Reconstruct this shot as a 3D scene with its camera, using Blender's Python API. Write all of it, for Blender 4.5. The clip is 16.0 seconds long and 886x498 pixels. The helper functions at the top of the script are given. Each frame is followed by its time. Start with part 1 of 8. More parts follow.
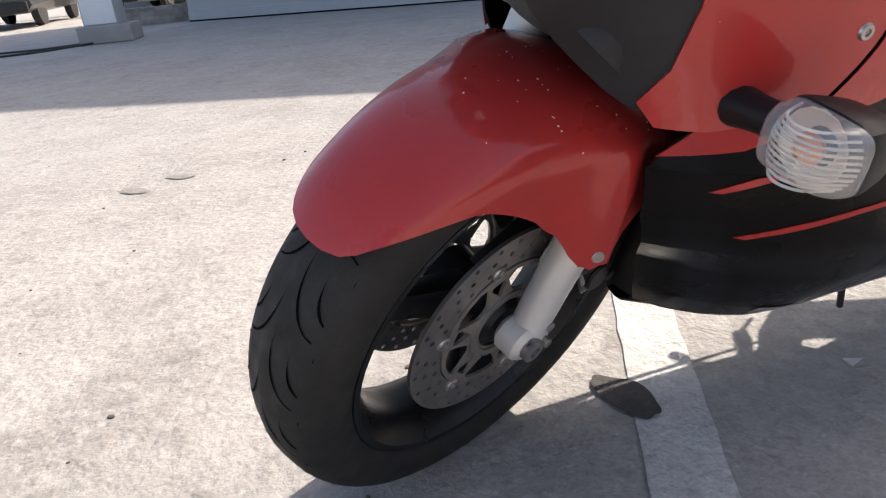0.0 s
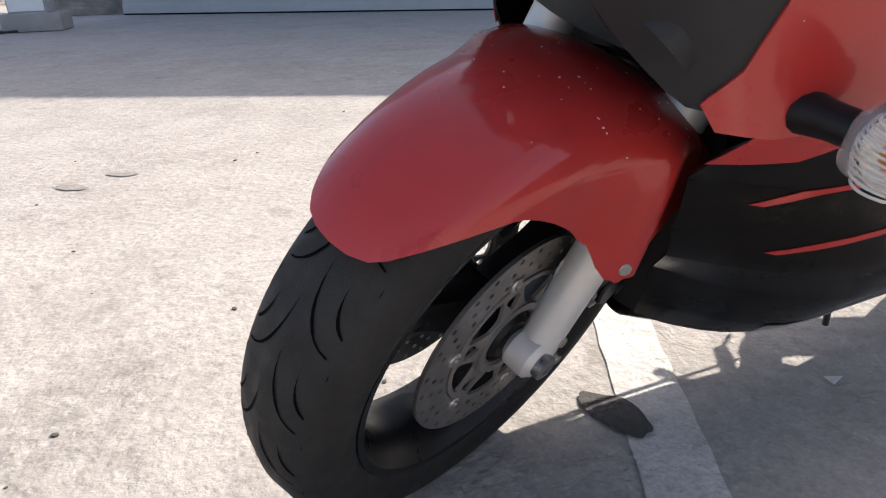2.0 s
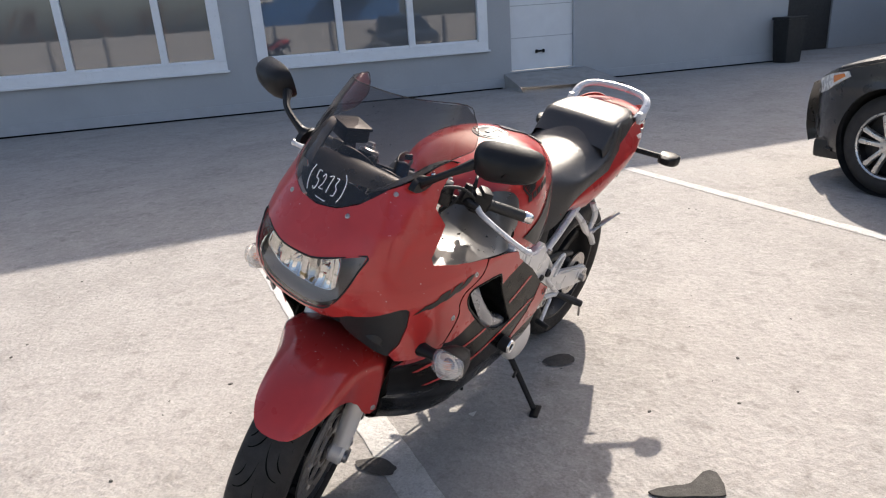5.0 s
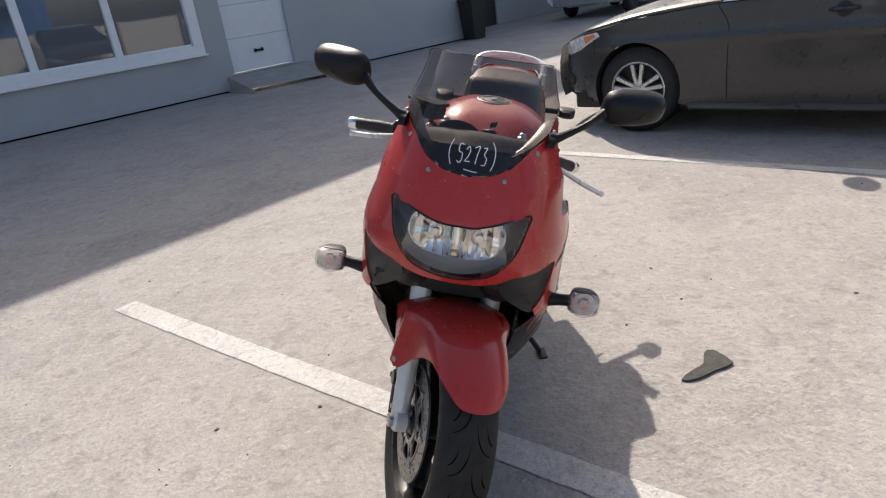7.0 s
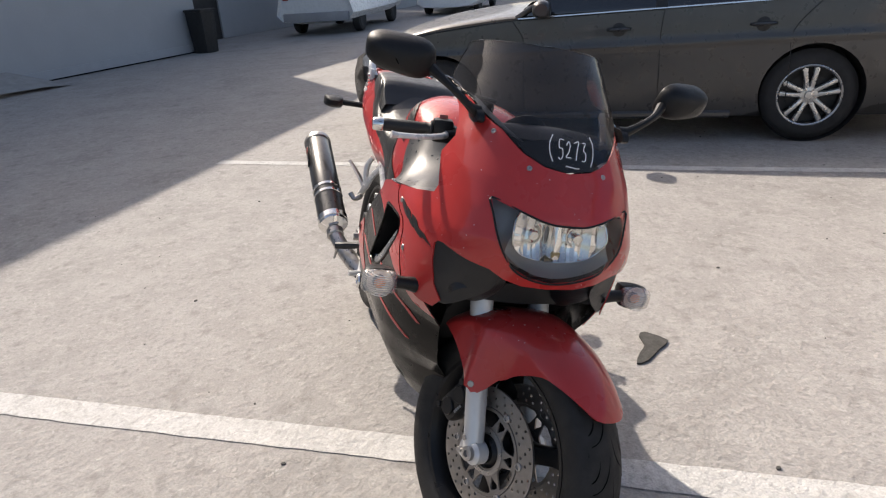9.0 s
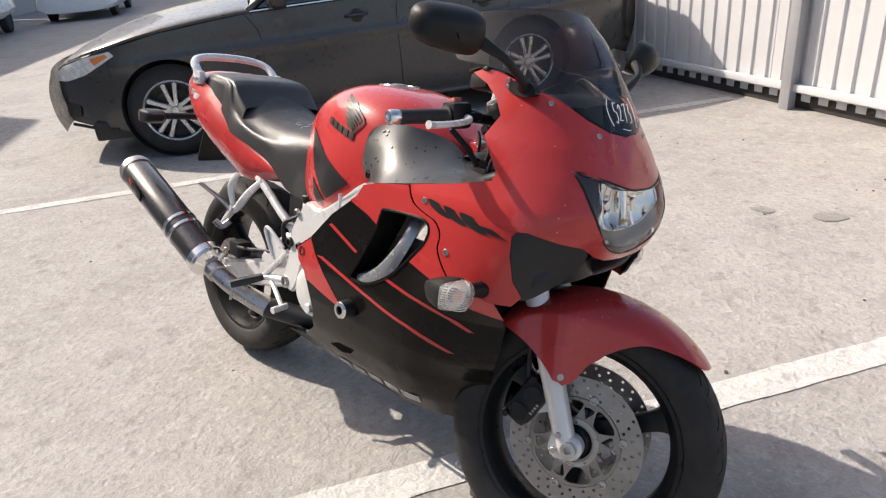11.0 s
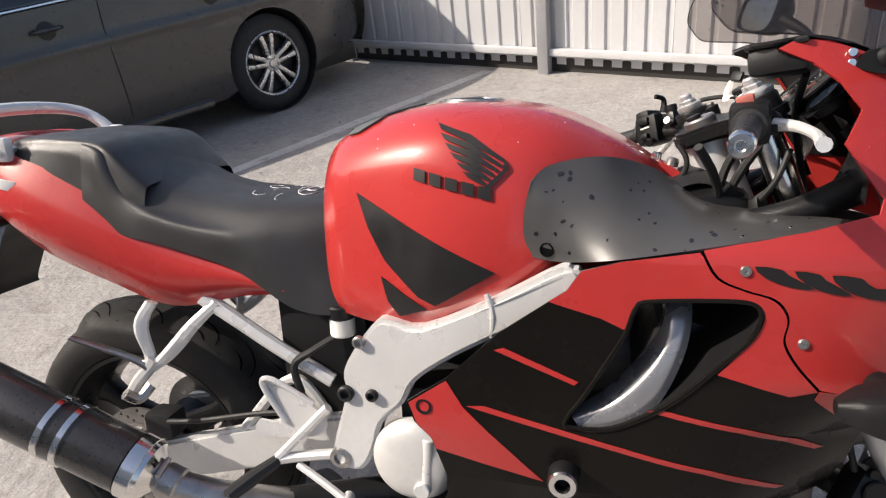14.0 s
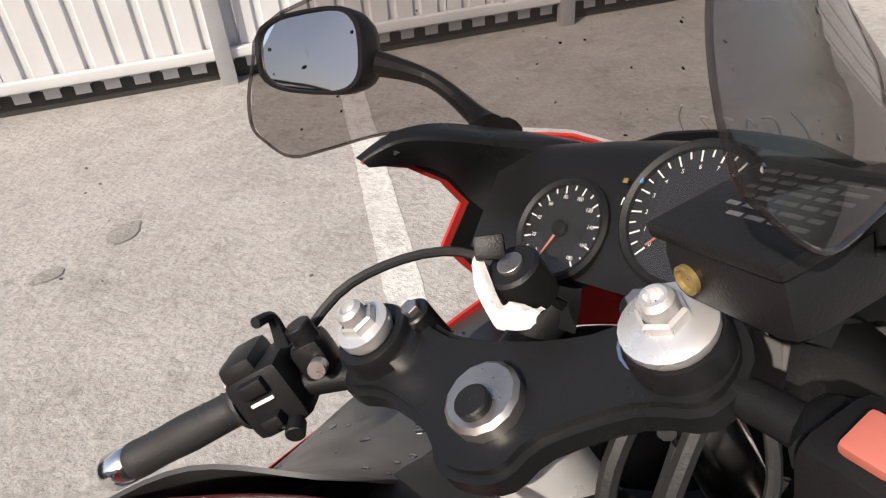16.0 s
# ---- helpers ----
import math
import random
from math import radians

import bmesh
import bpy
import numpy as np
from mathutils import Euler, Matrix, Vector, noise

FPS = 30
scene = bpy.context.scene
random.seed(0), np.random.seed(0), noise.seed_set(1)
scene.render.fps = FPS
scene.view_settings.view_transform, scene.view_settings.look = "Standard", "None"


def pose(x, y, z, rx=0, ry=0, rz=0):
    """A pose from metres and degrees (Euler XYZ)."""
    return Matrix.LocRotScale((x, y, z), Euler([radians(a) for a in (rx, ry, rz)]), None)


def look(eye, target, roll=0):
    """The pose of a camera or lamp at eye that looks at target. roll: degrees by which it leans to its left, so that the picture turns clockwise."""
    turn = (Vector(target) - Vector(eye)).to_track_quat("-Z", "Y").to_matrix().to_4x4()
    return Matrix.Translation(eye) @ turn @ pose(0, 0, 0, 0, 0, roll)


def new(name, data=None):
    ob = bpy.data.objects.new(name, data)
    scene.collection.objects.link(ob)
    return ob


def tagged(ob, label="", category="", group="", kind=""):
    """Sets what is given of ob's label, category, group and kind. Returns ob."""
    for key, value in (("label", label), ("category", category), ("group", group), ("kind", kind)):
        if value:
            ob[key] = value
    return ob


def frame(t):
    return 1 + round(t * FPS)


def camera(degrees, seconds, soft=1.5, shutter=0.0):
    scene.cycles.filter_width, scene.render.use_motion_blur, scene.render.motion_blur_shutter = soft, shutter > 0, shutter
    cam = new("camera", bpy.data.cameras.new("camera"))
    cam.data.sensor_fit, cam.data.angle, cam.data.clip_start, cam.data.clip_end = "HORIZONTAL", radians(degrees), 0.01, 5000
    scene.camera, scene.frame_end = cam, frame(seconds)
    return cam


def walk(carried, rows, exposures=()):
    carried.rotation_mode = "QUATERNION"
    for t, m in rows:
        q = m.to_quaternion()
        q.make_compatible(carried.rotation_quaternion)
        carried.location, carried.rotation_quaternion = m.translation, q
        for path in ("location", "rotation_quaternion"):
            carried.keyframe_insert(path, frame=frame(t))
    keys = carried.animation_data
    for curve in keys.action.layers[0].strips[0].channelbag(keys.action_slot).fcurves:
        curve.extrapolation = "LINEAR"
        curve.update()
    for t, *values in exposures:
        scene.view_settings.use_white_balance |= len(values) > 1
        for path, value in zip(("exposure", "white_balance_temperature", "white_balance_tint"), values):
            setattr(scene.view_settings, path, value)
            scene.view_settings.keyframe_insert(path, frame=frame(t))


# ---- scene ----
cam = camera(67.0, 16.0, soft=1.2)
EXPOSURES = [(0, 1.23, 6950, 12), (2.2, 1.24, 6950, 12), (4.2, 1.16, 6950, 12), (6.3, 0.72, 6950, 12), (9.7, 0.66, 6950, 12), (12, 1.0, 6950, 12), (13.5, 0.76, 6950, 12), (14.5, 0.65, 6950, 12), (15.5, 0.72, 6950, 12), (16, 0.58, 6950, 12)]
PATH = [
    (0, (0.836, 0.906, 0.715), (0.204, -0.813, -0.089), -5.5),
    (0.5, (0.845, 0.813, 0.68), (0.08, -0.863, -0.099), -4.3),
    (1, (0.869, 0.774, 0.67), (0.036, -0.86, -0.128), -2.6),
    (1.5, (0.884, 0.778, 0.671), (0.042, -0.852, -0.125), -1.4),
    (2, (0.897, 0.82, 0.694), (0.082, -0.828, -0.093), -1.6),
    (2.5, (0.897, 0.957, 0.768), (0.078, -0.735, 0.086), -1.9),
    (3, (0.904, 1.163, 0.941), (-0.005, -0.5, 0.299), -2.1),
    (3.5, (0.937, 1.332, 1.077), (-0.185, -0.2, 0.449), -3.1),
    (4, (1.122, 1.484, 1.181), (-0.222, 0.115, 0.614), -5.1),
    (4.2, (1.207, 1.504, 1.222), (-0.168, 0.174, 0.638), -4.8),
    (6.3, (1.879, 0.855, 1.369), (0.13, 0.22, 0.635), -5.8),
    (6.5, (1.903, 0.756, 1.363), (0.135, 0.195, 0.615), -6.3),
    (7, (1.956, 0.507, 1.371), (0.132, 0.171, 0.625), -8.0),
    (7.5, (1.976, 0.255, 1.385), (0.119, 0.111, 0.658), -6.6),
    (8, (1.976, 0.043, 1.413), (0.109, 0.127, 0.702), -6.8),
    (8.5, (1.889, -0.131, 1.378), (0.043, 0.144, 0.657), -5.4),
    (9, (1.754, -0.293, 1.373), (-0.026, 0.185, 0.595), -3.9),
    (9.5, (1.632, -0.475, 1.359), (-0.079, 0.19, 0.566), -2.6),
    (9.7, (1.582, -0.547, 1.368), (-0.089, 0.21, 0.573), -3.7),
    (11.8, (0.972, -1.051, 1.37), (-0.17, 0.34, 0.498), -2.7),
    (12, (0.915, -1.085, 1.371), (-0.218, 0.315, 0.503), -1.9),
    (12.5, (0.707, -1.093, 1.356), (-0.341, 0.38, 0.501), -2.1),
    (13, (0.493, -1.066, 1.349), (-0.49, 0.413, 0.431), -3.1),
    (13.5, (0.244, -0.969, 1.339), (-0.503, 0.633, 0.403), -7.6),
    (14, (0.054, -0.764, 1.329), (-0.421, 0.926, 0.37), -7.1),
    (14.5, (-0.067, -0.487, 1.316), (-0.345, 1.231, 0.332), -8.7),
    (15, (-0.108, -0.242, 1.296), (0.178, 1.438, 0.25), -7.6),
    (15.5, (-0.07, -0.048, 1.278), (0.647, 1.459, 0.175), -5.5),
    (16, (0.012, 0.122, 1.251), (1.051, 1.385, 0.099), -4.6),
]
walk(cam, [(t, look(eye, target, roll)) for t, eye, target, roll in PATH], EXPOSURES)

# ---- world, sun ----
SUN_WAY = Vector((1.14, 0.31, -1.0)).normalized()
world = bpy.data.worlds.new("world")
scene.world = world
world.use_nodes = True
wt = world.node_tree
sky = wt.nodes.new("ShaderNodeTexSky")
sky.sky_type, sky.sun_disc = "NISHITA", False
sky.sun_elevation = math.asin(-SUN_WAY.z)
sky.sun_rotation = math.atan2(-SUN_WAY.x, -SUN_WAY.y)
sky.dust_density, sky.air_density = 3.2, 0.9
wt.links.new(sky.outputs[0], wt.nodes["Background"].inputs[0])
wt.nodes["Background"].inputs[1].default_value = 0.132
sun = new("sun", bpy.data.lights.new("sun", "SUN"))
sun.data.energy, sun.data.angle, sun.data.color = 3.7, radians(0.55), (1.0, 0.95, 0.88)
sun.rotation_euler = SUN_WAY.to_track_quat("-Z", "Y").to_euler()


# ---- materials ----
def mat(name, base, rough=0.5, metal=0.0, coat=0.0, var=0.12, scale=6.0, bump=0.0, bscale=200.0, spec=0.5, stain=0.0, sscale=1.2, alpha=1.0, trans=0.0, rvar=0.1):
    """A principled surface whose colour varies at two scales, with fine relief."""
    m = bpy.data.materials.new(name)
    m.use_nodes = True
    nt = m.node_tree
    p = nt.nodes["Principled BSDF"]
    co = nt.nodes.new("ShaderNodeTexCoord").outputs["Object"]

    def noise_of(s, d=5.0):
        n = nt.nodes.new("ShaderNodeTexNoise")
        n.inputs["Scale"].default_value, n.inputs["Detail"].default_value = s, d
        nt.links.new(co, n.inputs["Vector"])
        return n.outputs["Fac"]

    def mix(fac, a, b, kind="MIX"):
        x = nt.nodes.new("ShaderNodeMix")
        x.data_type, x.blend_type = "RGBA", kind
        if isinstance(fac, float):
            x.inputs[0].default_value = fac
        else:
            nt.links.new(fac, x.inputs[0])
        for i, v in ((6, a), (7, b)):
            if isinstance(v, tuple):
                x.inputs[i].default_value = (*v, 1)
            else:
                nt.links.new(v, x.inputs[i])
        return x.outputs[2]

    def ramp(fac, lo, hi, a=0.0, b=1.0):
        x = nt.nodes.new("ShaderNodeMapRange")
        nt.links.new(fac, x.inputs[0])
        for i, v in enumerate((lo, hi, a, b)):
            x.inputs[i + 1].default_value = v
        return x.outputs[0]

    lo, hi = tuple(c * (1 - var) for c in base), tuple(min(1, c * (1 + var)) for c in base)
    col = mix(ramp(noise_of(scale), 0.3, 0.7), lo, hi)
    col = mix(ramp(noise_of(scale * 14), 0.35, 0.65, 0.0, 0.5), col, tuple(c * (1 - 0.7 * var) for c in base))
    if stain:
        col = mix(ramp(noise_of(sscale, 8.0), 0.56, 0.72, 0.0, stain), col, tuple(c * 0.55 for c in base))
    nt.links.new(col, p.inputs["Base Color"])
    r = ramp(noise_of(scale * 3), 0.3, 0.7, max(0.02, rough - rvar), min(1, rough + rvar))
    nt.links.new(r, p.inputs["Roughness"])
    p.inputs["Metallic"].default_value = metal
    p.inputs["Coat Weight"].default_value, p.inputs["Coat Roughness"].default_value = coat, 0.06
    p.inputs["Specular IOR Level"].default_value = spec
    p.inputs["Alpha"].default_value, p.inputs["Transmission Weight"].default_value = alpha, trans
    if bump:
        b = nt.nodes.new("ShaderNodeBump")
        b.inputs["Strength"].default_value, b.inputs["Distance"].default_value = bump, 0.004
        nt.links.new(noise_of(bscale, 4.0), b.inputs["Height"])
        nt.links.new(b.outputs[0], p.inputs["Normal"])
    return m


def clear(name, tint, rough=0.02, opacity=0.25, glossy=0.07, white=0.35):
    """A thin clear sheet: see-through in its tint, with a faint reflection."""
    m = bpy.data.materials.new(name)
    m.use_nodes = True
    nt = m.node_tree
    nt.nodes.remove(nt.nodes["Principled BSDF"])
    out = nt.nodes["Material Output"]
    tr, gl, df = (nt.nodes.new("ShaderNodeBsdf" + k) for k in ("Transparent", "Glossy", "Diffuse"))
    tr.inputs[0].default_value = (*tint, 1)
    gl.inputs["Roughness"].default_value = rough
    df.inputs[0].default_value = (*(c * white for c in tint), 1)
    a, b = nt.nodes.new("ShaderNodeMixShader"), nt.nodes.new("ShaderNodeMixShader")
    a.inputs[0].default_value = opacity
    nt.links.new(tr.outputs[0], a.inputs[1])
    nt.links.new(df.outputs[0], a.inputs[2])
    lw, pw, ma = nt.nodes.new("ShaderNodeLayerWeight"), nt.nodes.new("ShaderNodeMath"), nt.nodes.new("ShaderNodeMath")
    lw.inputs["Blend"].default_value = 0.5
    pw.operation, ma.operation = "POWER", "MULTIPLY_ADD"
    pw.inputs[1].default_value, ma.inputs[1].default_value, ma.inputs[2].default_value = 4.0, 0.6, glossy * 0.5
    nt.links.new(lw.outputs["Facing"], pw.inputs[0])
    nt.links.new(pw.outputs[0], ma.inputs[0])
    nt.links.new(ma.outputs[0], b.inputs[0])
    nt.links.new(a.outputs[0], b.inputs[1])
    nt.links.new(gl.outputs[0], b.inputs[2])
    nt.links.new(b.outputs[0], out.inputs[0])
    return m


RED = mat("red_paint", (0.42, 0.032, 0.029), 0.30, coat=0.6, var=0.10, scale=3, spec=0.18, rvar=0.08, stain=0.15, sscale=9)
BLACK_PAINT = mat("black_paint", (0.008, 0.007, 0.006), 0.22, spec=0.10, coat=0.03, var=0.15, stain=0.2, sscale=5)
DECAL = mat("decal_black", (0.012, 0.011, 0.011), 0.45, spec=0.3, coat=0.1, var=0.2)
BLACK = mat("black_plastic", (0.010, 0.010, 0.0105), 0.45, spec=0.24, var=0.2, bump=0.15, bscale=700)
SATIN = mat("satin_black", (0.010, 0.010, 0.0105), 0.34, spec=0.26, var=0.2, bump=0.08, bscale=500)
DUCT = mat("duct_plastic", (0.016, 0.016, 0.017), 0.45, spec=0.35, var=0.12, bump=0.2, bscale=900)
COVER = mat("grey_cover_plastic", (0.050, 0.049, 0.048), 0.38, coat=0.2, var=0.12, bump=0.06, bscale=900, stain=0.25, sscale=14)
SEAT = mat("seat_vinyl", (0.030, 0.029, 0.028), 0.40, var=0.2, bump=0.2, bscale=900, stain=0.15, sscale=6)
RUBBER = mat("rubber", (0.012, 0.012, 0.012), 0.62, var=0.25, bump=0.2, bscale=300)
TYRE = mat("tyre_rubber", (0.021, 0.020, 0.019), 0.7, spec=0.3, var=0.25, scale=12, bump=0.25, bscale=400, stain=0.3, sscale=8)
GROOVE = mat("tyre_groove", (0.003, 0.003, 0.003), 0.9, spec=0.05)
ALU = mat("painted_aluminium", (0.64, 0.63, 0.615), 0.32, metal=0.25, var=0.08, bump=0.05, bscale=300, stain=0.15, sscale=10)
SILVER = mat("silver_fork", (0.62, 0.61, 0.59), 0.38, metal=0.3, var=0.08, stain=0.25, sscale=12)
CHROME = mat("bright_metal", (0.75, 0.74, 0.72), 0.16, metal=1.0, var=0.05)
STEEL = mat("steel", (0.42, 0.40, 0.38), 0.34, metal=0.9, var=0.2, scale=20, stain=0.4, sscale=20)
DISC = mat("brake_disc", (0.30, 0.28, 0.26), 0.40, metal=0.85, var=0.15, scale=30, stain=0.35, sscale=18)
DARK = mat("dark_engine", (0.020, 0.020, 0.021), 0.5, metal=0.3, var=0.3)
CARBON = mat("silencer_sleeve", (0.028, 0.026, 0.025), 0.34, metal=0.3, coat=0.5, var=0.25, scale=60)
GREYPRINT = mat("worn_white_print", (0.30, 0.29, 0.28), 0.5, var=0.4, scale=30)
WHITE = mat("white_plastic", (0.75, 0.74, 0.70), 0.4, var=0.06)
MARKER = mat("white_marker", (0.85, 0.85, 0.85), 0.6, var=0.05)
AMBER = mat("amber_bulb", (0.75, 0.22, 0.02), 0.3, var=0.05)
ORANGE_RED = mat("red_switch", (0.42, 0.12, 0.09), 0.5, var=0.05)
GOLD = mat("brass_sight", (0.30, 0.22, 0.09), 0.3, metal=0.5)
BLUE = mat("blue_lamp", (0.05, 0.2, 0.5), 0.4)
PAPER = mat("paper_tag", (0.58, 0.57, 0.55), 0.8, var=0.12, scale=40, spec=0.1, bump=0.5, bscale=120)
MIRROR = mat("mirror_glass", (0.8, 0.82, 0.85), 0.03, metal=1.0, var=0.01, rvar=0.01)
REFLECTOR = mat("lamp_reflector", (0.74, 0.72, 0.70), 0.06, metal=1.0, var=0.04)
SCREEN = clear("smoked_screen", (0.46, 0.43, 0.42), opacity=0.07)
LENS = clear("clear_lens", (0.93, 0.93, 0.92), opacity=0.03, glossy=0.09)
SIGNAL = clear("ribbed_clear_lens", (0.94, 0.91, 0.87), rough=0.12, opacity=0.24, white=0.95, glossy=0.10)
RIB = clear("ribbed_lens_flute", (0.96, 0.95, 0.92), rough=0.08, opacity=0.45, white=0.95, glossy=0.12)
GAUGE_GLASS = clear("gauge_glass", (0.95, 0.95, 0.95), opacity=0.02)


# ---- mesh helpers ----
def cr(pts, n=8, closed=False):
    """Catmull-Rom through the points, n steps a span."""
    pts = [Vector(p) for p in pts]
    k, out = len(pts), []
    for i in range(k if closed else k - 1):
        a, b, c, d = (pts[(i + j) % k] if closed else pts[min(max(i + j, 0), k - 1)] for j in (-1, 0, 1, 2))
        for s in range(n):
            t = s / n
            out.append(0.5 * ((2 * b) + (c - a) * t + (2 * a - 5 * b + 4 * c - d) * t * t + (3 * b - a - 3 * c + d) * t ** 3))
    if not closed:
        out.append(pts[-1])
    return out


def grid_mesh(rows, closed=False, caps=False, bm=None):
    """Skin over rows of points of equal number."""
    bm = bm or bmesh.new()
    vs = [[bm.verts.new(p) for p in r] for r in rows]
    n = len(rows[0])
    for a, b in zip(vs, vs[1:]):
        for j in range(n if closed else n - 1):
            k = (j + 1) % n
            bm.faces.new((a[j], a[k], b[k], b[j]))
    if caps:
        bm.faces.new(list(reversed(vs[0])))
        bm.faces.new(vs[-1])
    bmesh.ops.recalc_face_normals(bm, faces=bm.faces)
    return bm


def loft(sections, nu=6, nv=6, closed=False, caps=False):
    """Smooth skin through control sections (smooth along and across them)."""
    across = [cr(s, nv, closed) for s in sections]
    m = len(across[0])
    along = [cr([r[j] for r in across], nu) for j in range(m)]
    return grid_mesh([[along[j][i] for j in range(m)] for i in range(len(along[0]))], closed, caps)


def tube(pts, r, seg=10, n=6, smooth=True, bm=None):
    """A round bar along a path; r is one radius or one for each point."""
    rs = [r] * len(pts) if isinstance(r, (int, float)) else list(r)
    path = cr(pts, n) if smooth else [Vector(p) for p in pts]
    rad = [v.x for v in cr([(a, 0, 0) for a in rs], n)] if smooth else rs
    rows, up = [], Vector((0.13, 0.31, 0.94))
    for i, p in enumerate(path):
        d = (path[min(i + 1, len(path) - 1)] - path[max(i - 1, 0)]).normalized()
        x = d.cross(up)
        if x.length < 0.05:
            x = d.cross(Vector((1, 0, 0)))
        x.normalize()
        y = d.cross(x)
        up = x.cross(d)
        rows.append([p + (x * math.cos(a) + y * math.sin(a)) * rad[i] for a in (2 * math.pi * k / seg for k in range(seg))])
    return grid_mesh(rows, True, True, bm)


def lathe(profile, n=48, m=Matrix(), closed=False, bm=None):
    """Turn a profile of (radius, along) round the y axis, then place it by m."""
    ring = profile + [profile[0]] if closed else profile
    rows = [[m @ Vector((r * math.cos(a), h, r * math.sin(a))) for a in (2 * math.pi * k / n for k in range(n))] for r, h in ring]
    return grid_mesh(rows, True, False, bm)


def disc_m(c, axis):
    """Places lathe's y axis along axis at c."""
    return Matrix.Translation(c) @ Vector(axis).to_track_quat("Y", "Z").to_matrix().to_4x4()


def rod(a, b, r, n=14, r2=None, bm=None, bevel=0.12):
    """A straight round bar with softened ends."""
    a, b = Vector(a), Vector(b)
    h, r2 = (b - a).length, r if r2 is None else r2
    e = min(r, h) * bevel
    return lathe([(0.0005, 0), (r - e, 0), (r, e), (r2, h - e), (r2 - e, h), (0.0005, h)], n, disc_m(a, b - a), bm=bm)


def block(size, at=(0, 0, 0), m=Matrix(), bevel=0.004, bm=None):
    """A box with softened edges."""
    b = bmesh.new()
    bmesh.ops.create_cube(b, size=1, matrix=Matrix.Diagonal((*size, 1)))
    if bevel:
        bmesh.ops.bevel(b, geom=b.edges[:], offset=min(bevel, min(size) * 0.45), segments=2, affect="EDGES", profile=0.6)
    bmesh.ops.transform(b, matrix=m @ Matrix.Translation(at), verts=b.verts)
    if bm is None:
        return b
    me = bpy.data.meshes.new("tmp")
    b.to_mesh(me)
    bm.from_mesh(me)
    bpy.data.meshes.remove(me)
    b.free()
    return bm


def hull(poly, thick, m=Matrix(), bevel=0.003):
    """A flat plate of the given (x, z) outline and thickness along y, placed by m."""
    b = bmesh.new()
    vs = [b.verts.new((x, -thick / 2, z)) for x, z in poly]
    f = b.faces.new(vs)
    g = bmesh.ops.extrude_face_region(b, geom=[f])["geom"]
    bmesh.ops.translate(b, verts=[v for v in g if isinstance(v, bmesh.types.BMVert)], vec=(0, thick, 0))
    bmesh.ops.recalc_face_normals(b, faces=b.faces)
    if bevel:
        sharp = [e for e in b.edges if len(e.link_faces) == 2 and e.calc_face_angle(0) > 0.6]
        bmesh.ops.bevel(b, geom=sharp, offset=bevel, segments=2, affect="EDGES")
    bmesh.ops.transform(b, matrix=m, verts=b.verts)
    return b


def sheet(outer, f, thick, holes=(), step=0.03, lift=0.0, round_hole=None):
    """A curved panel: an outline (with holes) in two parameters, gridded, carried through f onto a surface, and given thickness
    inward. f(u, v) returns the place and the outward normal."""
    from mathutils.geometry import tessellate_polygon
    loops = [[Vector((p[0], p[1], 0)) for p in lp] for lp in (outer, *holes)]
    flat = [p for lp in loops for p in lp]
    b = bmesh.new()
    vs = [b.verts.new(p) for p in flat]
    for t in tessellate_polygon(loops):
        if len(set(t)) == 3:
            try:
                b.faces.new([vs[i] for i in t])
            except ValueError:
                pass
    su, sv = step if isinstance(step, tuple) else (step, step)
    for ax, s in ((0, su), (1, sv)):
        lo, hi = min(p[ax] for p in flat), max(p[ax] for p in flat)
        k = math.ceil(lo / s + 1e-6)
        while k * s < hi - 1e-6:
            no = Vector((1, 0, 0)) if ax == 0 else Vector((0, 1, 0))
            bmesh.ops.bisect_plane(b, geom=b.verts[:] + b.edges[:] + b.faces[:], dist=1e-6, plane_co=no * (k * s), plane_no=no)
            k += 1
    bmesh.ops.remove_doubles(b, verts=b.verts, dist=1e-6)
    b.verts.ensure_lookup_table()
    bound = [e for e in b.edges if e.is_boundary]
    uv = {v: (v.co.x, v.co.y) for v in b.verts}
    inner = {}
    for v in list(uv):
        p, n = f(*uv[v])
        v.co = p + n * lift
        inner[v] = p + n * (lift - thick)
    faces = b.faces[:]
    # point outward
    tot = 0.0
    for fc in faces[:40]:
        fc.normal_update()
        v = fc.verts[0]
        tot += fc.normal.dot(v.co - inner[v])
    if tot < 0:
        for fc in faces:
            fc.normal_flip()
    if thick:
        twin = {v: b.verts.new(q) for v, q in inner.items()}
        for fc in faces:
            b.faces.new([twin[v] for v in reversed(fc.verts[:])])
        for e in bound:
            v, w = e.verts
            lf = e.link_faces[0]
            order = [x for x in lf.verts]
            i = order.index(v)
            if order[(i + 1) % len(order)] != w:
                v, w = w, v
            try:
                b.faces.new((w, v, twin[v], twin[w]))
            except ValueError:
                pass
    return b


def smooth_poly(pts, n=4):
    """Rounds a closed outline."""
    return [(p.x, p.y) for p in cr([(x, y, 0) for x, y in pts], n, True)]


def part(name, bm, material, parent, label="", m=None, smooth=True, angle=35):
    """Links a bmesh as one mesh object under parent."""
    if m is not None:
        bmesh.ops.transform(bm, matrix=m, verts=bm.verts)
    me = bpy.data.meshes.new(name)
    bm.to_mesh(me)
    bm.free()
    me.materials.append(material)
    if smooth:
        me.shade_smooth()
        me.set_sharp_from_angle(angle=radians(angle))
    ob = new(name, me)
    if parent is not None:
        ob.parent = parent
    if label:
        tagged(ob, label)
    return ob


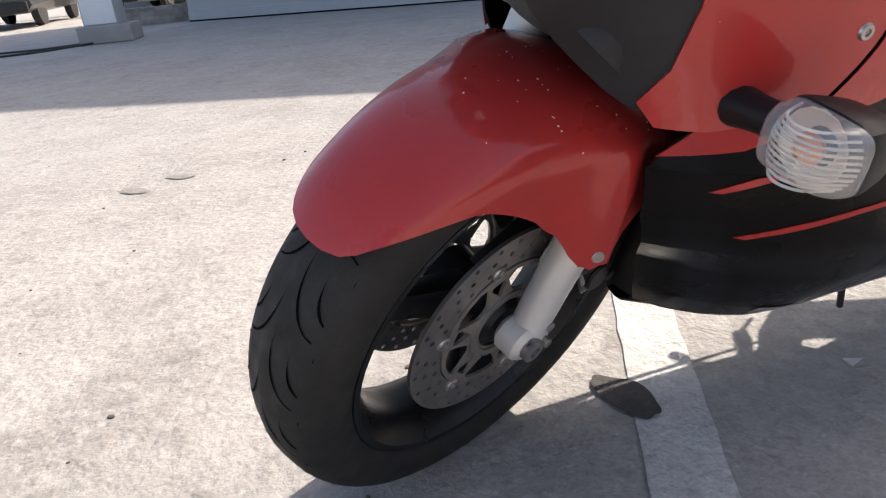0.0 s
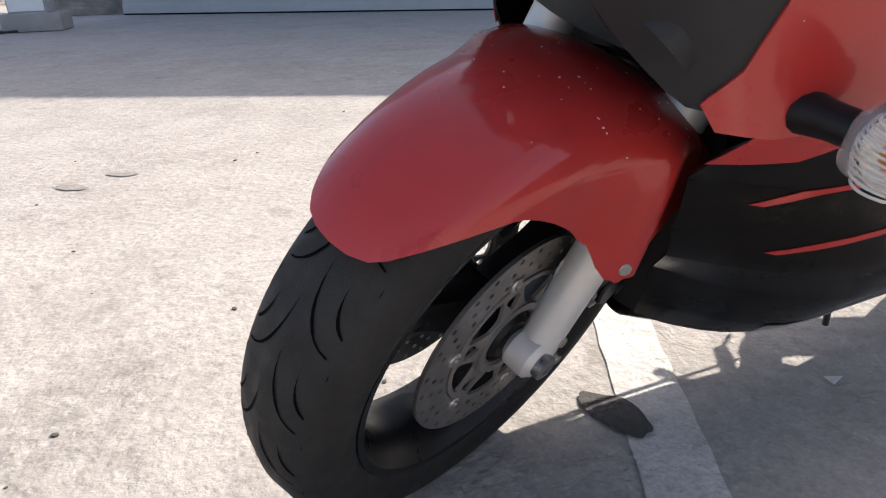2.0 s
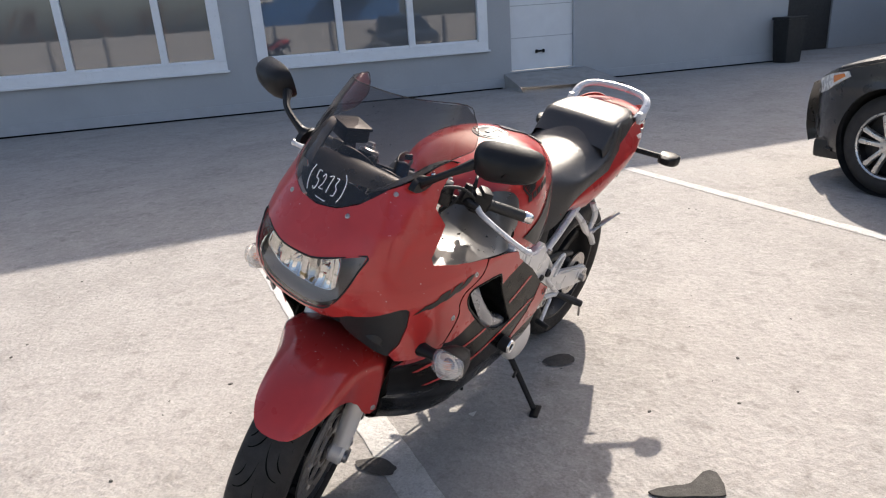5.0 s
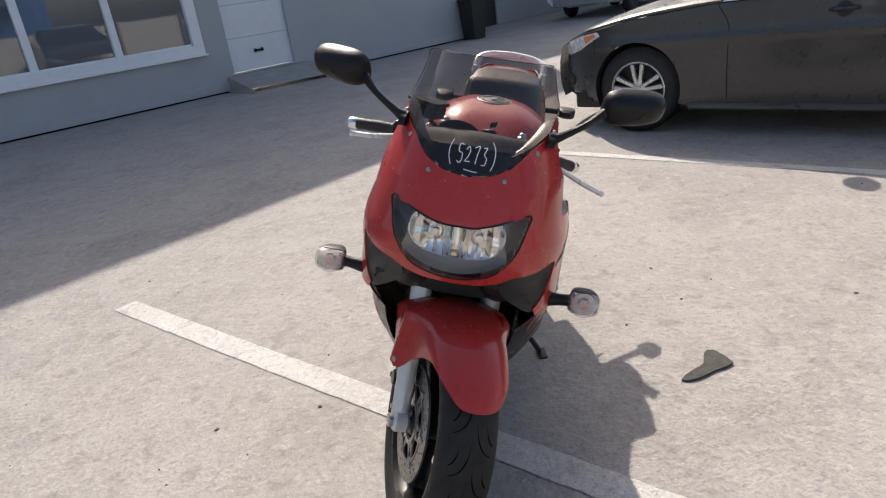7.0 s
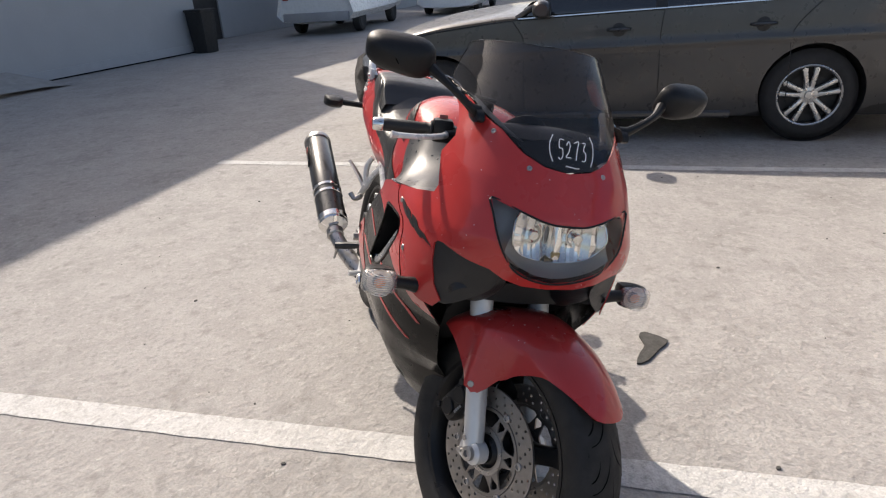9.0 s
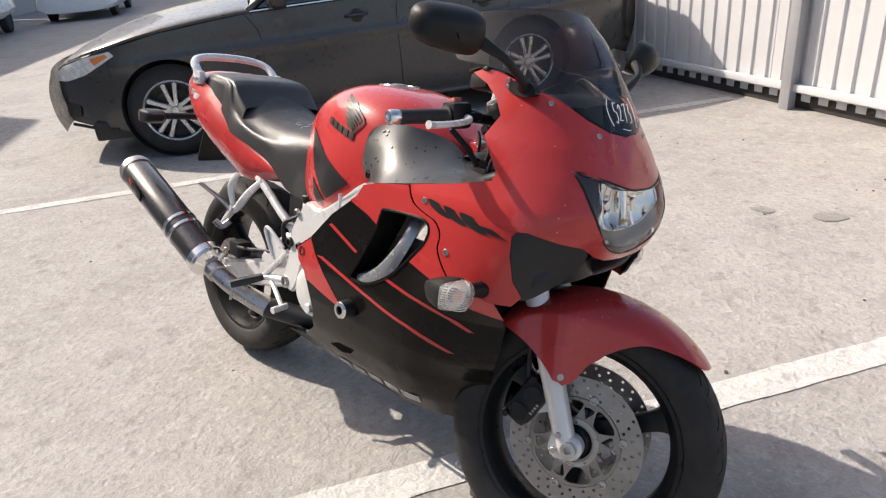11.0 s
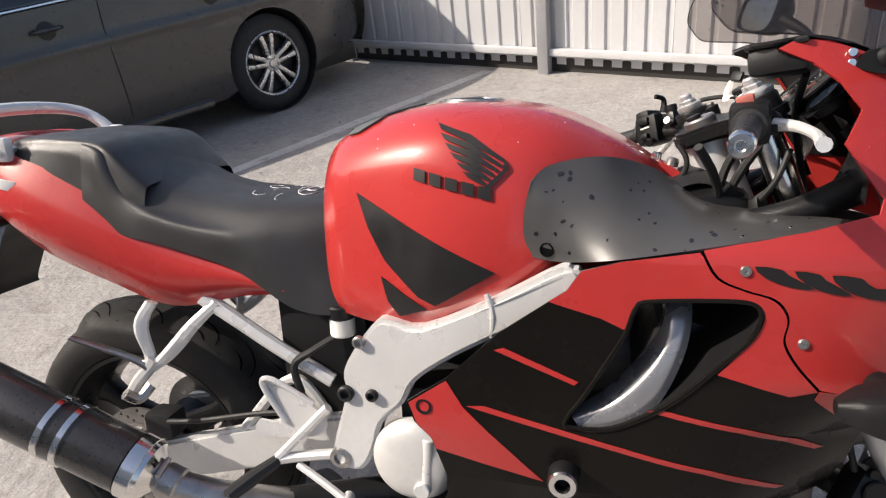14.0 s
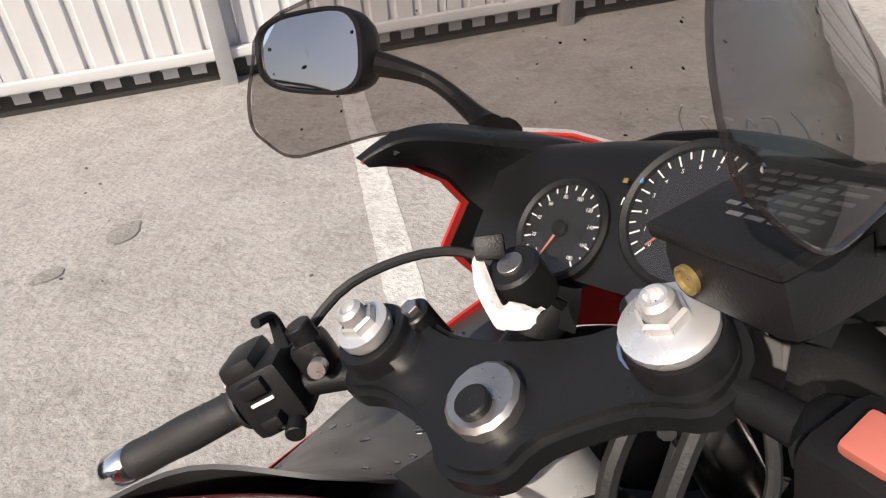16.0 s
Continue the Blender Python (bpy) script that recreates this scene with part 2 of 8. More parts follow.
def thing(name, label, category, at=Matrix(), group="", kind=""):
    ob = new(name)
    ob.empty_display_size = 0.1
    ob.matrix_world = at
    return tagged(ob, label, category, group, kind)


def mirrored(bm):
    """The same mesh on the other side of the bike."""
    b = bm.copy()
    bmesh.ops.scale(b, vec=(1, -1, 1), verts=b.verts)
    bmesh.ops.reverse_faces(b, faces=b.faces)
    return b


DROP = mat("dark_water_drop", (0.010, 0.010, 0.011), 0.12, coat=0.8, var=0.1)
DUST_GLINT = mat("pale_dust_and_glint", (0.72, 0.70, 0.68), 0.6, var=0.1)
CAPS = mat("satin_cap_metal", (0.64, 0.63, 0.62), 0.34, metal=0.65, var=0.08)


def speckle(name, ob, n, r0, r1, material, seed, keep=None, flat=0.35, label=""):
    """Small flattened drops scattered over the outside of a part's mesh."""
    rnd = random.Random(seed)
    me = ob.data
    polys = [p for p in me.polygons if keep is None or keep(p.center, p.normal)]
    acc, tot = [], 0.0
    for p in polys:
        tot += p.area
        acc.append(tot)
    bm = bmesh.new()
    for _ in range(n):
        p = polys[int(np.searchsorted(acc, rnd.uniform(0, tot * 0.9999)))]
        vs = [me.vertices[i].co for i in p.vertices]
        w = [rnd.random() for _ in vs]
        q = sum((v * a for v, a in zip(vs, w)), Vector()) / sum(w)
        r = rnd.uniform(r0, r1)
        m = Matrix.Translation(q) @ p.normal.to_track_quat("Z", "Y").to_matrix().to_4x4() @ Matrix.Rotation(rnd.uniform(0, 3), 4, "Z") @ Matrix.Diagonal((r * rnd.uniform(1, 1.6), r, r * flat, 1))
        bmesh.ops.create_icosphere(bm, subdivisions=1, radius=1, matrix=m)
    return tagged(part(name, bm, material, ob, label), kind="stuff")

# ---- ground ----
def ground_material(name, base, dark, light):
    m = bpy.data.materials.new(name)
    m.use_nodes = True
    nt = m.node_tree
    p = nt.nodes["Principled BSDF"]
    co = nt.nodes.new("ShaderNodeTexCoord").outputs["Object"]

    def tex(kind, s, **kw):
        n = nt.nodes.new("ShaderNodeTex" + kind)
        n.inputs["Scale"].default_value = s
        for k, v in kw.items():
            n.inputs[k].default_value = v
        nt.links.new(co, n.inputs["Vector"])
        return n.outputs[0]

    def rng(x, lo, hi, a=0.0, b=1.0):
        n = nt.nodes.new("ShaderNodeMapRange")
        nt.links.new(x, n.inputs[0])
        for i, v in enumerate((lo, hi, a, b)):
            n.inputs[i + 1].default_value = v
        return n.outputs[0]

    def mix(fac, a, b):
        n = nt.nodes.new("ShaderNodeMix")
        n.data_type = "RGBA"
        nt.links.new(fac, n.inputs[0])
        for i, v in ((6, a), (7, b)):
            if isinstance(v, tuple):
                n.inputs[i].default_value = (*v, 1)
            else:
                nt.links.new(v, n.inputs[i])
        return n.outputs[2]

    big = tex("Noise", 0.55, Detail=6.0)
    mid = tex("Noise", 3.2, Detail=8.0)
    grit = tex("Noise", 130.0, Detail=4.0)
    speck = tex("Voronoi", 62.0)
    pit = tex("Noise", 38.0, Detail=6.0)
    c = mix(rng(big, 0.32, 0.68), base, tuple(x * 1.12 for x in base))
    c = mix(rng(mid, 0.44, 0.66, 0.0, 0.75), c, light)
    c = mix(rng(tex("Noise", 1.3, Detail=9.0), 0.52, 0.66, 0.0, 0.30), c, dark)
    c = mix(rng(tex("Noise", 15.0, Detail=8.0), 0.50, 0.62, 0.0, 0.60), c, light)
    c = mix(rng(tex("Noise", 9.0, Detail=9.0), 0.58, 0.68, 0.0, 0.40), c, dark)
    c = mix(rng(pit, 0.54, 0.66, 0.0, 0.32), c, dark)
    c = mix(rng(tex("Noise", 75.0, Detail=5.0), 0.54, 0.68, 0.0, 0.26), c, tuple(min(1, x * 1.2) for x in light))
    c = mix(rng(tex("Noise", 28.0, Detail=7.0, Roughness=0.7), 0.60, 0.66, 0.0, 0.50), c, tuple(min(1, x * 1.25) for x in light))
    c = mix(rng(grit, 0.38, 0.58, 0.22, 0.0), c, dark)
    c = mix(rng(speck, 0.02, 0.12, 0.20, 0.0), c, tuple(x * 0.8 for x in dark))
    nt.links.new(c, p.inputs["Base Color"])
    nt.links.new(rng(mid, 0.3, 0.7, 0.78, 0.95), p.inputs["Roughness"])
    p.inputs["Specular IOR Level"].default_value = 0.3
    b1, b2 = nt.nodes.new("ShaderNodeBump"), nt.nodes.new("ShaderNodeBump")
    b1.inputs["Strength"].default_value, b1.inputs["Distance"].default_value = 0.5, 0.006
    b2.inputs["Strength"].default_value, b2.inputs["Distance"].default_value = 0.6, 0.014
    nt.links.new(grit, b1.inputs["Height"])
    nt.links.new(pit, b2.inputs["Height"])
    nt.links.new(b2.outputs[0], b1.inputs["Normal"])
    nt.links.new(b1.outputs[0], p.inputs["Normal"])
    return m


GROUND = ground_material("worn_concrete", (0.297, 0.280, 0.263), (0.155, 0.144, 0.132), (0.385, 0.367, 0.346))


def uneven(x, y):
    return 0.004 * (noise.noise(Vector((x * 0.7, y * 0.7, 3.0))) - 0.2) - 0.004


def graded(lo, hi, fine_lo, fine_hi, fine, growth=1.35):
    """Grid lines: fine in the middle, growing outward."""
    xs = list(np.arange(fine_lo, fine_hi + fine / 2, fine))
    s, x = fine, xs[-1]
    while x < hi:
        s *= growth
        x += s
        xs.append(x)
    s, x = fine, xs[0]
    while x > lo:
        s *= growth
        x -= s
        xs.insert(0, x)
    return [float(v) for v in xs]


gx, gy = graded(-900, 900, -8, 6, 0.12), graded(-900, 900, -8, 8, 0.12)
b = grid_mesh([[(x, y, uneven(x, y) if abs(x) < 30 and abs(y) < 30 else -0.006) for y in gy] for x in gx])
for f in b.faces:
    if f.normal.z < 0:
        f.normal_flip()
tagged(part("ground", b, GROUND, None), "rough light grey concrete yard with pits and fine grit", "ground", kind="structure")

PAINT = ground_material("worn_line_paint", (0.47, 0.458, 0.438), (0.20, 0.19, 0.178), (0.58, 0.567, 0.545))


def ground_strip(name, a, d, w, label, mt=PAINT, lift=0.003, step=0.06, rag=0.006):
    """A painted band on the ground from a to d, with ragged edges."""
    a, d = Vector((*a, 0)), Vector((*d, 0))
    t = (d - a).normalized()
    s = Vector((-t.y, t.x, 0))
    n = max(2, int((d - a).length / step))
    rows = []
    for i in range(n + 1):
        c = a + (d - a) * i / n
        row = []
        for k in range(5):
            o = (k / 4 - 0.5) * w
            if k in (0, 4):
                o += rag * noise.noise(Vector((c.x * 23, c.y * 23, k * 7.0)))
            q = c + s * o
            row.append((q.x, q.y, uneven(q.x, q.y) + lift))
        rows.append(row)
    b = grid_mesh(rows)
    for f in b.faces:
        if f.normal.z < 0:
            f.normal_flip()
    return tagged(part(name, b, mt, None), label, "road marking", "parking bay lines", "structure")


ground_strip("parking_line", (-0.93, -1.752), (2.42, 4.0), 0.118, "worn white painted parking line on concrete")
ground_strip("parking_line", (-3.95, -0.62), (-0.86, 4.41), 0.095, "thin worn white parking line along the parked car")


def blotch(name, c, rx, ry, rot, mt, label, lift, seed, n=40, rag=0.25):
    """A flat irregular patch lying on the ground."""
    b = bmesh.new()
    ring = []
    for k in range(n):
        a = 2 * math.pi * k / n
        r = 1 + rag * noise.noise(Vector((math.cos(a) * 1.6 + seed, math.sin(a) * 1.6, seed)))
        x, y = rx * r * math.cos(a), ry * r * math.sin(a)
        cx, sx = math.cos(rot), math.sin(rot)
        q = (c[0] + x * cx - y * sx, c[1] + x * sx + y * cx)
        ring.append(b.verts.new((*q, uneven(*q) + lift)))
    m = b.verts.new((*c, uneven(*c) + lift))
    for k in range(n):
        b.faces.new((ring[k], ring[(k + 1) % n], m))
    return tagged(part(name, b, mt, None), label, "stain", "stains on the ground", "structure")


OIL = ground_material("oil_stain", (0.062, 0.058, 0.055), (0.04, 0.038, 0.036), (0.085, 0.08, 0.076))
DAMP = ground_material("damp_stain", (0.22, 0.205, 0.19), (0.13, 0.12, 0.11), (0.28, 0.26, 0.245))
blotch("oil_stain", (0.243, 0.128), 0.070, 0.036, 1.75, OIL, "dark oil stain soaked into the concrete", 0.0058, 1.3, n=64, rag=0.28)
blotch("oil_stain", (-0.647, 0.334), 0.070, 0.042, 2.5, OIL, "dark oil stain soaked into the concrete", 0.005, 4.1)
blotch("damp_stain", (1.06, -1.785), 0.065, 0.03, 2.4, DAMP, "faint brown stain on the concrete", 0.004, 2.2)
blotch("damp_stain", (0.89, -1.87), 0.065, 0.028, 2.5, DAMP, "faint brown stain on the concrete", 0.004, 3.2)
blotch("damp_stain", (0.433, 2.41), 0.075, 0.05, 0.4, DAMP, "faint brown stain on the concrete", 0.004, 5.2)
blotch("damp_stain", (0.155, 2.345), 0.055, 0.035, 0.2, DAMP, "faint brown stain on the concrete", 0.004, 6.2)

# ---- building with windows ----
WU, WN, WD = Vector((-0.7820, 0.6233, 0)), Vector((0.6233, 0.7820, 0)), -9.703
WALL_M = Matrix(((WU.x, WN.x, 0, WN.x * WD), (WU.y, WN.y, 0, WN.y * WD), (0, 0, 1, 0), (0, 0, 0, 1)))
WALLPAINT = mat("grey_wall_panel", (0.36, 0.37, 0.38), 0.55, var=0.05, scale=1.5, bump=0.05, bscale=60, stain=0.12, sscale=0.9)
WALLTRIM = mat("light_trim", (0.36, 0.37, 0.385), 0.5, var=0.06)
PVC = mat("white_pvc", (0.74, 0.75, 0.76), 0.35, var=0.04, stain=0.06)
DOORPAINT = mat("white_door", (0.66, 0.67, 0.68), 0.45, var=0.04, stain=0.05)
CONCRETE = mat("grey_concrete", (0.30, 0.29, 0.275), 0.85, var=0.18, bump=0.4, bscale=40, stain=0.3, sscale=3)
INSIDE = mat("room_inside", (0.22, 0.22, 0.22), 0.8)
PANE = bpy.data.materials.new("window_pane")
PANE.use_nodes = True
_p = PANE.node_tree.nodes["Principled BSDF"]
_p.inputs["Base Color"].default_value = (0.10, 0.11, 0.12, 1)
_p.inputs["Roughness"].default_value, _p.inputs["Specular IOR Level"].default_value = 0.03, 1.0
_p.inputs["Coat Weight"].default_value, _p.inputs["Coat Roughness"].default_value = 1.0, 0.02
H = 6.5


def wall_block(name, s0, s1, z0, z1, y0, y1, mt, parent=None, bevel=0.004, label=""):
    b = block((s1 - s0, y1 - y0, z1 - z0), ((s0 + s1) / 2, (y0 + y1) / 2, (z0 + z1) / 2), bevel=bevel)
    return part(name, b, mt, parent, label, m=WALL_M if parent is None else None, smooth=False)


# wall top height solved from where its shadow edge lies in the yard
shade_top_z = lambda sv: 7.913 - 0.1006 * sv


building = thing("wall_north", "grey panelled workshop wall with white framed windows", "wall", WALL_M, kind="structure")
for s0, s1, z0, z1 in ((-8.08, -7.29, 0.0, H), (-7.29, -0.52, 0.0, 0.72), (-7.29, -0.52, 2.45, H), (-0.52, -0.04, 0.0, H), (-0.04, 3.96, 0.0, 0.72), (-0.04, 3.96, 2.45, H), (3.96, 4.40, 0, H), (4.40, 5.70, 2.45, H), (5.70, 10.4, 0, H)):
    wall_block("wall_panel", s0, s1, z0, z1, -0.35, 0.0, WALLPAINT, building, 0.0)
wall_block("end_wall", 10.05, 10.398, 0.0, H, -1.9, -0.352, WALLPAINT, building, 0.0)
wall_block("end_wall", -8.078, -7.73, 0.0, H, -6.0, -0.352, WALLPAINT, building, 0.0)
# unseen sloping top, added to cast the shade edge along its line
part("shade_parapet", hull([(-8.08, H), (10.4, H), (10.4, shade_top_z(10.4)), (-8.08, shade_top_z(-8.08))], 0.35, Matrix.Translation((0, -0.175, 0)), 0), WALLPAINT, building, smooth=False)
wall_block("plinth", -8.08, 4.3, 0.0, 0.17, 0.002, 0.03, WALLTRIM, building)
wall_block("plinth", 5.85, 10.4, 0.0, 0.17, 0.002, 0.03, WALLTRIM, building)
wall_block("base_line", -8.08, 4.2, 0.0, 0.022, 0.031, 0.036, GROOVE, building, 0)
wall_block("base_line", 6.1, 10.4, 0.0, 0.022, 0.031, 0.036, GROOVE, building, 0)
for z in (3.1, 3.9, 4.7, 5.5):
    wall_block("panel_joint", -8.08, 10.4, z, z + 0.02, 0.001, 0.012, WALLTRIM, building)


def window(s0, s1, z0, z1, muls, label):
    w = thing("window_1", label, "window", WALL_M, "workshop windows", "structure")
    fw, sd, mw = 0.11, 0.18, 0.055
    for a, c, e, g in ((s0, s1, z0, z0 + 0.15), (s0, s1, z1 - fw, z1), (s0, s0 + sd, z0 + 0.15, z1 - fw), (s1 - sd, s1, z0 + 0.15, z1 - fw)):
        wall_block("window_frame", a, c, e, g, -0.09, 0.035, PVC, w, 0.008)
    for mm in muls:
        wall_block("mullion", mm - mw, mm + mw, z0 + 0.15, z1 - fw, -0.08, 0.02, PVC, w, 0.006)
    edges = [s0 + sd] + [v for mm in muls for v in (mm - mw, mm + mw)] + [s1 - sd]
    for a, c in zip(edges[::2], edges[1::2]):
        wall_block("pane", a, c, z0 + 0.15, z1 - fw, -0.06, -0.05, PANE, w, 0.0)
        for e, g in ((z0 + 0.15, z0 + 0.185),):
            wall_block("sash", a, c, e, g, -0.049, -0.02, PVC, w, 0.003)
    wall_block("window_sill", s0 - 0.03, s1 + 0.03, z0 - 0.03, z0, -0.02, 0.07, PVC, w, 0.006)
    return w


window(-7.29, -0.52, 0.72, 2.45, (-5.60, -4.22, -2.81, -1.45), "long white framed window with dark reflecting panes")
window(-0.04, 3.96, 0.70, 2.45, (1.36, 2.58), "white three-pane window with dark reflecting glass")
door = thing("door_1", "closed white panelled door with a small black handle", "door", WALL_M, kind="structure")
wall_block("door_leaf", 4.40, 5.70, 0.29, 2.45, -0.12, -0.05, DOORPAINT, door)
for z in (0.85, 1.4, 1.95):
    wall_block("panel_seam", 4.43, 5.67, z, z + 0.012, -0.052, -0.046, WALLTRIM, door, 0)
wall_block("door_handle", 4.91, 5.05, 0.585, 0.62, -0.05, -0.015, BLACK, door, 0.01)
for sv in (4.89, 5.03):
    wall_block("handle_end", sv, sv + 0.04, 0.57, 0.635, -0.05, -0.01, BLACK, door, 0.012)
wall_block("door_frame", 5.64, 5.72, 0.26, 2.45, -0.05, 0.01, WALLTRIM, door)
wall_block("door_sill", 4.36, 5.74, 0.255, 0.285, -0.05, 0.03, WALLTRIM, door)
b = grid_mesh([[(4.25, 0.0, 0.0), (4.25, 0.0, 0.255), (5.9, 0.0, 0.255), (5.9, 0.0, 0.0)], [(4.20, 1.0, 0.0), (4.25, 0.75, 0.07), (5.75, 0.95, 0.05), (6.25, 0.95, 0.0)]])
tagged(part("door_ramp", b, CONCRETE, None, m=WALL_M, smooth=False), "small grey concrete ramp in front of the door", "ramp", kind="structure")
# dark wall colour, used again for the shade under the fence
DARKWALL = mat("dark_brown_wall_and_gap_shade", (0.035, 0.032, 0.03), 0.6)
# unseen tops of these walls are raised to H to keep the shade unbroken
b = block((2.7, 0.3, H), (11.72, -1.75, H / 2))
tagged(part("wall_dark", b, DARKWALL, None, m=WALL_M, smooth=False), "dark brown panel between two grey walls", "wall", kind="structure")
b = block((9.0, 0.4, H), (17.57, -1.75, H / 2))
tagged(part("wall_far", b, WALLPAINT, None, m=WALL_M, smooth=False), "grey far wall of the next workshop", "wall", kind="structure")
b = block((14, 0.4, H), (29.1, -1.2, H / 2))
tagged(part("wall_far", b, WALLPAINT, None, m=WALL_M, smooth=False), "grey far wall of the next workshop", "wall", kind="structure")

# ---- fence ----
FU, FN, FD = Vector((0.9166, -0.3999, 0)), Vector((0.3999, 0.9166, 0)), 3.79
FENCE_M = Matrix(((FU.x, FN.x, 0, FN.x * FD), (FU.y, FN.y, 0, FN.y * FD), (0, 0, 1, 0), (0, 0, 0, 1)))
FENCE = mat("white_corrugated_steel", (0.54, 0.54, 0.545), 0.45, var=0.05, scale=2, stain=0.12, sscale=2.5)
POST = mat("grey_steel_post", (0.33, 0.33, 0.34), 0.5, metal=0.2, var=0.1)
fence = thing("fence", "white corrugated steel fence with grey posts over a low gap", "fence", FENCE_M, kind="structure")
PITCH = 0.143


def corrugated(s0, s1):
    """One sheet of ribbed steel."""
    xs, s = [], s0
    while s < s1 - 1e-6:
        for o, y in ((0, 0), (0.085, 0), (0.095, 0.016), (0.128, 0.016), (0.138, 0)):
            if s + o <= s1:
                xs.append((s + o, y))
        s += PITCH
    front = [[(x, y, z) for x, y in xs] for z in (0.10, 0.7, 1.36)]
    b = grid_mesh(front)
    back = [[(x, y + 0.0015, z) for x, y in xs] for z in (0.10, 0.7, 1.36)]
    b = grid_mesh(back, bm=b)
    return b


k = -10 * PITCH * 8
while k < 12:
    part("panel", corrugated(k, k + PITCH * 8 - 0.004), FENCE, fence, smooth=False)
    k += PITCH * 8
for s in np.arange(-0.105 - 5 * 1.968, 12, 1.968):
    part("post", block((0.085, 0.07, 1.42), (float(s), -0.05, 0.70), bevel=0.006), POST, fence)
part("rail", block((22, 0.05, 0.05), (0.5, -0.03, 0.150), bevel=0.006), FENCE, fence)
part("rail", block((22, 0.05, 0.05), (0.5, 0.03, 1.2), bevel=0.006), FENCE, fence)
# dark board draws the shadow strip under the sheets
part("foot_shade_board", block((22, 0.03, 0.16), (0.5, 0.04, 0.06), bevel=0.006), DARKWALL, fence, "dark board for the shaded gap behind the foot of the fence")

# white tabs painted as the dashes of light that show below the sheets
tab_b = grid_mesh([[(0.004, 0.0, z), (0.080, 0.0, z)] for z in (0.055, 0.102)])
grid_mesh([[(0.004, 0.002, z), (0.080, 0.002, z)] for z in (0.055, 0.102)], bm=tab_b)
tab = part("gap_light_tab", tab_b, FENCE, fence, "white tab for a dash of light below the rail", smooth=False)
tab.location = (-7.15, -0.001, 0)
for k in range(1, 112):
    ob = new("gap_light_tab", tab.data)
    ob.parent = fence
    ob.location = (-7.15 + PITCH * k, -0.001, 0)

# ---- beyond the fence, mirrored in the workshop windows ----
BLUEPAINT = mat("blue_sheet_steel", (0.035, 0.13, 0.34), 0.5, var=0.12, scale=1.5, stain=0.2, sscale=1.5)
shed = thing("blue_shed", "blue sheet steel shed with a white barred window", "shed", FENCE_M)
part("wall", block((7.2, 2.4, 4.4), (-0.6, 6.4, 2.2), bevel=0.02), BLUEPAINT, shed)
part("roof", block((7.5, 2.7, 0.10), (-0.6, 6.4, 4.45), bevel=0.02), DARKWALL, shed)
for k in range(24):
    part("rib", block((0.05, 0.03, 4.3), (-4.05 + 0.3 * k, 5.19, 2.2), bevel=0.008), BLUEPAINT, shed)
win = part("window", block((1.5, 0.06, 1.05), (1.7, 5.16, 2.85), bevel=0.01), PVC, shed)
for k in range(4):
    part("pane", block((0.29, 0.02, 0.85), (1.16 + 0.36 * k, 5.125, 2.85), bevel=0), PANE, win)
part("awning", block((2.2, 0.9, 0.08), (-2.2, 4.9, 2.4), bevel=0.01), DARKWALL, shed)


def bare_tree(seed):
    """Twigs on limbs on a trunk, all thin and brown."""
    rnd = random.Random(seed)
    b = bmesh.new()

    def grow(p, d, length, r, depth):
        e = p + d * length
        rod(p, e, r, 5, r * 0.65, bm=b, bevel=0)
        if depth:
            for _ in range(3):
                v = Vector((rnd.uniform(-1, 1), rnd.uniform(-1, 1), rnd.uniform(-0.2, 0.8)))
                grow(p.lerp(e, rnd.uniform(0.55, 1.0)), (d + v * 0.75).normalized(), length * rnd.uniform(0.55, 0.75), r * 0.55, depth - 1)
    grow(Vector((0, 0, 0)), Vector((0, 0, 1)), 1.3, 0.07, 4)
    return b


BARK = mat("brown_bark", (0.16, 0.10, 0.06), 0.9, var=0.3, bump=0.3, bscale=30)
for k in range(9):
    tree = thing("bare_tree", "leafless brown tree behind the fence", "tree", FENCE_M @ Matrix.Translation((5.5 + 1.7 * k, 5.0 + 1.3 * (k % 3), 0)) @ pose(0, 0, 0, 0, 0, 40 * k), "trees behind the fence")
    part("trunk", bare_tree(20 + k), BARK, tree)

# ---- motorcycle: its frame of reference ----
# x ahead, y to its left, z up along the leaning bike; drawn a little large, so BS brings it to size
BS = 0.8972
ROOT = pose(0.0239, 0.0976, 0.0591, -14.507, -0.093, -1.336)
SIZE = Matrix.Diagonal((BS, BS, BS, 1))
bike = thing("motorcycle", "red and black sports motorcycle leaning on its side stand", "motorcycle", ROOT)
STEER_P, STEER_A = Vector((0.5017, 0, 0.329)), Vector((-0.389, 0, 0.921)).normalized()
STEER = Matrix.Translation(STEER_P) @ Matrix.Rotation(radians(20.5), 4, STEER_A) @ Matrix.Translation(-STEER_P)


def ease(t):
    t = min(1.0, max(0.0, t))
    return t * t * (3 - 2 * t)


def bp(name, bm, mt, parent=None, label="", steer=False, smooth=True, angle=35, tail=True):
    """A part of the bike, from design units. The tail is drawn short and slim, and is drawn out here."""
    if tail and not steer:
        for v in bm.verts:
            up = ease((v.co.z - 0.56) / 0.12)
            v.co.y *= 1 + 0.30 * up * ease((-0.66 - v.co.x) / 0.40)
            v.co.x -= 0.115 * up * ease((-0.60 - v.co.x) / 0.48)
    return part(name, bm, mt, parent or bike, label, m=SIZE @ STEER if steer else SIZE, smooth=smooth, angle=angle)


def both(name, bm, mt, parent=None, label="", steer=False, angle=35):
    m = mirrored(bm)
    return bp(name, bm, mt, parent, label, steer, angle=angle), bp(name, m, mt, parent, label, steer, angle=angle)


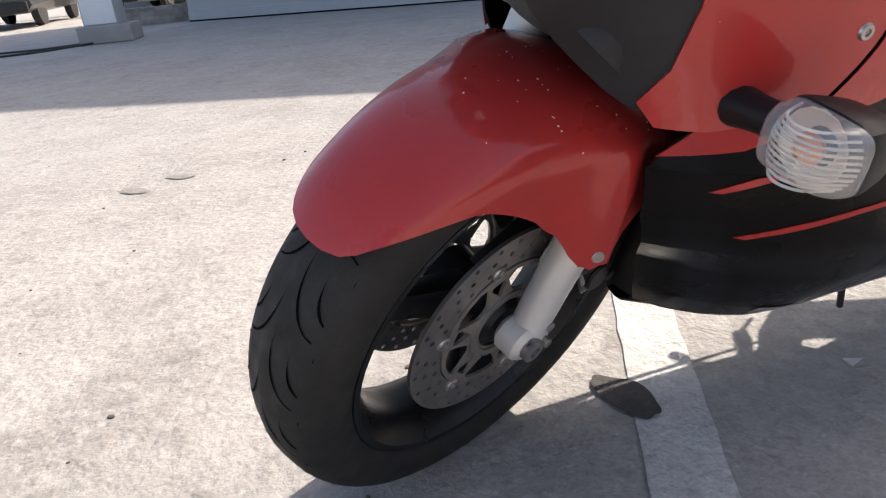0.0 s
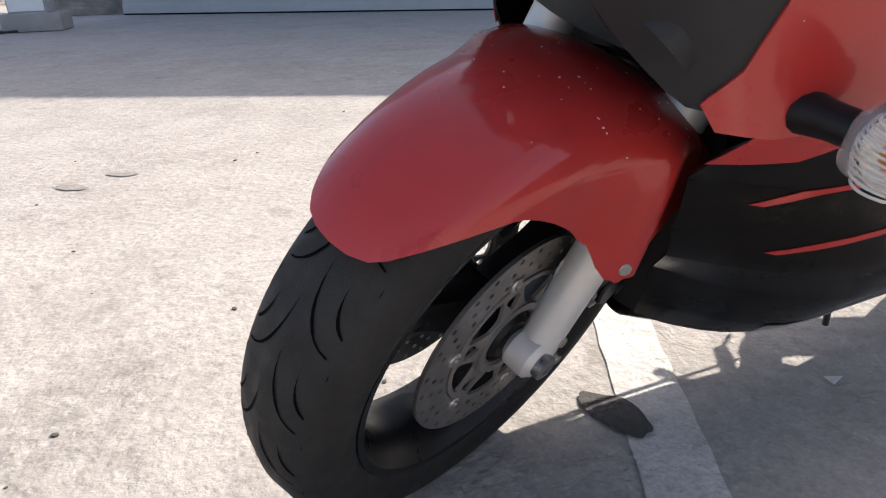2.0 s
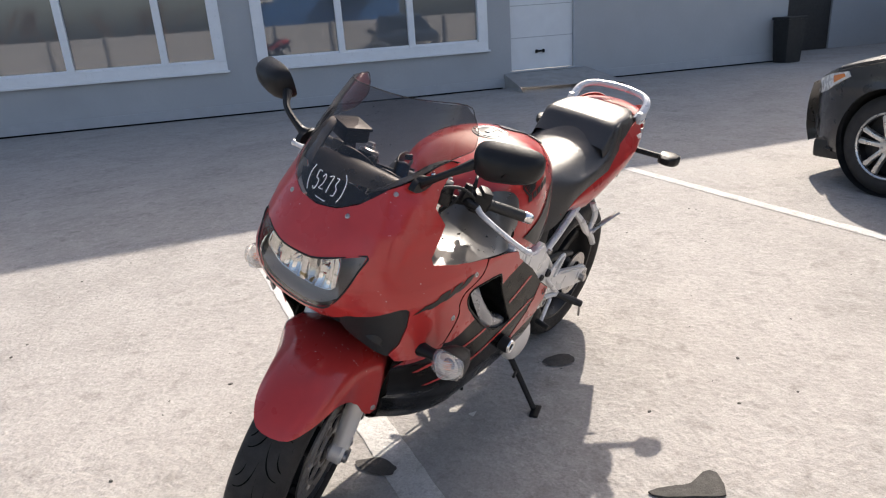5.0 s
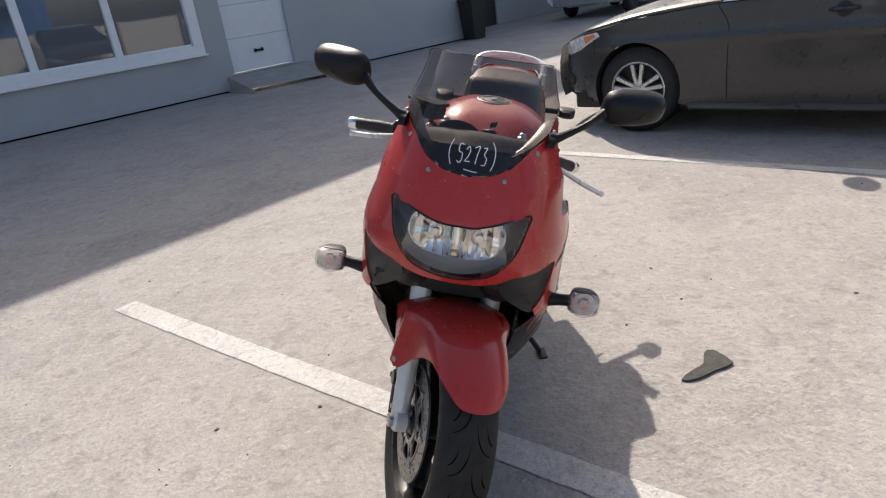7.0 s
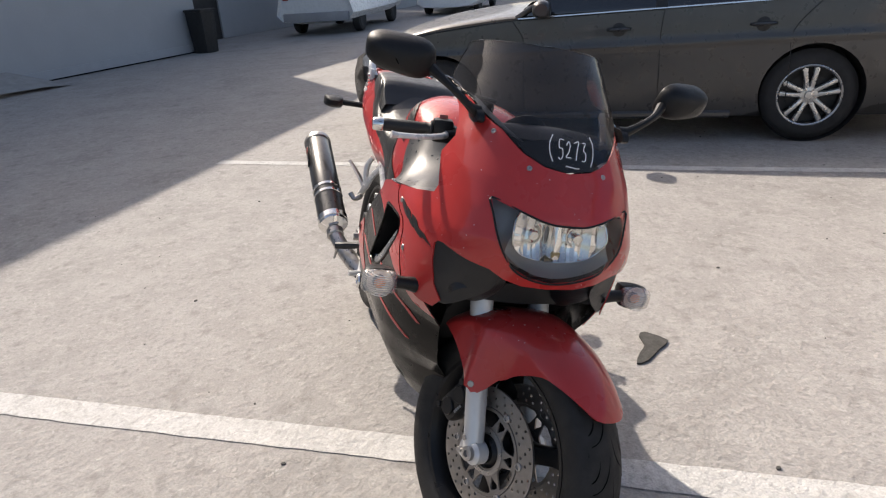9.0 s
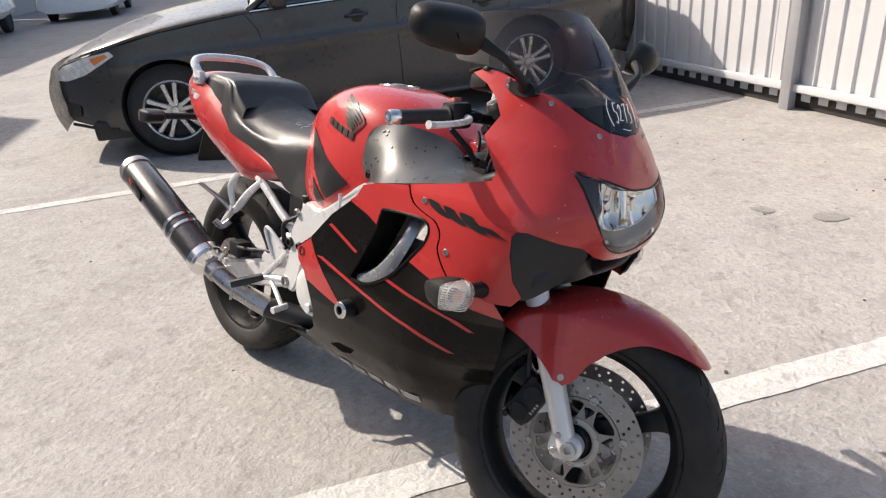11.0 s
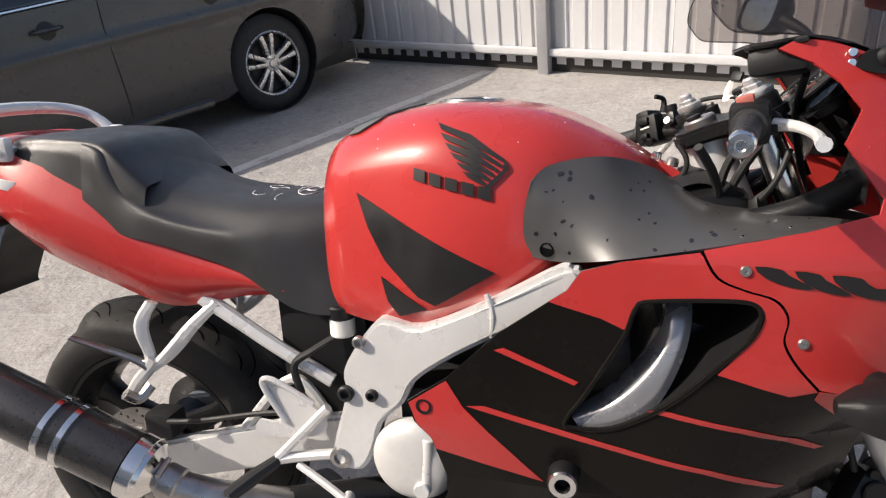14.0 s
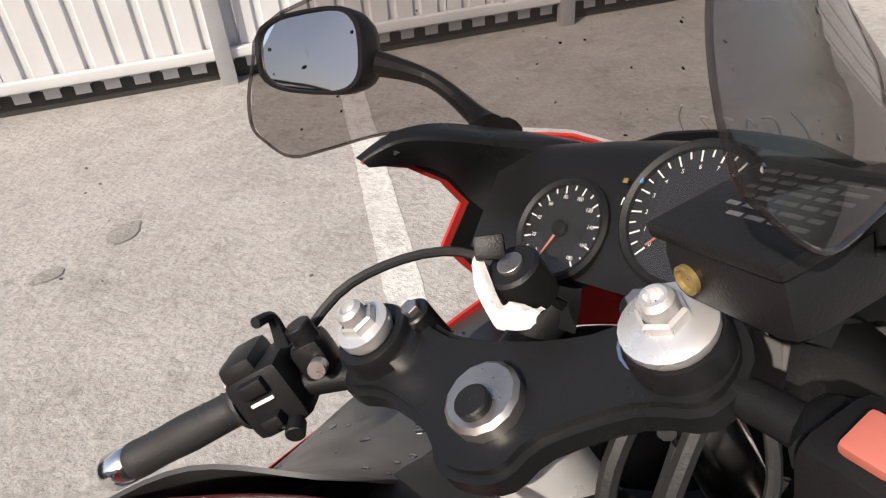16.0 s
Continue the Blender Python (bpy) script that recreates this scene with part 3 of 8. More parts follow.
def interp(tab, z):
    return float(np.interp(z, [t[0] for t in tab], [t[1] for t in tab]))


# fairing surface: a blunt plan curve at each height
XB = 0.15
NOSE_X = ((0.15, 0.33), (0.3, 0.42), (0.5, 0.50), (0.64, 0.54), (0.70, 0.565), (0.77, 0.602), (0.82, 0.626), (0.87, 0.631), (0.93, 0.617), (1.03, 0.560), (1.12, 0.512), (1.18, 0.480), (1.24, 0.435), (1.30, 0.372))
HALF_W = ((0.15, 0.10), (0.20, 0.155), (0.27, 0.212), (0.35, 0.257), (0.45, 0.292), (0.55, 0.304), (0.65, 0.302), (0.73, 0.300), (0.85, 0.298), (0.93, 0.276), (1.0, 0.263), (1.06, 0.250), (1.12, 0.225), (1.21, 0.192), (1.30, 0.165))
POW = ((0.6, 3.6), (0.75, 3.2), (0.9, 3.0), (1.0, 3.0), (1.06, 2.7), (1.3, 2.3))


KEEL_X = ((0.19, 0.285), (0.265, 0.318), (0.32, 0.340), (0.365, 0.358), (0.43, 0.398), (0.50, 0.425), (0.60, 0.450), (0.66, 0.462))
KEEL_Y = ((0.20, 0.048), (0.265, 0.078), (0.32, 0.098), (0.365, 0.117), (0.43, 0.165), (0.50, 0.183), (0.60, 0.197), (0.66, 0.204))


def side_y(x, z):
    w, a, m = interp(HALF_W, z), interp(NOSE_X, z) - XB, interp(POW, z)
    if x <= XB:
        y = w - 0.02 * max(0, (-0.1 - x))
    else:
        y = w * max(0.02, 1 - min(1, (x - XB) / a) ** m) ** (1 / m)
    if z < 0.66 and x > 0.10:
        # low down the flanks draw in to a blunt keel behind the wheel
        s = (x - 0.10) / (interp(KEEL_X, z) - 0.10)
        low = w + (interp(KEEL_Y, z) - w) * s * s
        f = min(1.0, max(0.0, (0.66 - z) / 0.10))
        y = y + (low - y) * f
    return max(0.01, y)


def normal_of(f, u, v, e=1e-3):
    a = f(u + e, v) - f(u - e, v)
    c = f(u, v + e) - f(u, v - e)
    return a.cross(c).normalized()


def right_side(x, z):
    """Place and outward normal on the right flank."""
    g = lambda p, q: Vector((p, -side_y(p, q), q))
    n = normal_of(g, x, z)
    return g(x, z), n if n.y < 0 else -n


def round_nose(phi, z):
    """Place and outward normal round the nose; phi in degrees from dead ahead, to the right."""
    def g(p, q):
        w, a, m = interp(HALF_W, q), interp(NOSE_X, q) - XB, interp(POW, q)
        c, s = abs(math.cos(radians(p))), abs(math.sin(radians(p)))
        r = 1 / ((c / a) ** m + (s / w) ** m) ** (1 / m)
        return Vector((XB + r * math.cos(radians(p)), -r * math.sin(radians(p)), q))
    n = normal_of(g, phi, z, 0.01)
    p = g(phi, z)
    return p, n if n.dot(p - Vector((XB, 0, z))) > 0 else -n


def phi_s(x, z):
    return math.degrees(math.atan2(side_y(x, z), x - XB)), z


def phi_f(y, z):
    """phi of the point of the nose that lies y off its middle."""
    lo, hi = 0.0, 60.0
    for _ in range(30):
        mid = (lo + hi) / 2
        if -round_nose(mid, z)[0].y < y:
            lo = mid
        else:
            hi = mid
    return (lo, z)


def sym(half):
    """A closed outline from its right half."""
    return half + [(-u, v) for u, v in reversed(half) if abs(u) > 1e-6]


# the seam between the nose and the flanks
SEAM = [(v.x, v.y) for v in cr([Vector((x, z, 0)) for x, z in ((0.172, 0.866), (0.194, 0.828), (0.232, 0.810), (0.272, 0.797), (0.291, 0.770), (0.288, 0.735), (0.306, 0.700), (0.340, 0.660))], 4)]
SEAM_IN = [(x - 0.0035, z - 0.002) for x, z in reversed(SEAM)]

# upper cowl, one shell round the nose
HEADLAMP = [phi_f(0.0, 0.922), phi_f(0.048, 0.924), phi_f(0.108, 0.940), phi_f(0.1755, 0.958), phi_f(0.172, 0.925), phi_f(0.154, 0.865), phi_f(0.113, 0.808), phi_f(0.059, 0.780), phi_f(0.0, 0.770)]
cowl_half = [(0, 1.032), phi_f(0.06, 1.040), phi_f(0.11, 1.062), phi_f(0.15, 1.10), phi_s(0.385, 1.130), phi_s(0.335, 1.149), phi_s(0.292, 1.153), phi_s(0.266, 1.141), phi_s(0.312, 1.120), phi_s(0.348, 1.092), phi_s(0.375, 1.055), phi_s(0.352, 1.01), phi_s(0.375, 0.975), phi_s(0.405, 0.935), phi_s(0.40, 0.915), phi_s(0.31, 0.893), *[phi_s(x, z) for x, z in SEAM], phi_s(0.43, 0.640), phi_s(0.472, 0.640), phi_s(0.496, 0.664), phi_s(0.480, 0.70), phi_s(0.472, 0.76), phi_s(0.474, 0.806), phi_s(0.486, 0.818), phi_s(0.505, 0.820), phi_s(0.56, 0.805), phi_f(0.16, 0.795), phi_f(0.12, 0.772), phi_f(0.07, 0.757), (0, 0.752)]
cowl_b = sheet(sym(cowl_half), round_nose, 0.004, holes=[sym(HEADLAMP)], step=(2.5, 0.02))
cowl = bp("upper_cowl", cowl_b, RED, label="glossy red nose fairing with white specks of dirt", angle=40)

# windscreen
ws_half = [(0, 1.034), phi_f(0.06, 1.042), phi_f(0.11, 1.064), phi_f(0.15, 1.102), phi_s(0.36, 1.143), phi_s(0.29, 1.158), phi_s(0.235, 1.163), phi_s(0.205, 1.168), phi_s(0.186, 1.187), phi_s(0.176, 1.208), phi_s(0.186, 1.245), phi_s(0.215, 1.278), phi_f(0.10, 1.293), (0, 1.297)]
screen = bp("windscreen", sheet(sym(ws_half), round_nose, 0.0, step=(4, 0.02), lift=0.003), SCREEN, label="smoked clear windscreen with white marker digits", angle=60)
edge = [round_nose(u, v)[0] + round_nose(u, v)[1] * 0.003 for u, v in ws_half[4:]]
edge += [Vector((p.x, -p.y, p.z)) for p in reversed(edge[:-1])]
bp("edge_trim", tube(edge, 0.0014, 6, 4), SCREEN, screen)
mask_half = [(0, 1.037), phi_f(0.06, 1.045), phi_f(0.105, 1.066), phi_f(0.12, 1.085), phi_f(0.07, 1.10), (0, 1.105)]
bp("dash_shade", sheet(sym(mask_half), round_nose, 0.003, step=(4, 0.03), lift=-0.012), BLACK, label="black panel behind the foot of the screen")

# headlamp
lens = bp("headlamp_lens", sheet(sym(HEADLAMP), round_nose, 0.0, step=(3, 0.02), lift=0.001), LENS, label="clear headlamp glass, scuffed")
bp("lamp_seal", tube([round_nose(u, v)[0] for u, v in sym(HEADLAMP)] + [round_nose(*HEADLAMP[0])[0]], 0.0026, 6, 3), BLACK)
bowl_m = lambda d: (lambda u, v: (lambda p, n: (p - Vector((d, 0, 0)), n))(*round_nose(u, v)))
HOUSING = mat("lamp_housing_grey", (0.19, 0.185, 0.18), 0.35, metal=0.3, var=0.1)
bp("lamp_housing", sheet(sym(HEADLAMP), bowl_m(0.075), 0.003, step=(3, 0.02)), HOUSING)


def bowl(u, v):
    """One wide fluted mirror behind the glass."""
    p, n = round_nose(u, v)
    h = max(0.0, 1 - (p.y / 0.126) ** 2) * max(0.0, 1 - ((v - 0.878) / 0.075) ** 2)
    k = abs(p.y) / 0.031
    flute = abs((k - math.floor(k)) - 0.5) * 0.022 * min(1.0, abs(p.y) / 0.03)
    return Vector((p.x - 0.014 - 0.066 * h ** 0.6 + flute - 0.16 * max(0, abs(p.y) - 0.112), p.y, p.z)), n


BOWL = [phi_f(0.0, 0.914), phi_f(0.045, 0.918), phi_f(0.085, 0.931), phi_f(0.106, 0.934), phi_f(0.119, 0.915), phi_f(0.122, 0.885), phi_f(0.112, 0.855), phi_f(0.086, 0.833), phi_f(0.045, 0.821), phi_f(0.0, 0.818)]
refl = bp("reflector", sheet(sym(BOWL), bowl, 0.0, step=(1.0, 0.008)), REFLECTOR, label="fluted chrome reflector bowl", angle=14)
rim = [bowl(u, v)[0] + Vector((0.002, 0, 0)) for u, v in BOWL[3:]]
rim = rim + [Vector((p.x, -p.y, p.z)) for p in reversed(rim[:-1])]
bp("reflector_rim", tube(rim, 0.0022, 6, 3), CHROME, refl)
for s in (-1, 1):
    c = Vector((0.560, s * 0.058, 0.880))
    bp("bulb", rod(c + Vector((-0.02, 0, 0)), c + Vector((0.016, 0, 0)), 0.012), CHROME, refl)
    bp("bulb_ring", lathe([(0.016, -0.004), (0.024, 0.004), (0.026, 0.004), (0.026, -0.002)], 20, disc_m(c, (1, 0, 0.1))), REFLECTOR, refl)
bp("lamp_divider", loft([[(0.545, -0.016, z), (0.580 + d, -0.011, z), (0.586 + d, 0, z), (0.580 + d, 0.011, z), (0.545, 0.016, z)] for z, d in ((0.912, -0.004), (0.89, 0.0), (0.862, 0.006), (0.832, 0.010))], 3, 3), REFLECTOR, label="bright fin between the two bulbs")
bp("divider_foot", block((0.02, 0.022, 0.016), (0.585, 0, 0.842), bevel=0.004), GOLD)
shelf = [bowl(u, v)[0] for u, v in BOWL[5:]]
shelf = shelf + [Vector((p.x, -p.y, p.z)) for p in reversed(shelf[:-1])]
low_ = [round_nose(*phi_f(min(0.140, abs(p.y) * 1.12), 0.846 - 0.062 * (1 - (p.y / 0.126) ** 2)))[0] for p in shelf]
low_ = [Vector((q.x - 0.010, math.copysign(abs(q.y), p.y), q.z)) for q, p in zip(low_, shelf)]
bp("lower_trim", loft([shelf, [a_ * 0.5 + b_ * 0.5 + Vector((-0.004, 0, 0)) for a_, b_ in zip(shelf, low_)], low_], 3, 3), HOUSING)

# flanks
SIGNAL_BOWL = mat("signal_bowl", (0.80, 0.74, 0.64), 0.35, metal=0.3, var=0.05)
SCOOP = mat("satin_silver", (0.34, 0.34, 0.35), 0.28, metal=0.6, var=0.08, stain=0.2, sscale=14)
flank = [(0.06, 0.848), (0.0, 0.832), (-0.022, 0.80), (-0.13, 0.725), (-0.22, 0.64), (-0.292, 0.592), (-0.28, 0.555), (-0.252, 0.525), (-0.23, 0.45), (-0.235, 0.40), (-0.27, 0.33), (-0.36, 0.265), (-0.52, 0.225), (-0.50, 0.215), (-0.26, 0.208), (0.0, 0.208), (0.14, 0.210), (0.255, 0.204), (0.290, 0.212), (0.314, 0.262), (0.336, 0.32), (0.356, 0.365), (0.392, 0.425), (0.418, 0.485), (0.436, 0.56), (0.444, 0.61), (0.43, 0.642)] + SEAM_IN
vent = [(0.080, 0.776), (0.100, 0.788), (0.197, 0.793), (0.240, 0.790), (0.254, 0.774), (0.250, 0.752), (0.235, 0.727), (0.195, 0.684), (0.152, 0.640), (0.108, 0.606), (0.050, 0.576), (0.0, 0.570), (-0.025, 0.579), (0.008, 0.632), (0.040, 0.688), (0.066, 0.735)]
vent = smooth_poly(vent, 3)
for flip in (False, True):
    def put(name, bm, mt, parent=None, label="", angle=35, flip=flip):
        if flip:
            m = mirrored(bm)
            bm.free()
            bm = m
        return bp(name, bm, mt, parent, label, angle=angle)
    fl = put("side_fairing", sheet(flank, right_side, 0.004, holes=[vent], step=0.03), BLACK_PAINT, label="black lower fairing with red stripes", angle=40)
    LIFT = 0.0016
    reds = {
        "red_top": [(0.167, 0.863), (0.06, 0.848), (0.0, 0.832), (-0.022, 0.80), (-0.05, 0.782), (-0.028, 0.775), (0.03, 0.758), (0.068, 0.740), (0.078, 0.778), (0.100, 0.791), (0.197, 0.796), (0.242, 0.793), (0.258, 0.775), (0.253, 0.751), (0.238, 0.726), (0.199, 0.678), (0.30, 0.648)] + SEAM_IN[:-1],
        "red_tip": [(0.446, 0.590), (0.438, 0.644), (0.338, 0.658), (0.335, 0.642), (0.375, 0.606)],
        "red_wedge": [(-0.22, 0.636), (-0.288, 0.59), (-0.276, 0.555), (-0.250, 0.525), (-0.245, 0.505), (-0.165, 0.485), (-0.061, 0.461), (-0.192, 0.59)],
        "stripe": [(-0.137, 0.696), (-0.121, 0.701), (-0.003, 0.651), (-0.010, 0.645)],
        "stripe.": [(-0.186, 0.593), (-0.157, 0.596), (0.05, 0.546), (0.20, 0.508), (0.27, 0.483), (0.318, 0.462), (0.304, 0.460), (0.25, 0.480), (0.19, 0.502), (0.04, 0.539)],
        "stripe..": [(0.101, 0.610), (0.121, 0.614), (0.25, 0.584), (0.33, 0.557), (0.370, 0.534), (0.356, 0.533), (0.31, 0.555), (0.24, 0.578)],
    }
    for nm, poly in reds.items():
        put(nm.strip("."), sheet(poly, right_side, 0.0012, step=0.03, lift=LIFT), RED, fl)
    # lip of the vent and the black duct behind it
    lip = [right_side(*p)[0] for p in vent]
    put("vent_lip", tube(lip + [lip[0]], 0.0042, 8, 2), BLACK_PAINT, fl)
    ring = [right_side(*p)[0] for p in vent]
    ring2 = [Vector((p.x - 0.015, p.y * 0.62, p.z + 0.01)) for p in ring]
    put("vent_duct", grid_mesh([ring + [ring[0]], ring2 + [ring2[0]]]), BLACK, fl)
    # bright scoop blade in the vent
    blade = loft([[(0.165, -0.160, 0.787), (0.150, -0.166, 0.789), (0.135, -0.160, 0.791), (0.130, -0.135, 0.791)], [(0.166, -0.200, 0.745), (0.150, -0.209, 0.752), (0.130, -0.200, 0.760), (0.125, -0.165, 0.762)], [(0.152, -0.222, 0.683), (0.138, -0.229, 0.695), (0.124, -0.222, 0.710), (0.118, -0.185, 0.715)], [(0.112, -0.237, 0.608), (0.100, -0.240, 0.632), (0.092, -0.233, 0.658), (0.085, -0.195, 0.668)], [(0.048, -0.242, 0.570), (0.046, -0.243, 0.590), (0.045, -0.236, 0.612), (0.040, -0.205, 0.620)], [(-0.003, -0.242, 0.569), (-0.007, -0.242, 0.575), (-0.014, -0.237, 0.583), (-0.012, -0.22, 0.588)]], 6, 6)
    bmesh.ops.scale(blade, vec=(1, 1.22, 1), verts=blade.verts)
    put("scoop_blade", blade, SCOOP, fl, "bright aluminium frame spar seen in the vent")
    # screws along the seam
    for x, z in ((0.229, 0.838), (0.312, 0.731)):
        p, n = right_side(x, z)
        sc = put("screw", lathe([(0.0005, 0.001), (0.003, 0.001), (0.0035, 0.003), (0.007, 0.0028), (0.0085, 0.0)], 14, disc_m(p, n)), STEEL, fl)
    # crash bobbin
    p, n = right_side(-0.026, 0.482)
    o = Vector((0, -1, 0))
    bob = put("crash_bobbin", lathe([(0.026, 0.0), (0.026, 0.030), (0.023, 0.036), (0.012, 0.036), (0.012, 0.022), (0.0005, 0.022)], 20, disc_m(p, o)), BLACK)
    put("cap_ring", lathe([(0.024, 0.034), (0.022, 0.039), (0.013, 0.039), (0.012, 0.034)], 20, disc_m(p, o)), CHROME, bob)
    p, n = right_side(-0.261, 0.586)
    put("hole_plug", lathe([(0.014, 0.0015), (0.010, 0.0015), (0.008, -0.004), (0.0005, -0.004)], 16, disc_m(p + n * 0.002, n)), BLACK, fl)
    # slot low on the flank
    slot = [(-0.20, 0.296), (-0.14, 0.322), (-0.06, 0.329), (-0.09, 0.305), (-0.14, 0.288)]
    put("low_slot", sheet(slot, right_side, 0.001, step=0.04, lift=0.0018), GROOVE, fl)
    # intake beside the headlamp
    duct = smooth_poly([(0.476, 0.816), (0.505, 0.818), (0.548, 0.810), (0.584, 0.796), (0.588, 0.775), (0.566, 0.730), (0.530, 0.684), (0.498, 0.656), (0.480, 0.664), (0.472, 0.70), (0.468, 0.76)], 2)
    dm = lambda x, z: (lambda p, n: (p + Vector((0, 0.012 * max(0, (x - 0.44) / 0.1), 0)), n))(*right_side(min(x, interp(NOSE_X, z) - 0.012), z))
    put("intake_scoop", sheet(duct, dm, 0.006, step=0.02), DUCT, label="dark grey plastic air intake scoop")
    # indicator on its stalk
    base = Vector((0.415, -side_y(0.415, 0.665) + 0.005, 0.668))
    sig = put("indicator", tube([base, base + Vector((0.002, -0.03, 0.004)), base + Vector((0.0, -0.06, 0.006))], [0.021, 0.017, 0.017], 12), BLACK)
    c = base + Vector((-0.002, -0.098, 0.006))
    body = [[c + Vector((x, y * sy, z * sz)) for y, z in ((-0.042, -0.012), (-0.036, -0.028), (0, -0.033), (0.036, -0.028), (0.042, 0), (0.036, 0.028), (0, 0.032), (-0.036, 0.026))] for x, sy, sz in ((-0.075, 0.25, 0.3), (-0.045, 0.75, 0.75), (-0.01, 1, 1), (0.004, 1.02, 1.02))]
    put("indicator_body", loft(body, 4, 3, True, True), BLACK, sig)
    lens_rows = []
    for i in range(9):
        t = i / 8
        x = 0.004 + 0.040 * math.sin(t * math.pi / 2)
        sc_ = math.cos(t * math.pi / 2 * 0.80)
        lens_rows.append([c + Vector((x, 0.046 * sc_ * math.copysign(abs(math.cos(a)) ** 0.45, math.cos(a)), 0.031 * sc_ * math.copysign(abs(math.sin(a)) ** 0.45, math.sin(a)))) for a in (2 * math.pi * k / 28 for k in range(28))])
    put("indicator_lens", grid_mesh(lens_rows, True, False), SIGNAL, sig, "clear ribbed indicator lens")
    for k in range(11):
        z = -0.0260 + k * 0.0052
        h = math.sqrt(max(0.05, 1 - (z / 0.036) ** 2))
        put("lens_rib", tube([c + Vector((0.006, -0.041 * h, z)), c + Vector((0.032, -0.026 * h, z)), c + Vector((0.041, 0, z)), c + Vector((0.032, 0.026 * h, z)), c + Vector((0.006, 0.041 * h, z))], 0.0014, 6, 3), RIB, sig)
    put("amber_bulb", lathe([(0.0005, 0.012), (0.008, 0.008), (0.015, 0.0), (0.011, -0.009), (0.0005, -0.012)], 12, disc_m(c + Vector((0.018, 0, 0)), (1, 0, 0))), AMBER, sig)
    put("bulb_reflector", lathe([(0.008, -0.006), (0.024, 0.001), (0.034, 0.007)], 16, disc_m(c + Vector((0.006, 0, 0)), (1, 0, 0))), SIGNAL_BOWL, sig)

# belly joining the flanks
belly = loft([[(x, -0.14 * s, 0.21 + d), (x, -0.09 * s, 0.175 + d), (x, 0, 0.165 + d), (x, 0.09 * s, 0.175 + d), (x, 0.14 * s, 0.21 + d)] for x, s, d in ((-0.5, 1.05, 0.03), (-0.2, 1.12, 0.01), (0.1, 1.02, 0.01), (0.22, 0.72, 0.004), (0.282, 0.36, 0.006))], 6, 6)
bp("belly_pan", belly, BLACK_PAINT)
pod = [[(x, -y * 1.12 - ry * math.cos(a), z + rz * math.sin(a)) for a in (2 * math.pi * k / 14 for k in range(14))] for x, y, ry, rz, z, dy in ((0.40, 0.106, 0.050, 0.055, 0.690, 0), (0.46, 0.112, 0.058, 0.060, 0.712, 0), (0.52, 0.116, 0.052, 0.046, 0.738, 0), (0.545, 0.116, 0.040, 0.032, 0.750, 0), (0.560, 0.116, 0.018, 0.016, 0.754, 0))]
both("intake_pod", loft(pod, 4, 2, True, True), DUCT)
noz = [(Vector((0.425, -0.192, 0.825)), 0.022), (Vector((0.445, -0.193, 0.795)), 0.032), (Vector((0.474, -0.188, 0.748)), 0.036), (Vector((0.506, -0.182, 0.706)), 0.038), (Vector((0.512, -0.181, 0.698)), 0.0365), (Vector((0.506, -0.182, 0.706)), 0.030), (Vector((0.474, -0.188, 0.748)), 0.027)]
axis = Vector((0.028, 0.006, -0.032)).normalized()
up_ = axis.cross(Vector((0, 1, 0))).normalized()
side_ = up_.cross(axis).normalized()
both("intake_nozzle", grid_mesh([[Vector((p.x, p.y * 0.99, p.z)) + up_ * (r * 1.1 * math.cos(a)) + side_ * (r * math.sin(a)) for a in (2 * math.pi * k / 20 for k in range(20))] for p, r in noz], True, True), DUCT, label="dark plastic intake nozzle with an open mouth")
front_duct = loft([[(0.284, -0.06, 0.21), (0.29, 0, 0.20), (0.284, 0.06, 0.21)], [(0.27, -0.12, 0.38), (0.27, 0, 0.38), (0.27, 0.12, 0.38)], [(0.34, -0.15, 0.56), (0.30, 0, 0.56), (0.34, 0.15, 0.56)], [(0.44, -0.19, 0.66), (0.40, 0, 0.68), (0.44, 0.19, 0.66)], [(0.53, -0.15, 0.735), (0.55, 0, 0.745), (0.53, 0.15, 0.735)]], 6, 6)
bp("radiator_shroud", front_duct, BLACK)
brk = loft([[(x, y, z) for x, y in ((0.42, -0.185), (0.465, -0.13), (0.487, 0), (0.465, 0.13), (0.42, 0.185))] for z in (0.664, 0.70, 0.742)], 4, 4)
bmesh.ops.solidify(brk, geom=brk.faces[:], thickness=0.006)
bp("lamp_bracket", brk, BLACK, label="black plastic bracket under the headlamp")

# fuel tank
def tank_half(x, top, bot, wid, sh):
    """Right half outline of the tank at x: from the crown to the lower edge."""
    d = top - bot
    return [(x, 0, top), (x, -wid * 0.45, top - d * 0.02), (x, -wid * 0.80, top - d * (0.10 + 0.1 * sh)), (x, -wid * 0.945, top - d * 0.42), (x, -wid, top - d * 0.66), (x, -wid * 0.99, bot + d * 0.12), (x, -wid * 0.90, bot)]


TANK = ((-0.518, 0.952, 0.74, 0.060, 1.0), (-0.502, 0.990, 0.705, 0.120, 1.0), (-0.455, 1.028, 0.69, 0.168, 0.8), (-0.34, 1.066, 0.685, 0.210, 0.6), (-0.22, 1.078, 0.715, 0.236, 0.5), (-0.08, 1.060, 0.76, 0.226, 0.6), (0.03, 1.014, 0.80, 0.178, 0.9), (0.10, 0.972, 0.83, 0.115, 1.0), (0.135, 0.945, 0.85, 0.05, 1.0))
secs = []
for row in TANK:
    h = tank_half(*row)
    secs.append([(p[0], -p[1], p[2]) for p in reversed(h[1:])] + h)
tank_b = loft([list(reversed([Vector(p) for p in s_])) for s_ in secs], 7, 5)
half_ = [cr([Vector(p) for p in s_[len(s_) // 2:]], 5) for s_ in secs]
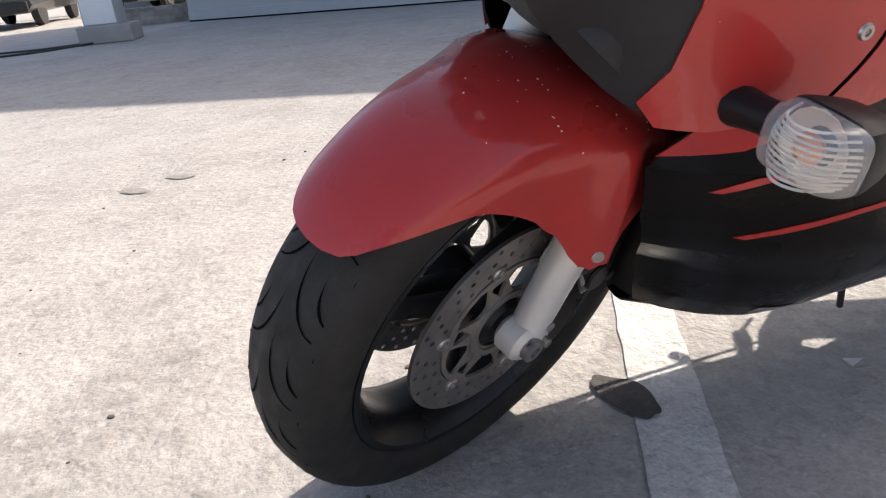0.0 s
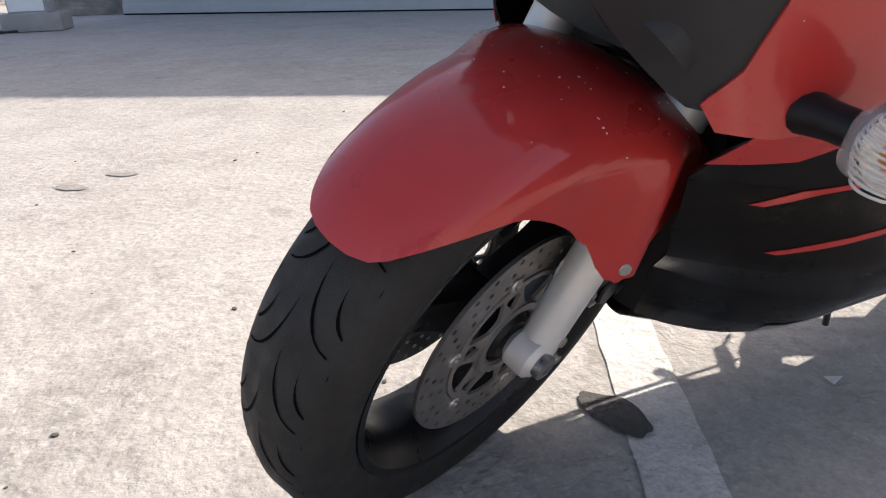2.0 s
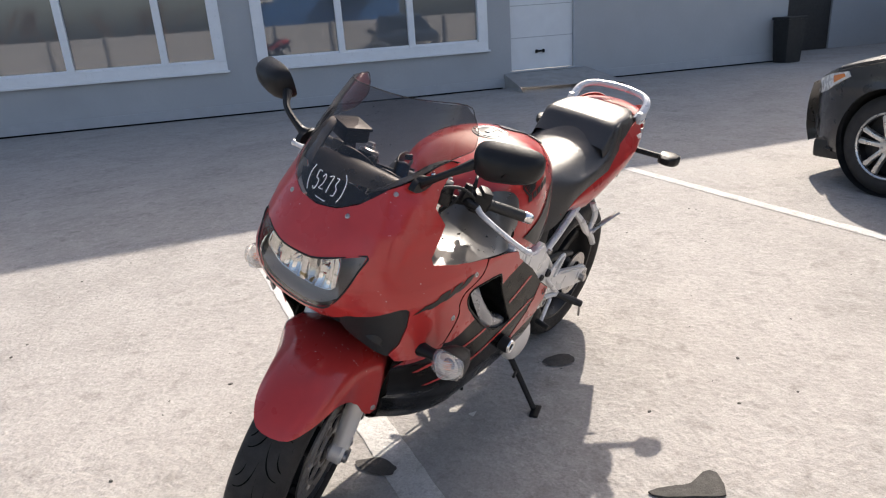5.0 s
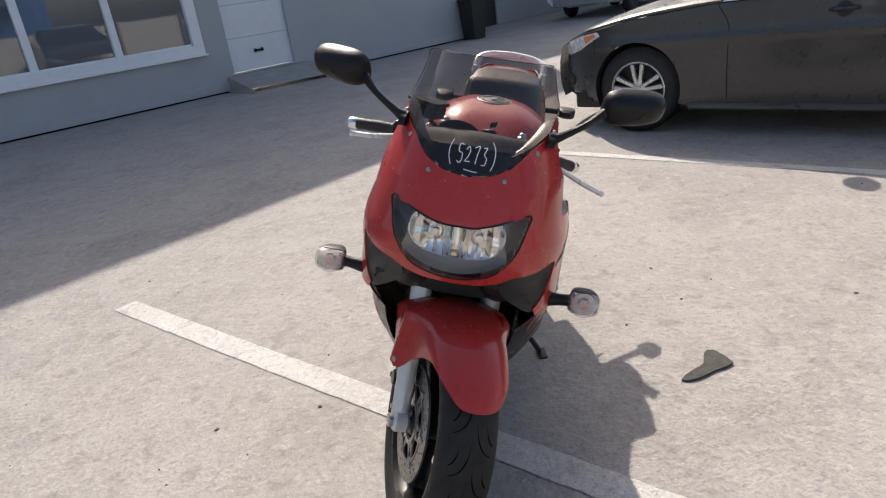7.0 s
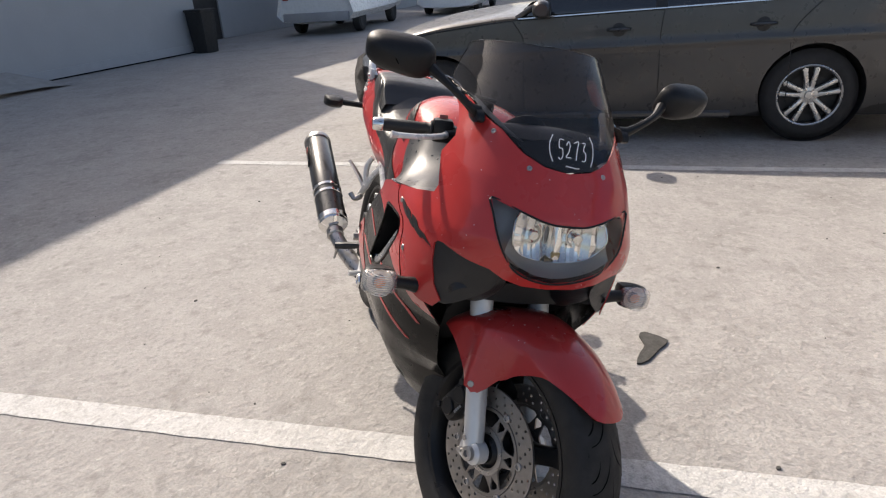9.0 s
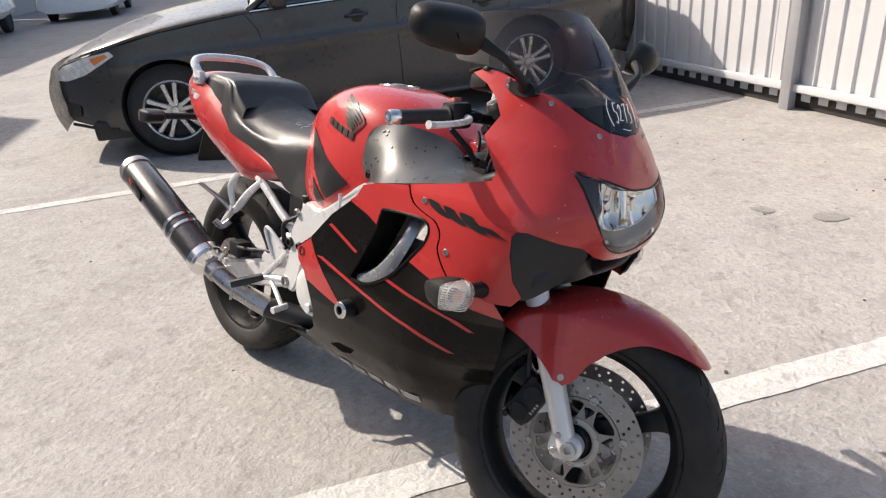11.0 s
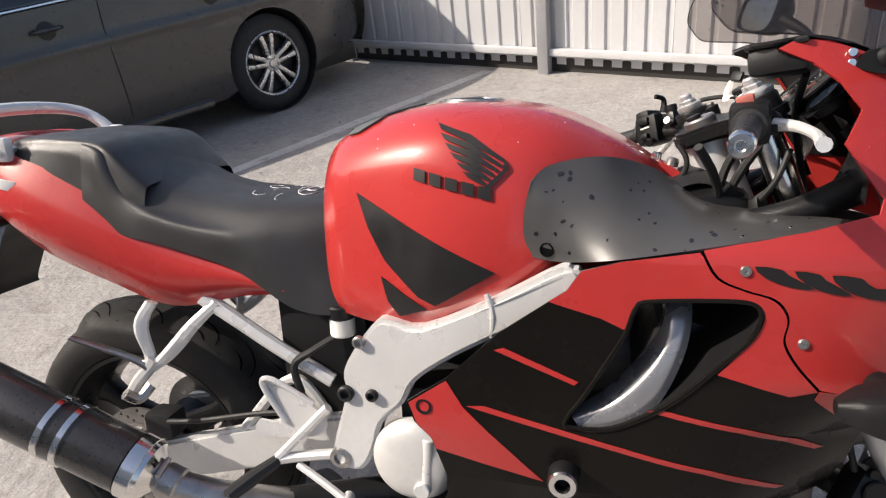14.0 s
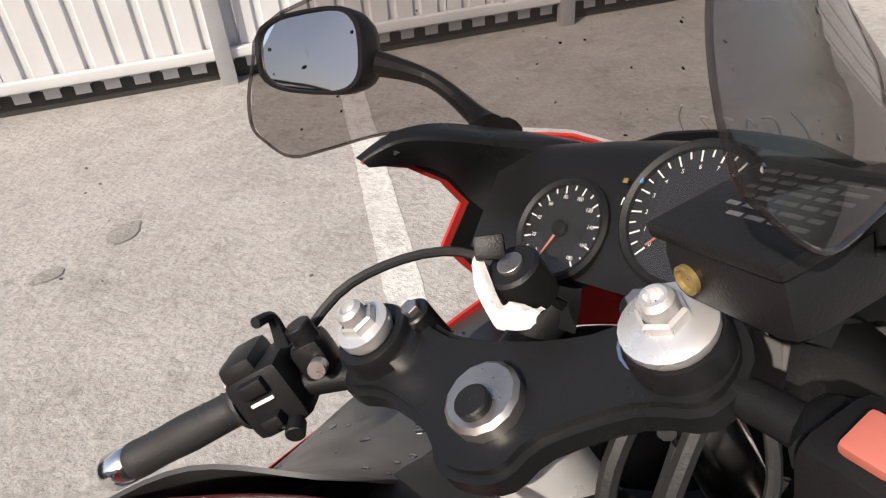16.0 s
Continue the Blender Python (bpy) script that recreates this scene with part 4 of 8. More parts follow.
SKIN = list(zip(*[cr([h[k] for h in half_], 7) for k in range(len(half_[0]))]))
tank = bp("fuel_tank", tank_b, RED, label="glossy red fuel tank with black wing emblem", angle=50)


def tank_side(x, z):
    """Right flank of the tank at (x, z)."""
    i = max([k for k in range(len(SKIN) - 1) if SKIN[k][0].x <= x] or [0])
    t = min(1, max(0, (x - SKIN[i][0].x) / (SKIN[i + 1][0].x - SKIN[i][0].x)))
    prof = [a.lerp(c, t) for a, c in zip(SKIN[i], SKIN[i + 1])]
    zs = [p.z for p in prof]
    for a, c in zip(prof, prof[1:]):
        if c.z <= z <= a.z:
            f = (a.z - z) / max(1e-6, a.z - c.z)
            return a.y + (c.y - a.y) * f
    return prof[-1].y if z < zs[-1] else prof[0].y


def tank_right(x, z):
    g = lambda p, q: Vector((p, tank_side(p, q), q))
    n = normal_of(g, x, z, 0.012)
    return g(x, z), n if n.y < 0 else -n


def bar_poly(u0, v0, u1, v1, w):
    """Outline of a straight bar from one point to another."""
    d = Vector((u1 - u0, v1 - v0)).normalized() * 0.5 * w
    return [(u0 - d.y, v0 + d.x), (u1 - d.y, v1 + d.x), (u1 + d.y, v1 - d.x), (u0 + d.y, v0 - d.x)]


KNEE = [(-0.403, 0.930), (-0.378, 0.87), (-0.345, 0.815), (-0.282, 0.755), (-0.252, 0.742), (-0.143, 0.806), (-0.24, 0.852)]
KNEE2 = [(-0.355, 0.785), (-0.345, 0.74), (-0.325, 0.712), (-0.268, 0.733), (-0.31, 0.757)]
for flip in (False, True):
    def put(name, bm, mt, parent=tank, label="", angle=35, flip=flip):
        if flip:
            m = mirrored(bm)
            bm.free()
            bm = m
        return bp(name, bm, mt, parent, label, angle=angle)
    put("knee_pad", sheet(KNEE, tank_right, 0.0015, step=0.015, lift=0.004), DECAL, label="black knee patch")
    put("knee_pad", sheet(KNEE2, tank_right, 0.0015, step=0.015, lift=0.004), DECAL)
    # wing emblem: a fan of feathers
    for k in range(6):
        a = k / 5
        st = (-0.246 + 0.052 * a ** 1.1, 1.042 - 0.074 * a)
        en = (-0.128 - 0.030 * a, 0.986 - 0.036 * a)
        mid_ = ((st[0] + en[0]) / 2, (st[1] + en[1]) / 2 + 0.009 * (1 - 0.6 * a))
        w = 0.0085
        poly = [(st[0] - 0.003, st[1] + 0.004), (mid_[0], mid_[1] + w / 2), (en[0], en[1] + 0.003), (en[0], en[1] - 0.003), (mid_[0] - 0.006, mid_[1] - w / 2), (st[0] + 0.006, st[1] - 0.006)]
        put("emblem_feather", sheet(poly, tank_right, 0.001, step=0.012, lift=0.0045), DECAL)
    put("emblem_edge", sheet([(-0.130, 0.989), (-0.122, 0.980), (-0.122, 0.972), (-0.152, 0.943), (-0.162, 0.944), (-0.129, 0.974)], tank_right, 0.001, step=0.012, lift=0.0045), DECAL)
    for k in range(5):
        u = -0.284 + k * 0.0285
        v = 0.966 - k * 0.0070
        put("emblem_bar", sheet([(u, v - 0.009), (u + 0.021, v - 0.0137), (u + 0.021, v + 0.0063), (u, v + 0.011)], tank_right, 0.001, step=0.012, lift=0.0045), DECAL)
# filler cap
cap_m = disc_m((-0.225, 0.0, 1.0735), (0.02, 0, 1))
CAPDARK = mat("dark_cap_metal", (0.11, 0.11, 0.11), 0.34, metal=0.6, var=0.15, stain=0.3, sscale=20)
cap = bp("filler_cap", lathe([(0.0005, 0.007), (0.030, 0.007), (0.034, 0.005), (0.050, 0.005), (0.052, 0.004), (0.060, 0.004), (0.062, -0.004)], 40, cap_m), CAPDARK, label="round grey metal filler cap")
bp("cap_ring", lathe([(0.042, 0.004), (0.044, 0.0075), (0.048, 0.0075), (0.050, 0.004)], 40, cap_m), STEEL, cap)
bp("key_flap", block((0.045, 0.018, 0.004), (-0.225, 0, 1.0825), bevel=0.002), STEEL, cap)
bp("cap_ring", lathe([(0.0575, 0.003), (0.059, 0.006), (0.062, 0.005), (0.063, 0.0)], 40, cap_m), STEEL, cap)
for k in range(5):
    a = 2 * math.pi * k / 5
    bp("cap_bolt", rod((-0.225 + 0.055 * math.cos(a), 0.055 * math.sin(a), 1.076), (-0.225 + 0.055 * math.cos(a), 0.055 * math.sin(a), 1.0805), 0.0035, 8), STEEL, cap)


def tank_top(x, y):
    """Upper surface of the tank at (x, y)."""
    def g(p, q):
        i = max([k for k in range(len(SKIN) - 1) if SKIN[k][0].x <= p] or [0])
        t = (p - SKIN[i][0].x) / (SKIN[i + 1][0].x - SKIN[i][0].x)
        prof = [a.lerp(c, t) for a, c in zip(SKIN[i], SKIN[i + 1])]
        for a, c in zip(prof, prof[1:]):
            if a.y >= -abs(q) >= c.y:
                return Vector((p, q, a.z + (c.z - a.z) * (a.y + abs(q)) / max(1e-6, a.y - c.y)))
        return Vector((p, q, prof[0].z))
    n = normal_of(g, x, y, 0.006)
    return g(x, y), n if n.z > 0 else -n


PADS = mat("grey_rubber_pad", (0.10, 0.105, 0.10), 0.5, var=0.2)
bp("tank_pad", sheet([(-0.455, -0.045), (-0.455, 0.045), (-0.40, 0.050), (-0.33, 0.030), (-0.315, 0.0), (-0.33, -0.030), (-0.40, -0.050)], tank_top, 0.003, step=0.012, lift=0.005), CARBON, tank, "black carbon pattern tank pad")
for s_ in (-1, 1):
    bp("tank_pad", sheet([(-0.44, s_ * 0.052), (-0.40, s_ * 0.056), (-0.375, s_ * 0.062), (-0.385, s_ * 0.088), (-0.42, s_ * 0.098), (-0.445, s_ * 0.085)], tank_top, 0.003, step=0.012, lift=0.005), PADS, tank, "grey rubber tank pad")


# side covers over the air duct
for flip in (False, True):
    c_ = [[(-0.084, -0.222, 0.955), (-0.094, -0.228, 0.915), (-0.096, -0.230, 0.87), (-0.085, -0.226, 0.832)],
          [(-0.055, -0.205, 0.980), (-0.055, -0.228, 0.925), (-0.05, -0.240, 0.87), (-0.03, -0.246, 0.830)],
          [(0.03, -0.172, 0.988), (0.035, -0.212, 0.935), (0.045, -0.250, 0.885), (0.05, -0.284, 0.846)],
          [(0.115, -0.098, 0.955), (0.13, -0.165, 0.920), (0.145, -0.235, 0.890), (0.15, -0.290, 0.864)],
          [(0.20, -0.10, 0.90), (0.225, -0.16, 0.895), (0.245, -0.23, 0.890), (0.26, -0.288, 0.884)],
          [(0.36, -0.17, 0.890), (0.38, -0.205, 0.894), (0.40, -0.235, 0.898), (0.42, -0.262, 0.904)]]
    b = loft(c_, 6, 6)
    bmesh.ops.solidify(b, geom=b.faces[:], thickness=0.004)
    if flip:
        m = mirrored(b)
        b.free()
        b = m
    cov = bp("side_cover", b, COVER, label="dull grey plastic inner cover with water drops")
    s = 1 if flip else -1
    for q, nrm in (((-0.058, s * 0.238, 0.848), (-0.25, s, 0.1)), ((0.092, s * 0.124, 0.940), (0.1, s * 0.45, 0.9))):
        bp("cover_bolt", lathe([(0.0125, 0.000), (0.0115, 0.003), (0.0095, 0.003), (0.009, 0.001), (0.0005, 0.001)], 16, disc_m(q, nrm)), GROOVE, cov)

# seat
def seat_sec(x, top, bot, w, wb):
    return [(x, -wb, bot), (x, -w, bot + (top - bot) * 0.45), (x, -w * 0.88, top - 0.048), (x, -w * 0.58, top - 0.012), (x, 0, top), (x, w * 0.58, top - 0.012), (x, w * 0.88, top - 0.048), (x, w, bot + (top - bot) * 0.45), (x, wb, bot)]


def pad_sec(x, top, bot, w, wb):
    """Flat-topped section of the pillion pad."""
    return [(x, -wb, bot), (x, -w * 1.02, bot + (top - bot) * 0.5), (x, -w * 0.97, top - 0.022), (x, -w * 0.82, top - 0.004), (x, 0, top), (x, w * 0.82, top - 0.004), (x, w * 0.97, top - 0.022), (x, w * 1.02, bot + (top - bot) * 0.5), (x, wb, bot)]


seat_rows = ((-0.425, 0.885, 0.70, 0.085, 0.10), (-0.47, 0.899, 0.685, 0.122, 0.15), (-0.56, 0.905, 0.70, 0.152, 0.168), (-0.66, 0.910, 0.772, 0.172, 0.174), (-0.74, 0.920, 0.808, 0.173, 0.174), (-0.80, 0.944, 0.832, 0.167, 0.171), (-0.845, 0.984, 0.845, 0.158, 0.166), (-0.880, 1.018, 0.870, 0.149, 0.158), (-0.915, 1.036, 0.905, 0.138, 0.150))
seat_b = loft([(pad_sec if r[0] < -0.86 else seat_sec)(*r) for r in seat_rows], 6, 4, caps=False)
seat = bp("rider_seat", seat_b, SEAT, label="black vinyl rider seat with white chalk marks", angle=60)
pill_b = loft([pad_sec(*r) for r in ((-0.815, 0.945, 0.835, 0.150, 0.162), (-0.845, 0.985, 0.850, 0.148, 0.160), (-0.872, 1.022, 0.875, 0.142, 0.152), (-0.905, 1.038, 0.91, 0.136, 0.145), (-1.0, 1.047, 0.96, 0.122, 0.132), (-1.10, 1.040, 1.0, 0.095, 0.112), (-1.125, 1.03, 1.01, 0.07, 0.09))], 6, 4, caps=False)
bp("pillion_seat", pill_b, SEAT, label="black vinyl pillion seat pad", angle=60)

# tail cowl
def tail_sec(x, top, bot, w, wb):
    return [(x, -wb * 0.9, bot), (x, -w * 0.98, bot + (top - bot) * 0.3), (x, -w, bot + (top - bot) * 0.62), (x, -w * 0.82, top)]


tail_rows = ((-0.575, 0.745, 0.722, 0.165, 0.165), (-0.67, 0.80, 0.715, 0.172, 0.165), (-0.80, 0.872, 0.688, 0.172, 0.155), (-0.90, 0.948, 0.742, 0.165, 0.145), (-1.02, 1.005, 0.805, 0.150, 0.125), (-1.12, 1.035, 0.862, 0.130, 0.105), (-1.20, 1.040, 0.925, 0.105, 0.08), (-1.235, 1.025, 0.965, 0.07, 0.05))
tail_b = loft([tail_sec(r[0] - 0.03 * min(1, max(0, (-r[0] - 0.8) / 0.2)), *r[1:]) for r in tail_rows], 6, 5)
bmesh.ops.solidify(tail_b, geom=tail_b.faces[:], thickness=0.004)
tl, tr_ = both("tail_cowl", tail_b, RED, label="red tail fairing with worn grey lettering", angle=50)
deck = loft([[(x, -w, z - 0.012), (x, -w * 0.5, z), (x, 0, z + 0.003), (x, w * 0.5, z), (x, w, z - 0.012)] for x, w, z in ((-1.08, 0.105, 1.035), (-1.16, 0.095, 1.043), (-1.22, 0.075, 1.037), (-1.245, 0.045, 1.015), (-1.25, 0.03, 0.98))], 5, 4)
bp("tail_top", deck, RED)
under = loft([[(x, -w, z), (x, 0, z - 0.02), (x, w, z)] for x, w, z in ((-0.60, 0.14, 0.73), (-0.80, 0.14, 0.70), (-1.0, 0.11, 0.80), (-1.2, 0.08, 0.92))], 5, 5)
bp("undertray", under, BLACK)
tail_light = loft([[(-1.225, -0.07, 0.99), (-1.245, 0, 1.0), (-1.225, 0.07, 0.99)], [(-1.215, -0.08, 0.95), (-1.24, 0, 0.95), (-1.215, 0.08, 0.95)], [(-1.19, -0.075, 0.92), (-1.21, 0, 0.91), (-1.19, 0.075, 0.92)]], 4, 5)
bp("tail_lamp", tail_light, mat("red_lens", (0.4, 0.01, 0.01), 0.15, coat=0.6), label="red tail lamp")
# lettering bars on the tail, unreadable
for flip in (0, 1):
    sg = 1 if flip else -1
    for k in range(4):
        x = -1.185 + k * 0.043
        y = sg * float(np.interp(-x, [0.9, 1.02, 1.12, 1.2], [0.167, 0.153, 0.134, 0.11]))
        z = 0.985 - k * 0.012
        m = Matrix.Translation((x, y, z)) @ Matrix.Rotation(sg * (-0.2), 4, "Z")
        bp("letter_bar", block((0.028, 0.003, 0.022), m=m @ pose(0, 0, 0, 0, 18, 0), bevel=0.001), GREYPRINT if k < 3 else WHITE, tl if flip else tr_)
# grab rail
gr = [(-1.065, -0.118, 1.012), (-1.095, -0.126, 1.040), (-1.14, -0.120, 1.074), (-1.18, -0.084, 1.092), (-1.195, 0, 1.098), (-1.18, 0.084, 1.092), (-1.14, 0.120, 1.074), (-1.095, 0.126, 1.040), (-1.065, 0.118, 1.012)]
rail = bp("grab_rail", tube(gr, [0.014, 0.014, 0.013, 0.014, 0.015, 0.014, 0.013, 0.014, 0.014], 10, 6), ALU, label="silver painted grab rail")
for s in (-1, 1):
    bp("rail_foot", block((0.06, 0.018, 0.05), (-1.085, s * 0.128, 1.02), bevel=0.006), ALU, rail)
    for dx in (-0.015, 0.015):
        bp("rail_bolt", rod((-1.085 + dx, s * 0.130, 1.015), (-1.085 + dx, s * 0.141, 1.015), 0.007, 10), CHROME, rail)
    # rear indicators
    a = Vector((-1.13, s * 0.10, 0.865))
    e = a + Vector((-0.04, s * 0.12, -0.005))
    si = bp("rear_indicator", tube([a, a.lerp(e, 0.5), e], 0.013, 10), BLACK)
    rows = [[e + Vector((x, y * k_ + s * 0.02, z * k_)) for y, z in ((-0.03, -0.022), (0, -0.028), (0.03, -0.022), (0.034, 0), (0.03, 0.022), (0, 0.026), (-0.03, 0.022), (-0.034, 0))] for x, k_ in ((0.06, 0.45), (0.035, 0.85), (0.0, 1.0), (-0.012, 1.0))]
    bp("lamp_body", loft(rows, 4, 3, True, True), BLACK, si)
    bp("lamp_lens", loft([[p + Vector((-0.012, 0, 0)) for p in rows[-1]], [e + Vector((-0.03, s * 0.02, 0)) + (p - e - Vector((-0.012, s * 0.02, 0))) * 0.8 for p in rows[-1]]], 3, 3, True, True), SIGNAL, si)
# number plate bracket and mudguard
mg = loft([[(-1.13, -0.06, 0.87), (-1.13, 0.06, 0.87)], [(-1.22, -0.055, 0.83), (-1.22, 0.055, 0.83)], [(-1.30, -0.05, 0.69), (-1.30, 0.05, 0.69)], [(-1.315, -0.05, 0.66), (-1.315, 0.05, 0.66)]], 5, 3)
bmesh.ops.solidify(mg, geom=mg.faces[:], thickness=0.006)
bp("rear_mudguard", mg, BLACK, label="black plastic rear mudguard")

# frame
spar = [(-0.03, 0.830), (0.0, 0.815), (-0.02, 0.775), (-0.16, 0.69), (-0.245, 0.635), (-0.30, 0.59), (-0.325, 0.545), (-0.37, 0.50), (-0.39, 0.44), (-0.42, 0.395), (-0.465, 0.40), (-0.475, 0.44), (-0.44, 0.55), (-0.44, 0.60), (-0.405, 0.66), (-0.365, 0.705), (-0.335, 0.705), (-0.28, 0.70), (-0.14, 0.768)]
for s in (-1, 1):
    spar_b = hull(smooth_poly(spar, 3), 0.045, Matrix.Translation((0, s * 0.205, 0)), 0.008)
    for v in spar_b.verts:
        v.co.y += s * 0.055 * ease((v.co.x + 0.36) / 0.36)
    fr = bp("frame_spar", spar_b, ALU, label="silver painted aluminium frame spar")
    bp("weld_seam", tube([(-0.155, s * 0.255, 0.775), (-0.145, s * 0.260, 0.74), (-0.15, s * 0.256, 0.70)], 0.005, 8), ALU, fr)
    for x, z, r in ((-0.460, 0.419, 0.022), (-0.40, 0.665, 0.012), (-0.383, 0.560, 0.012), (-0.435, 0.56, 0.016)):
        o = Vector((x, s * (0.2275 if z > 0.5 else 0.222), z))
        bp("frame_bolt", lathe([(r, 0.0), (r, 0.008), (r * 0.8, 0.011), (r * 0.55, 0.011), (r * 0.5, 0.003), (0.0005, 0.003)], 16, disc_m(o, (0, s, 0))), DARK if z > 0.5 and z < 0.6 else STEEL, fr)
    # subframe rail
    bp("subframe_rail", tube([(-0.50, s * 0.145, 0.540), (-0.64, s * 0.150, 0.625), (-0.745, s * 0.145, 0.708)], 0.015, 10), ALU)
    # pillion peg bracket
    br = bp("pillion_bracket", tube([(-0.72, s * 0.15, 0.70), (-0.80, s * 0.17, 0.62), (-0.90, s * 0.18, 0.555)], 0.011, 8), ALU)
    bp("bracket_arm", tube([(-0.83, s * 0.15, 0.70), (-0.87, s * 0.17, 0.62), (-0.91, s * 0.18, 0.555)], 0.010, 8), ALU, br)
    bp("bracket_foot", tube([(-0.88, s * 0.18, 0.58), (-0.93, s * 0.185, 0.53), (-0.95, s * 0.19, 0.50)], 0.014, 8), ALU, br)
    bp("pillion_peg", tube([(-0.90, s * 0.185, 0.555), (-0.94, s * 0.195, 0.60), (-0.965, s * 0.20, 0.64)], [0.010, 0.011, 0.008], 8), STEEL, br)
    # rider peg, heel guard, hanger
    hg = hull(smooth_poly([(-0.63, 0.555), (-0.60, 0.55), (-0.51, 0.50), (-0.50, 0.46), (-0.53, 0.44), (-0.60, 0.43), (-0.66, 0.435), (-0.645, 0.47), (-0.60, 0.47)], 2), 0.006, Matrix.Translation((0, s * 0.195, 0)), 0.002)
    han = bp("heel_guard", hg, ALU)
    bp("heel_loop", tube([(-0.585, s * 0.20, 0.47), (-0.625, s * 0.205, 0.55), (-0.60, s * 0.205, 0.562), (-0.52, s * 0.20, 0.515)], 0.006, 8), ALU, han)
    bp("hanger_arm", tube([(-0.43, s * 0.20, 0.418), (-0.55, s * 0.21, 0.402), (-0.60, s * 0.22, 0.395)], 0.011, 8), ALU, han)
    bp("hanger_arm", tube([(-0.49, s * 0.20, 0.51), (-0.56, s * 0.21, 0.44), (-0.60, s * 0.22, 0.40)], 0.010, 8), ALU, han)
    pg = bp("rider_peg", tube([(-0.60, s * 0.22, 0.395), (-0.64, s * 0.27, 0.375), (-0.665, s * 0.31, 0.362)], [0.012, 0.016, 0.014], 10), RUBBER, han)
    bp("peg_feeler", rod((-0.662, s * 0.305, 0.355), (-0.668, s * 0.31, 0.305), 0.005), STEEL, han)
    bp("foot_lever", tube([(-0.56, s * 0.215, 0.385), (-0.50, s * 0.23, 0.36), (-0.445, s * 0.245, 0.335)], 0.008, 8), ALU, han)
    bp("toe_tip", rod((-0.45, s * 0.225, 0.336), (-0.44, s * 0.285, 0.334), 0.011), RUBBER if s > 0 else ALU, han)
# engine
eng = bp("engine", block((0.46, 0.40, 0.30), (-0.12, 0, 0.42), bevel=0.04), DARK, label="dark engine block behind the fairing")
bp("cylinder_head", block((0.26, 0.32, 0.20), (0.03, 0, 0.63), pose(0, 0, 0, 0, 18, 0), bevel=0.03), DARK, eng)
bp("air_box", block((0.30, 0.24, 0.14), (0.12, 0, 0.85), bevel=0.04), BLACK, eng)
for s, c in ((-1, (-0.31, 0.43)), (1, (-0.255, 0.355))):
    prof = [(0.083, 0.0), (0.083, 0.012), (0.077, 0.022), (0.062, 0.031), (0.035, 0.036), (0.0005, 0.037)]
    cc = bp("clutch_cover" if s < 0 else "generator_cover", lathe(prof, 36, disc_m((c[0], s * (0.212 if s < 0 else 0.236), c[1]), (0, s, 0))), SILVER, eng, "round pale grey engine cover")
    bp("cover_rib", rod((c[0] + 0.035, s * 0.238, c[1] + 0.055), (c[0] + 0.025, s * 0.240, c[1] - 0.05), 0.012), ALU, cc)
    bp("oil_plug", rod((c[0] + 0.02, s * 0.240, c[1] - 0.045), (c[0] + 0.02, s * 0.258, c[1] - 0.045), 0.016), ALU, cc)
bp("reservoir", rod((-0.475, -0.13, 0.635), (-0.475, -0.13, 0.675), 0.026), WHITE, label="small white brake fluid cup with black lid")
bp("reservoir_lid", rod((-0.475, -0.13, 0.672), (-0.475, -0.13, 0.700), 0.029), BLACK)
bp("brake_hose", tube([(-0.475, -0.13, 0.64), (-0.53, -0.16, 0.61), (-0.57, -0.17, 0.58), (-0.56, -0.17, 0.52)], 0.008, 8), RUBBER)
bp("shock", tube([(-0.46, 0.0, 0.62), (-0.50, 0, 0.40)], 0.04, 12), DARK)
bp("battery_box", block((0.20, 0.25, 0.32), (-0.525, 0, 0.575), pose(0, 0, 0, 0, 0, 0), bevel=0.03), BLACK, label="black plastic box under the seat")
bp("inner_guard", loft([[(-0.56, -0.10, 0.70), (-0.57, 0, 0.72), (-0.56, 0.10, 0.70)], [(-0.52, -0.10, 0.55), (-0.53, 0, 0.55), (-0.52, 0.10, 0.55)], [(-0.53, -0.09, 0.40), (-0.535, 0, 0.40), (-0.53, 0.09, 0.40)]], 5, 5), BLACK)

# swing arm and rear wheel
RA = Vector((-1.015, 0, 0.2875))
for s in (-1, 1):
    sa = hull(smooth_poly([(-0.44, 0.455), (-0.54, 0.455), (-0.75, 0.405), (-1.00, 0.338), (-1.07, 0.322), (-1.08, 0.272), (-1.04, 0.240), (-0.75, 0.305), (-0.52, 0.365), (-0.43, 0.385)], 3), 0.035, Matrix.Translation((0, s * 0.135, 0)), 0.008)
    so = bp("swing_arm", sa, ALU, label="silver boxed swing arm")
    bp("arm_brace", tube([(-0.52, s * 0.135, 0.45), (-0.60, s * 0.13, 0.53), (-0.72, s * 0.135, 0.41)], 0.012, 8), ALU, so)
    bp("chain_adjuster", block((0.05, 0.04, 0.05), (-1.055, s * 0.137, 0.283), bevel=0.006), STEEL, so)
    bp("axle_nut", rod((-1.015, s * 0.150, 0.2875), (-1.015, s * 0.178, 0.2875), 0.019, 6), STEEL, so)
bp("chain_guard", tube([(-0.50, 0.11, 0.47), (-0.72, 0.11, 0.47), (-0.94, 0.11, 0.42)], [0.016, 0.02, 0.012], 8), BLACK)


def tyre_profile(R, w, rim):
    """Section of a tyre, from bead to bead."""
    h = w / 2
    return [(rim, -h * 0.78), (rim + 0.010, -h * 0.90), (rim + (R - rim) * 0.35, -h), (rim + (R - rim) * 0.62, -h * 0.97), (rim + (R - rim) * 0.80, -h * 0.80), (rim + (R - rim) * 0.92, -h * 0.52), (R - 0.003, -h * 0.25), (R, 0)]


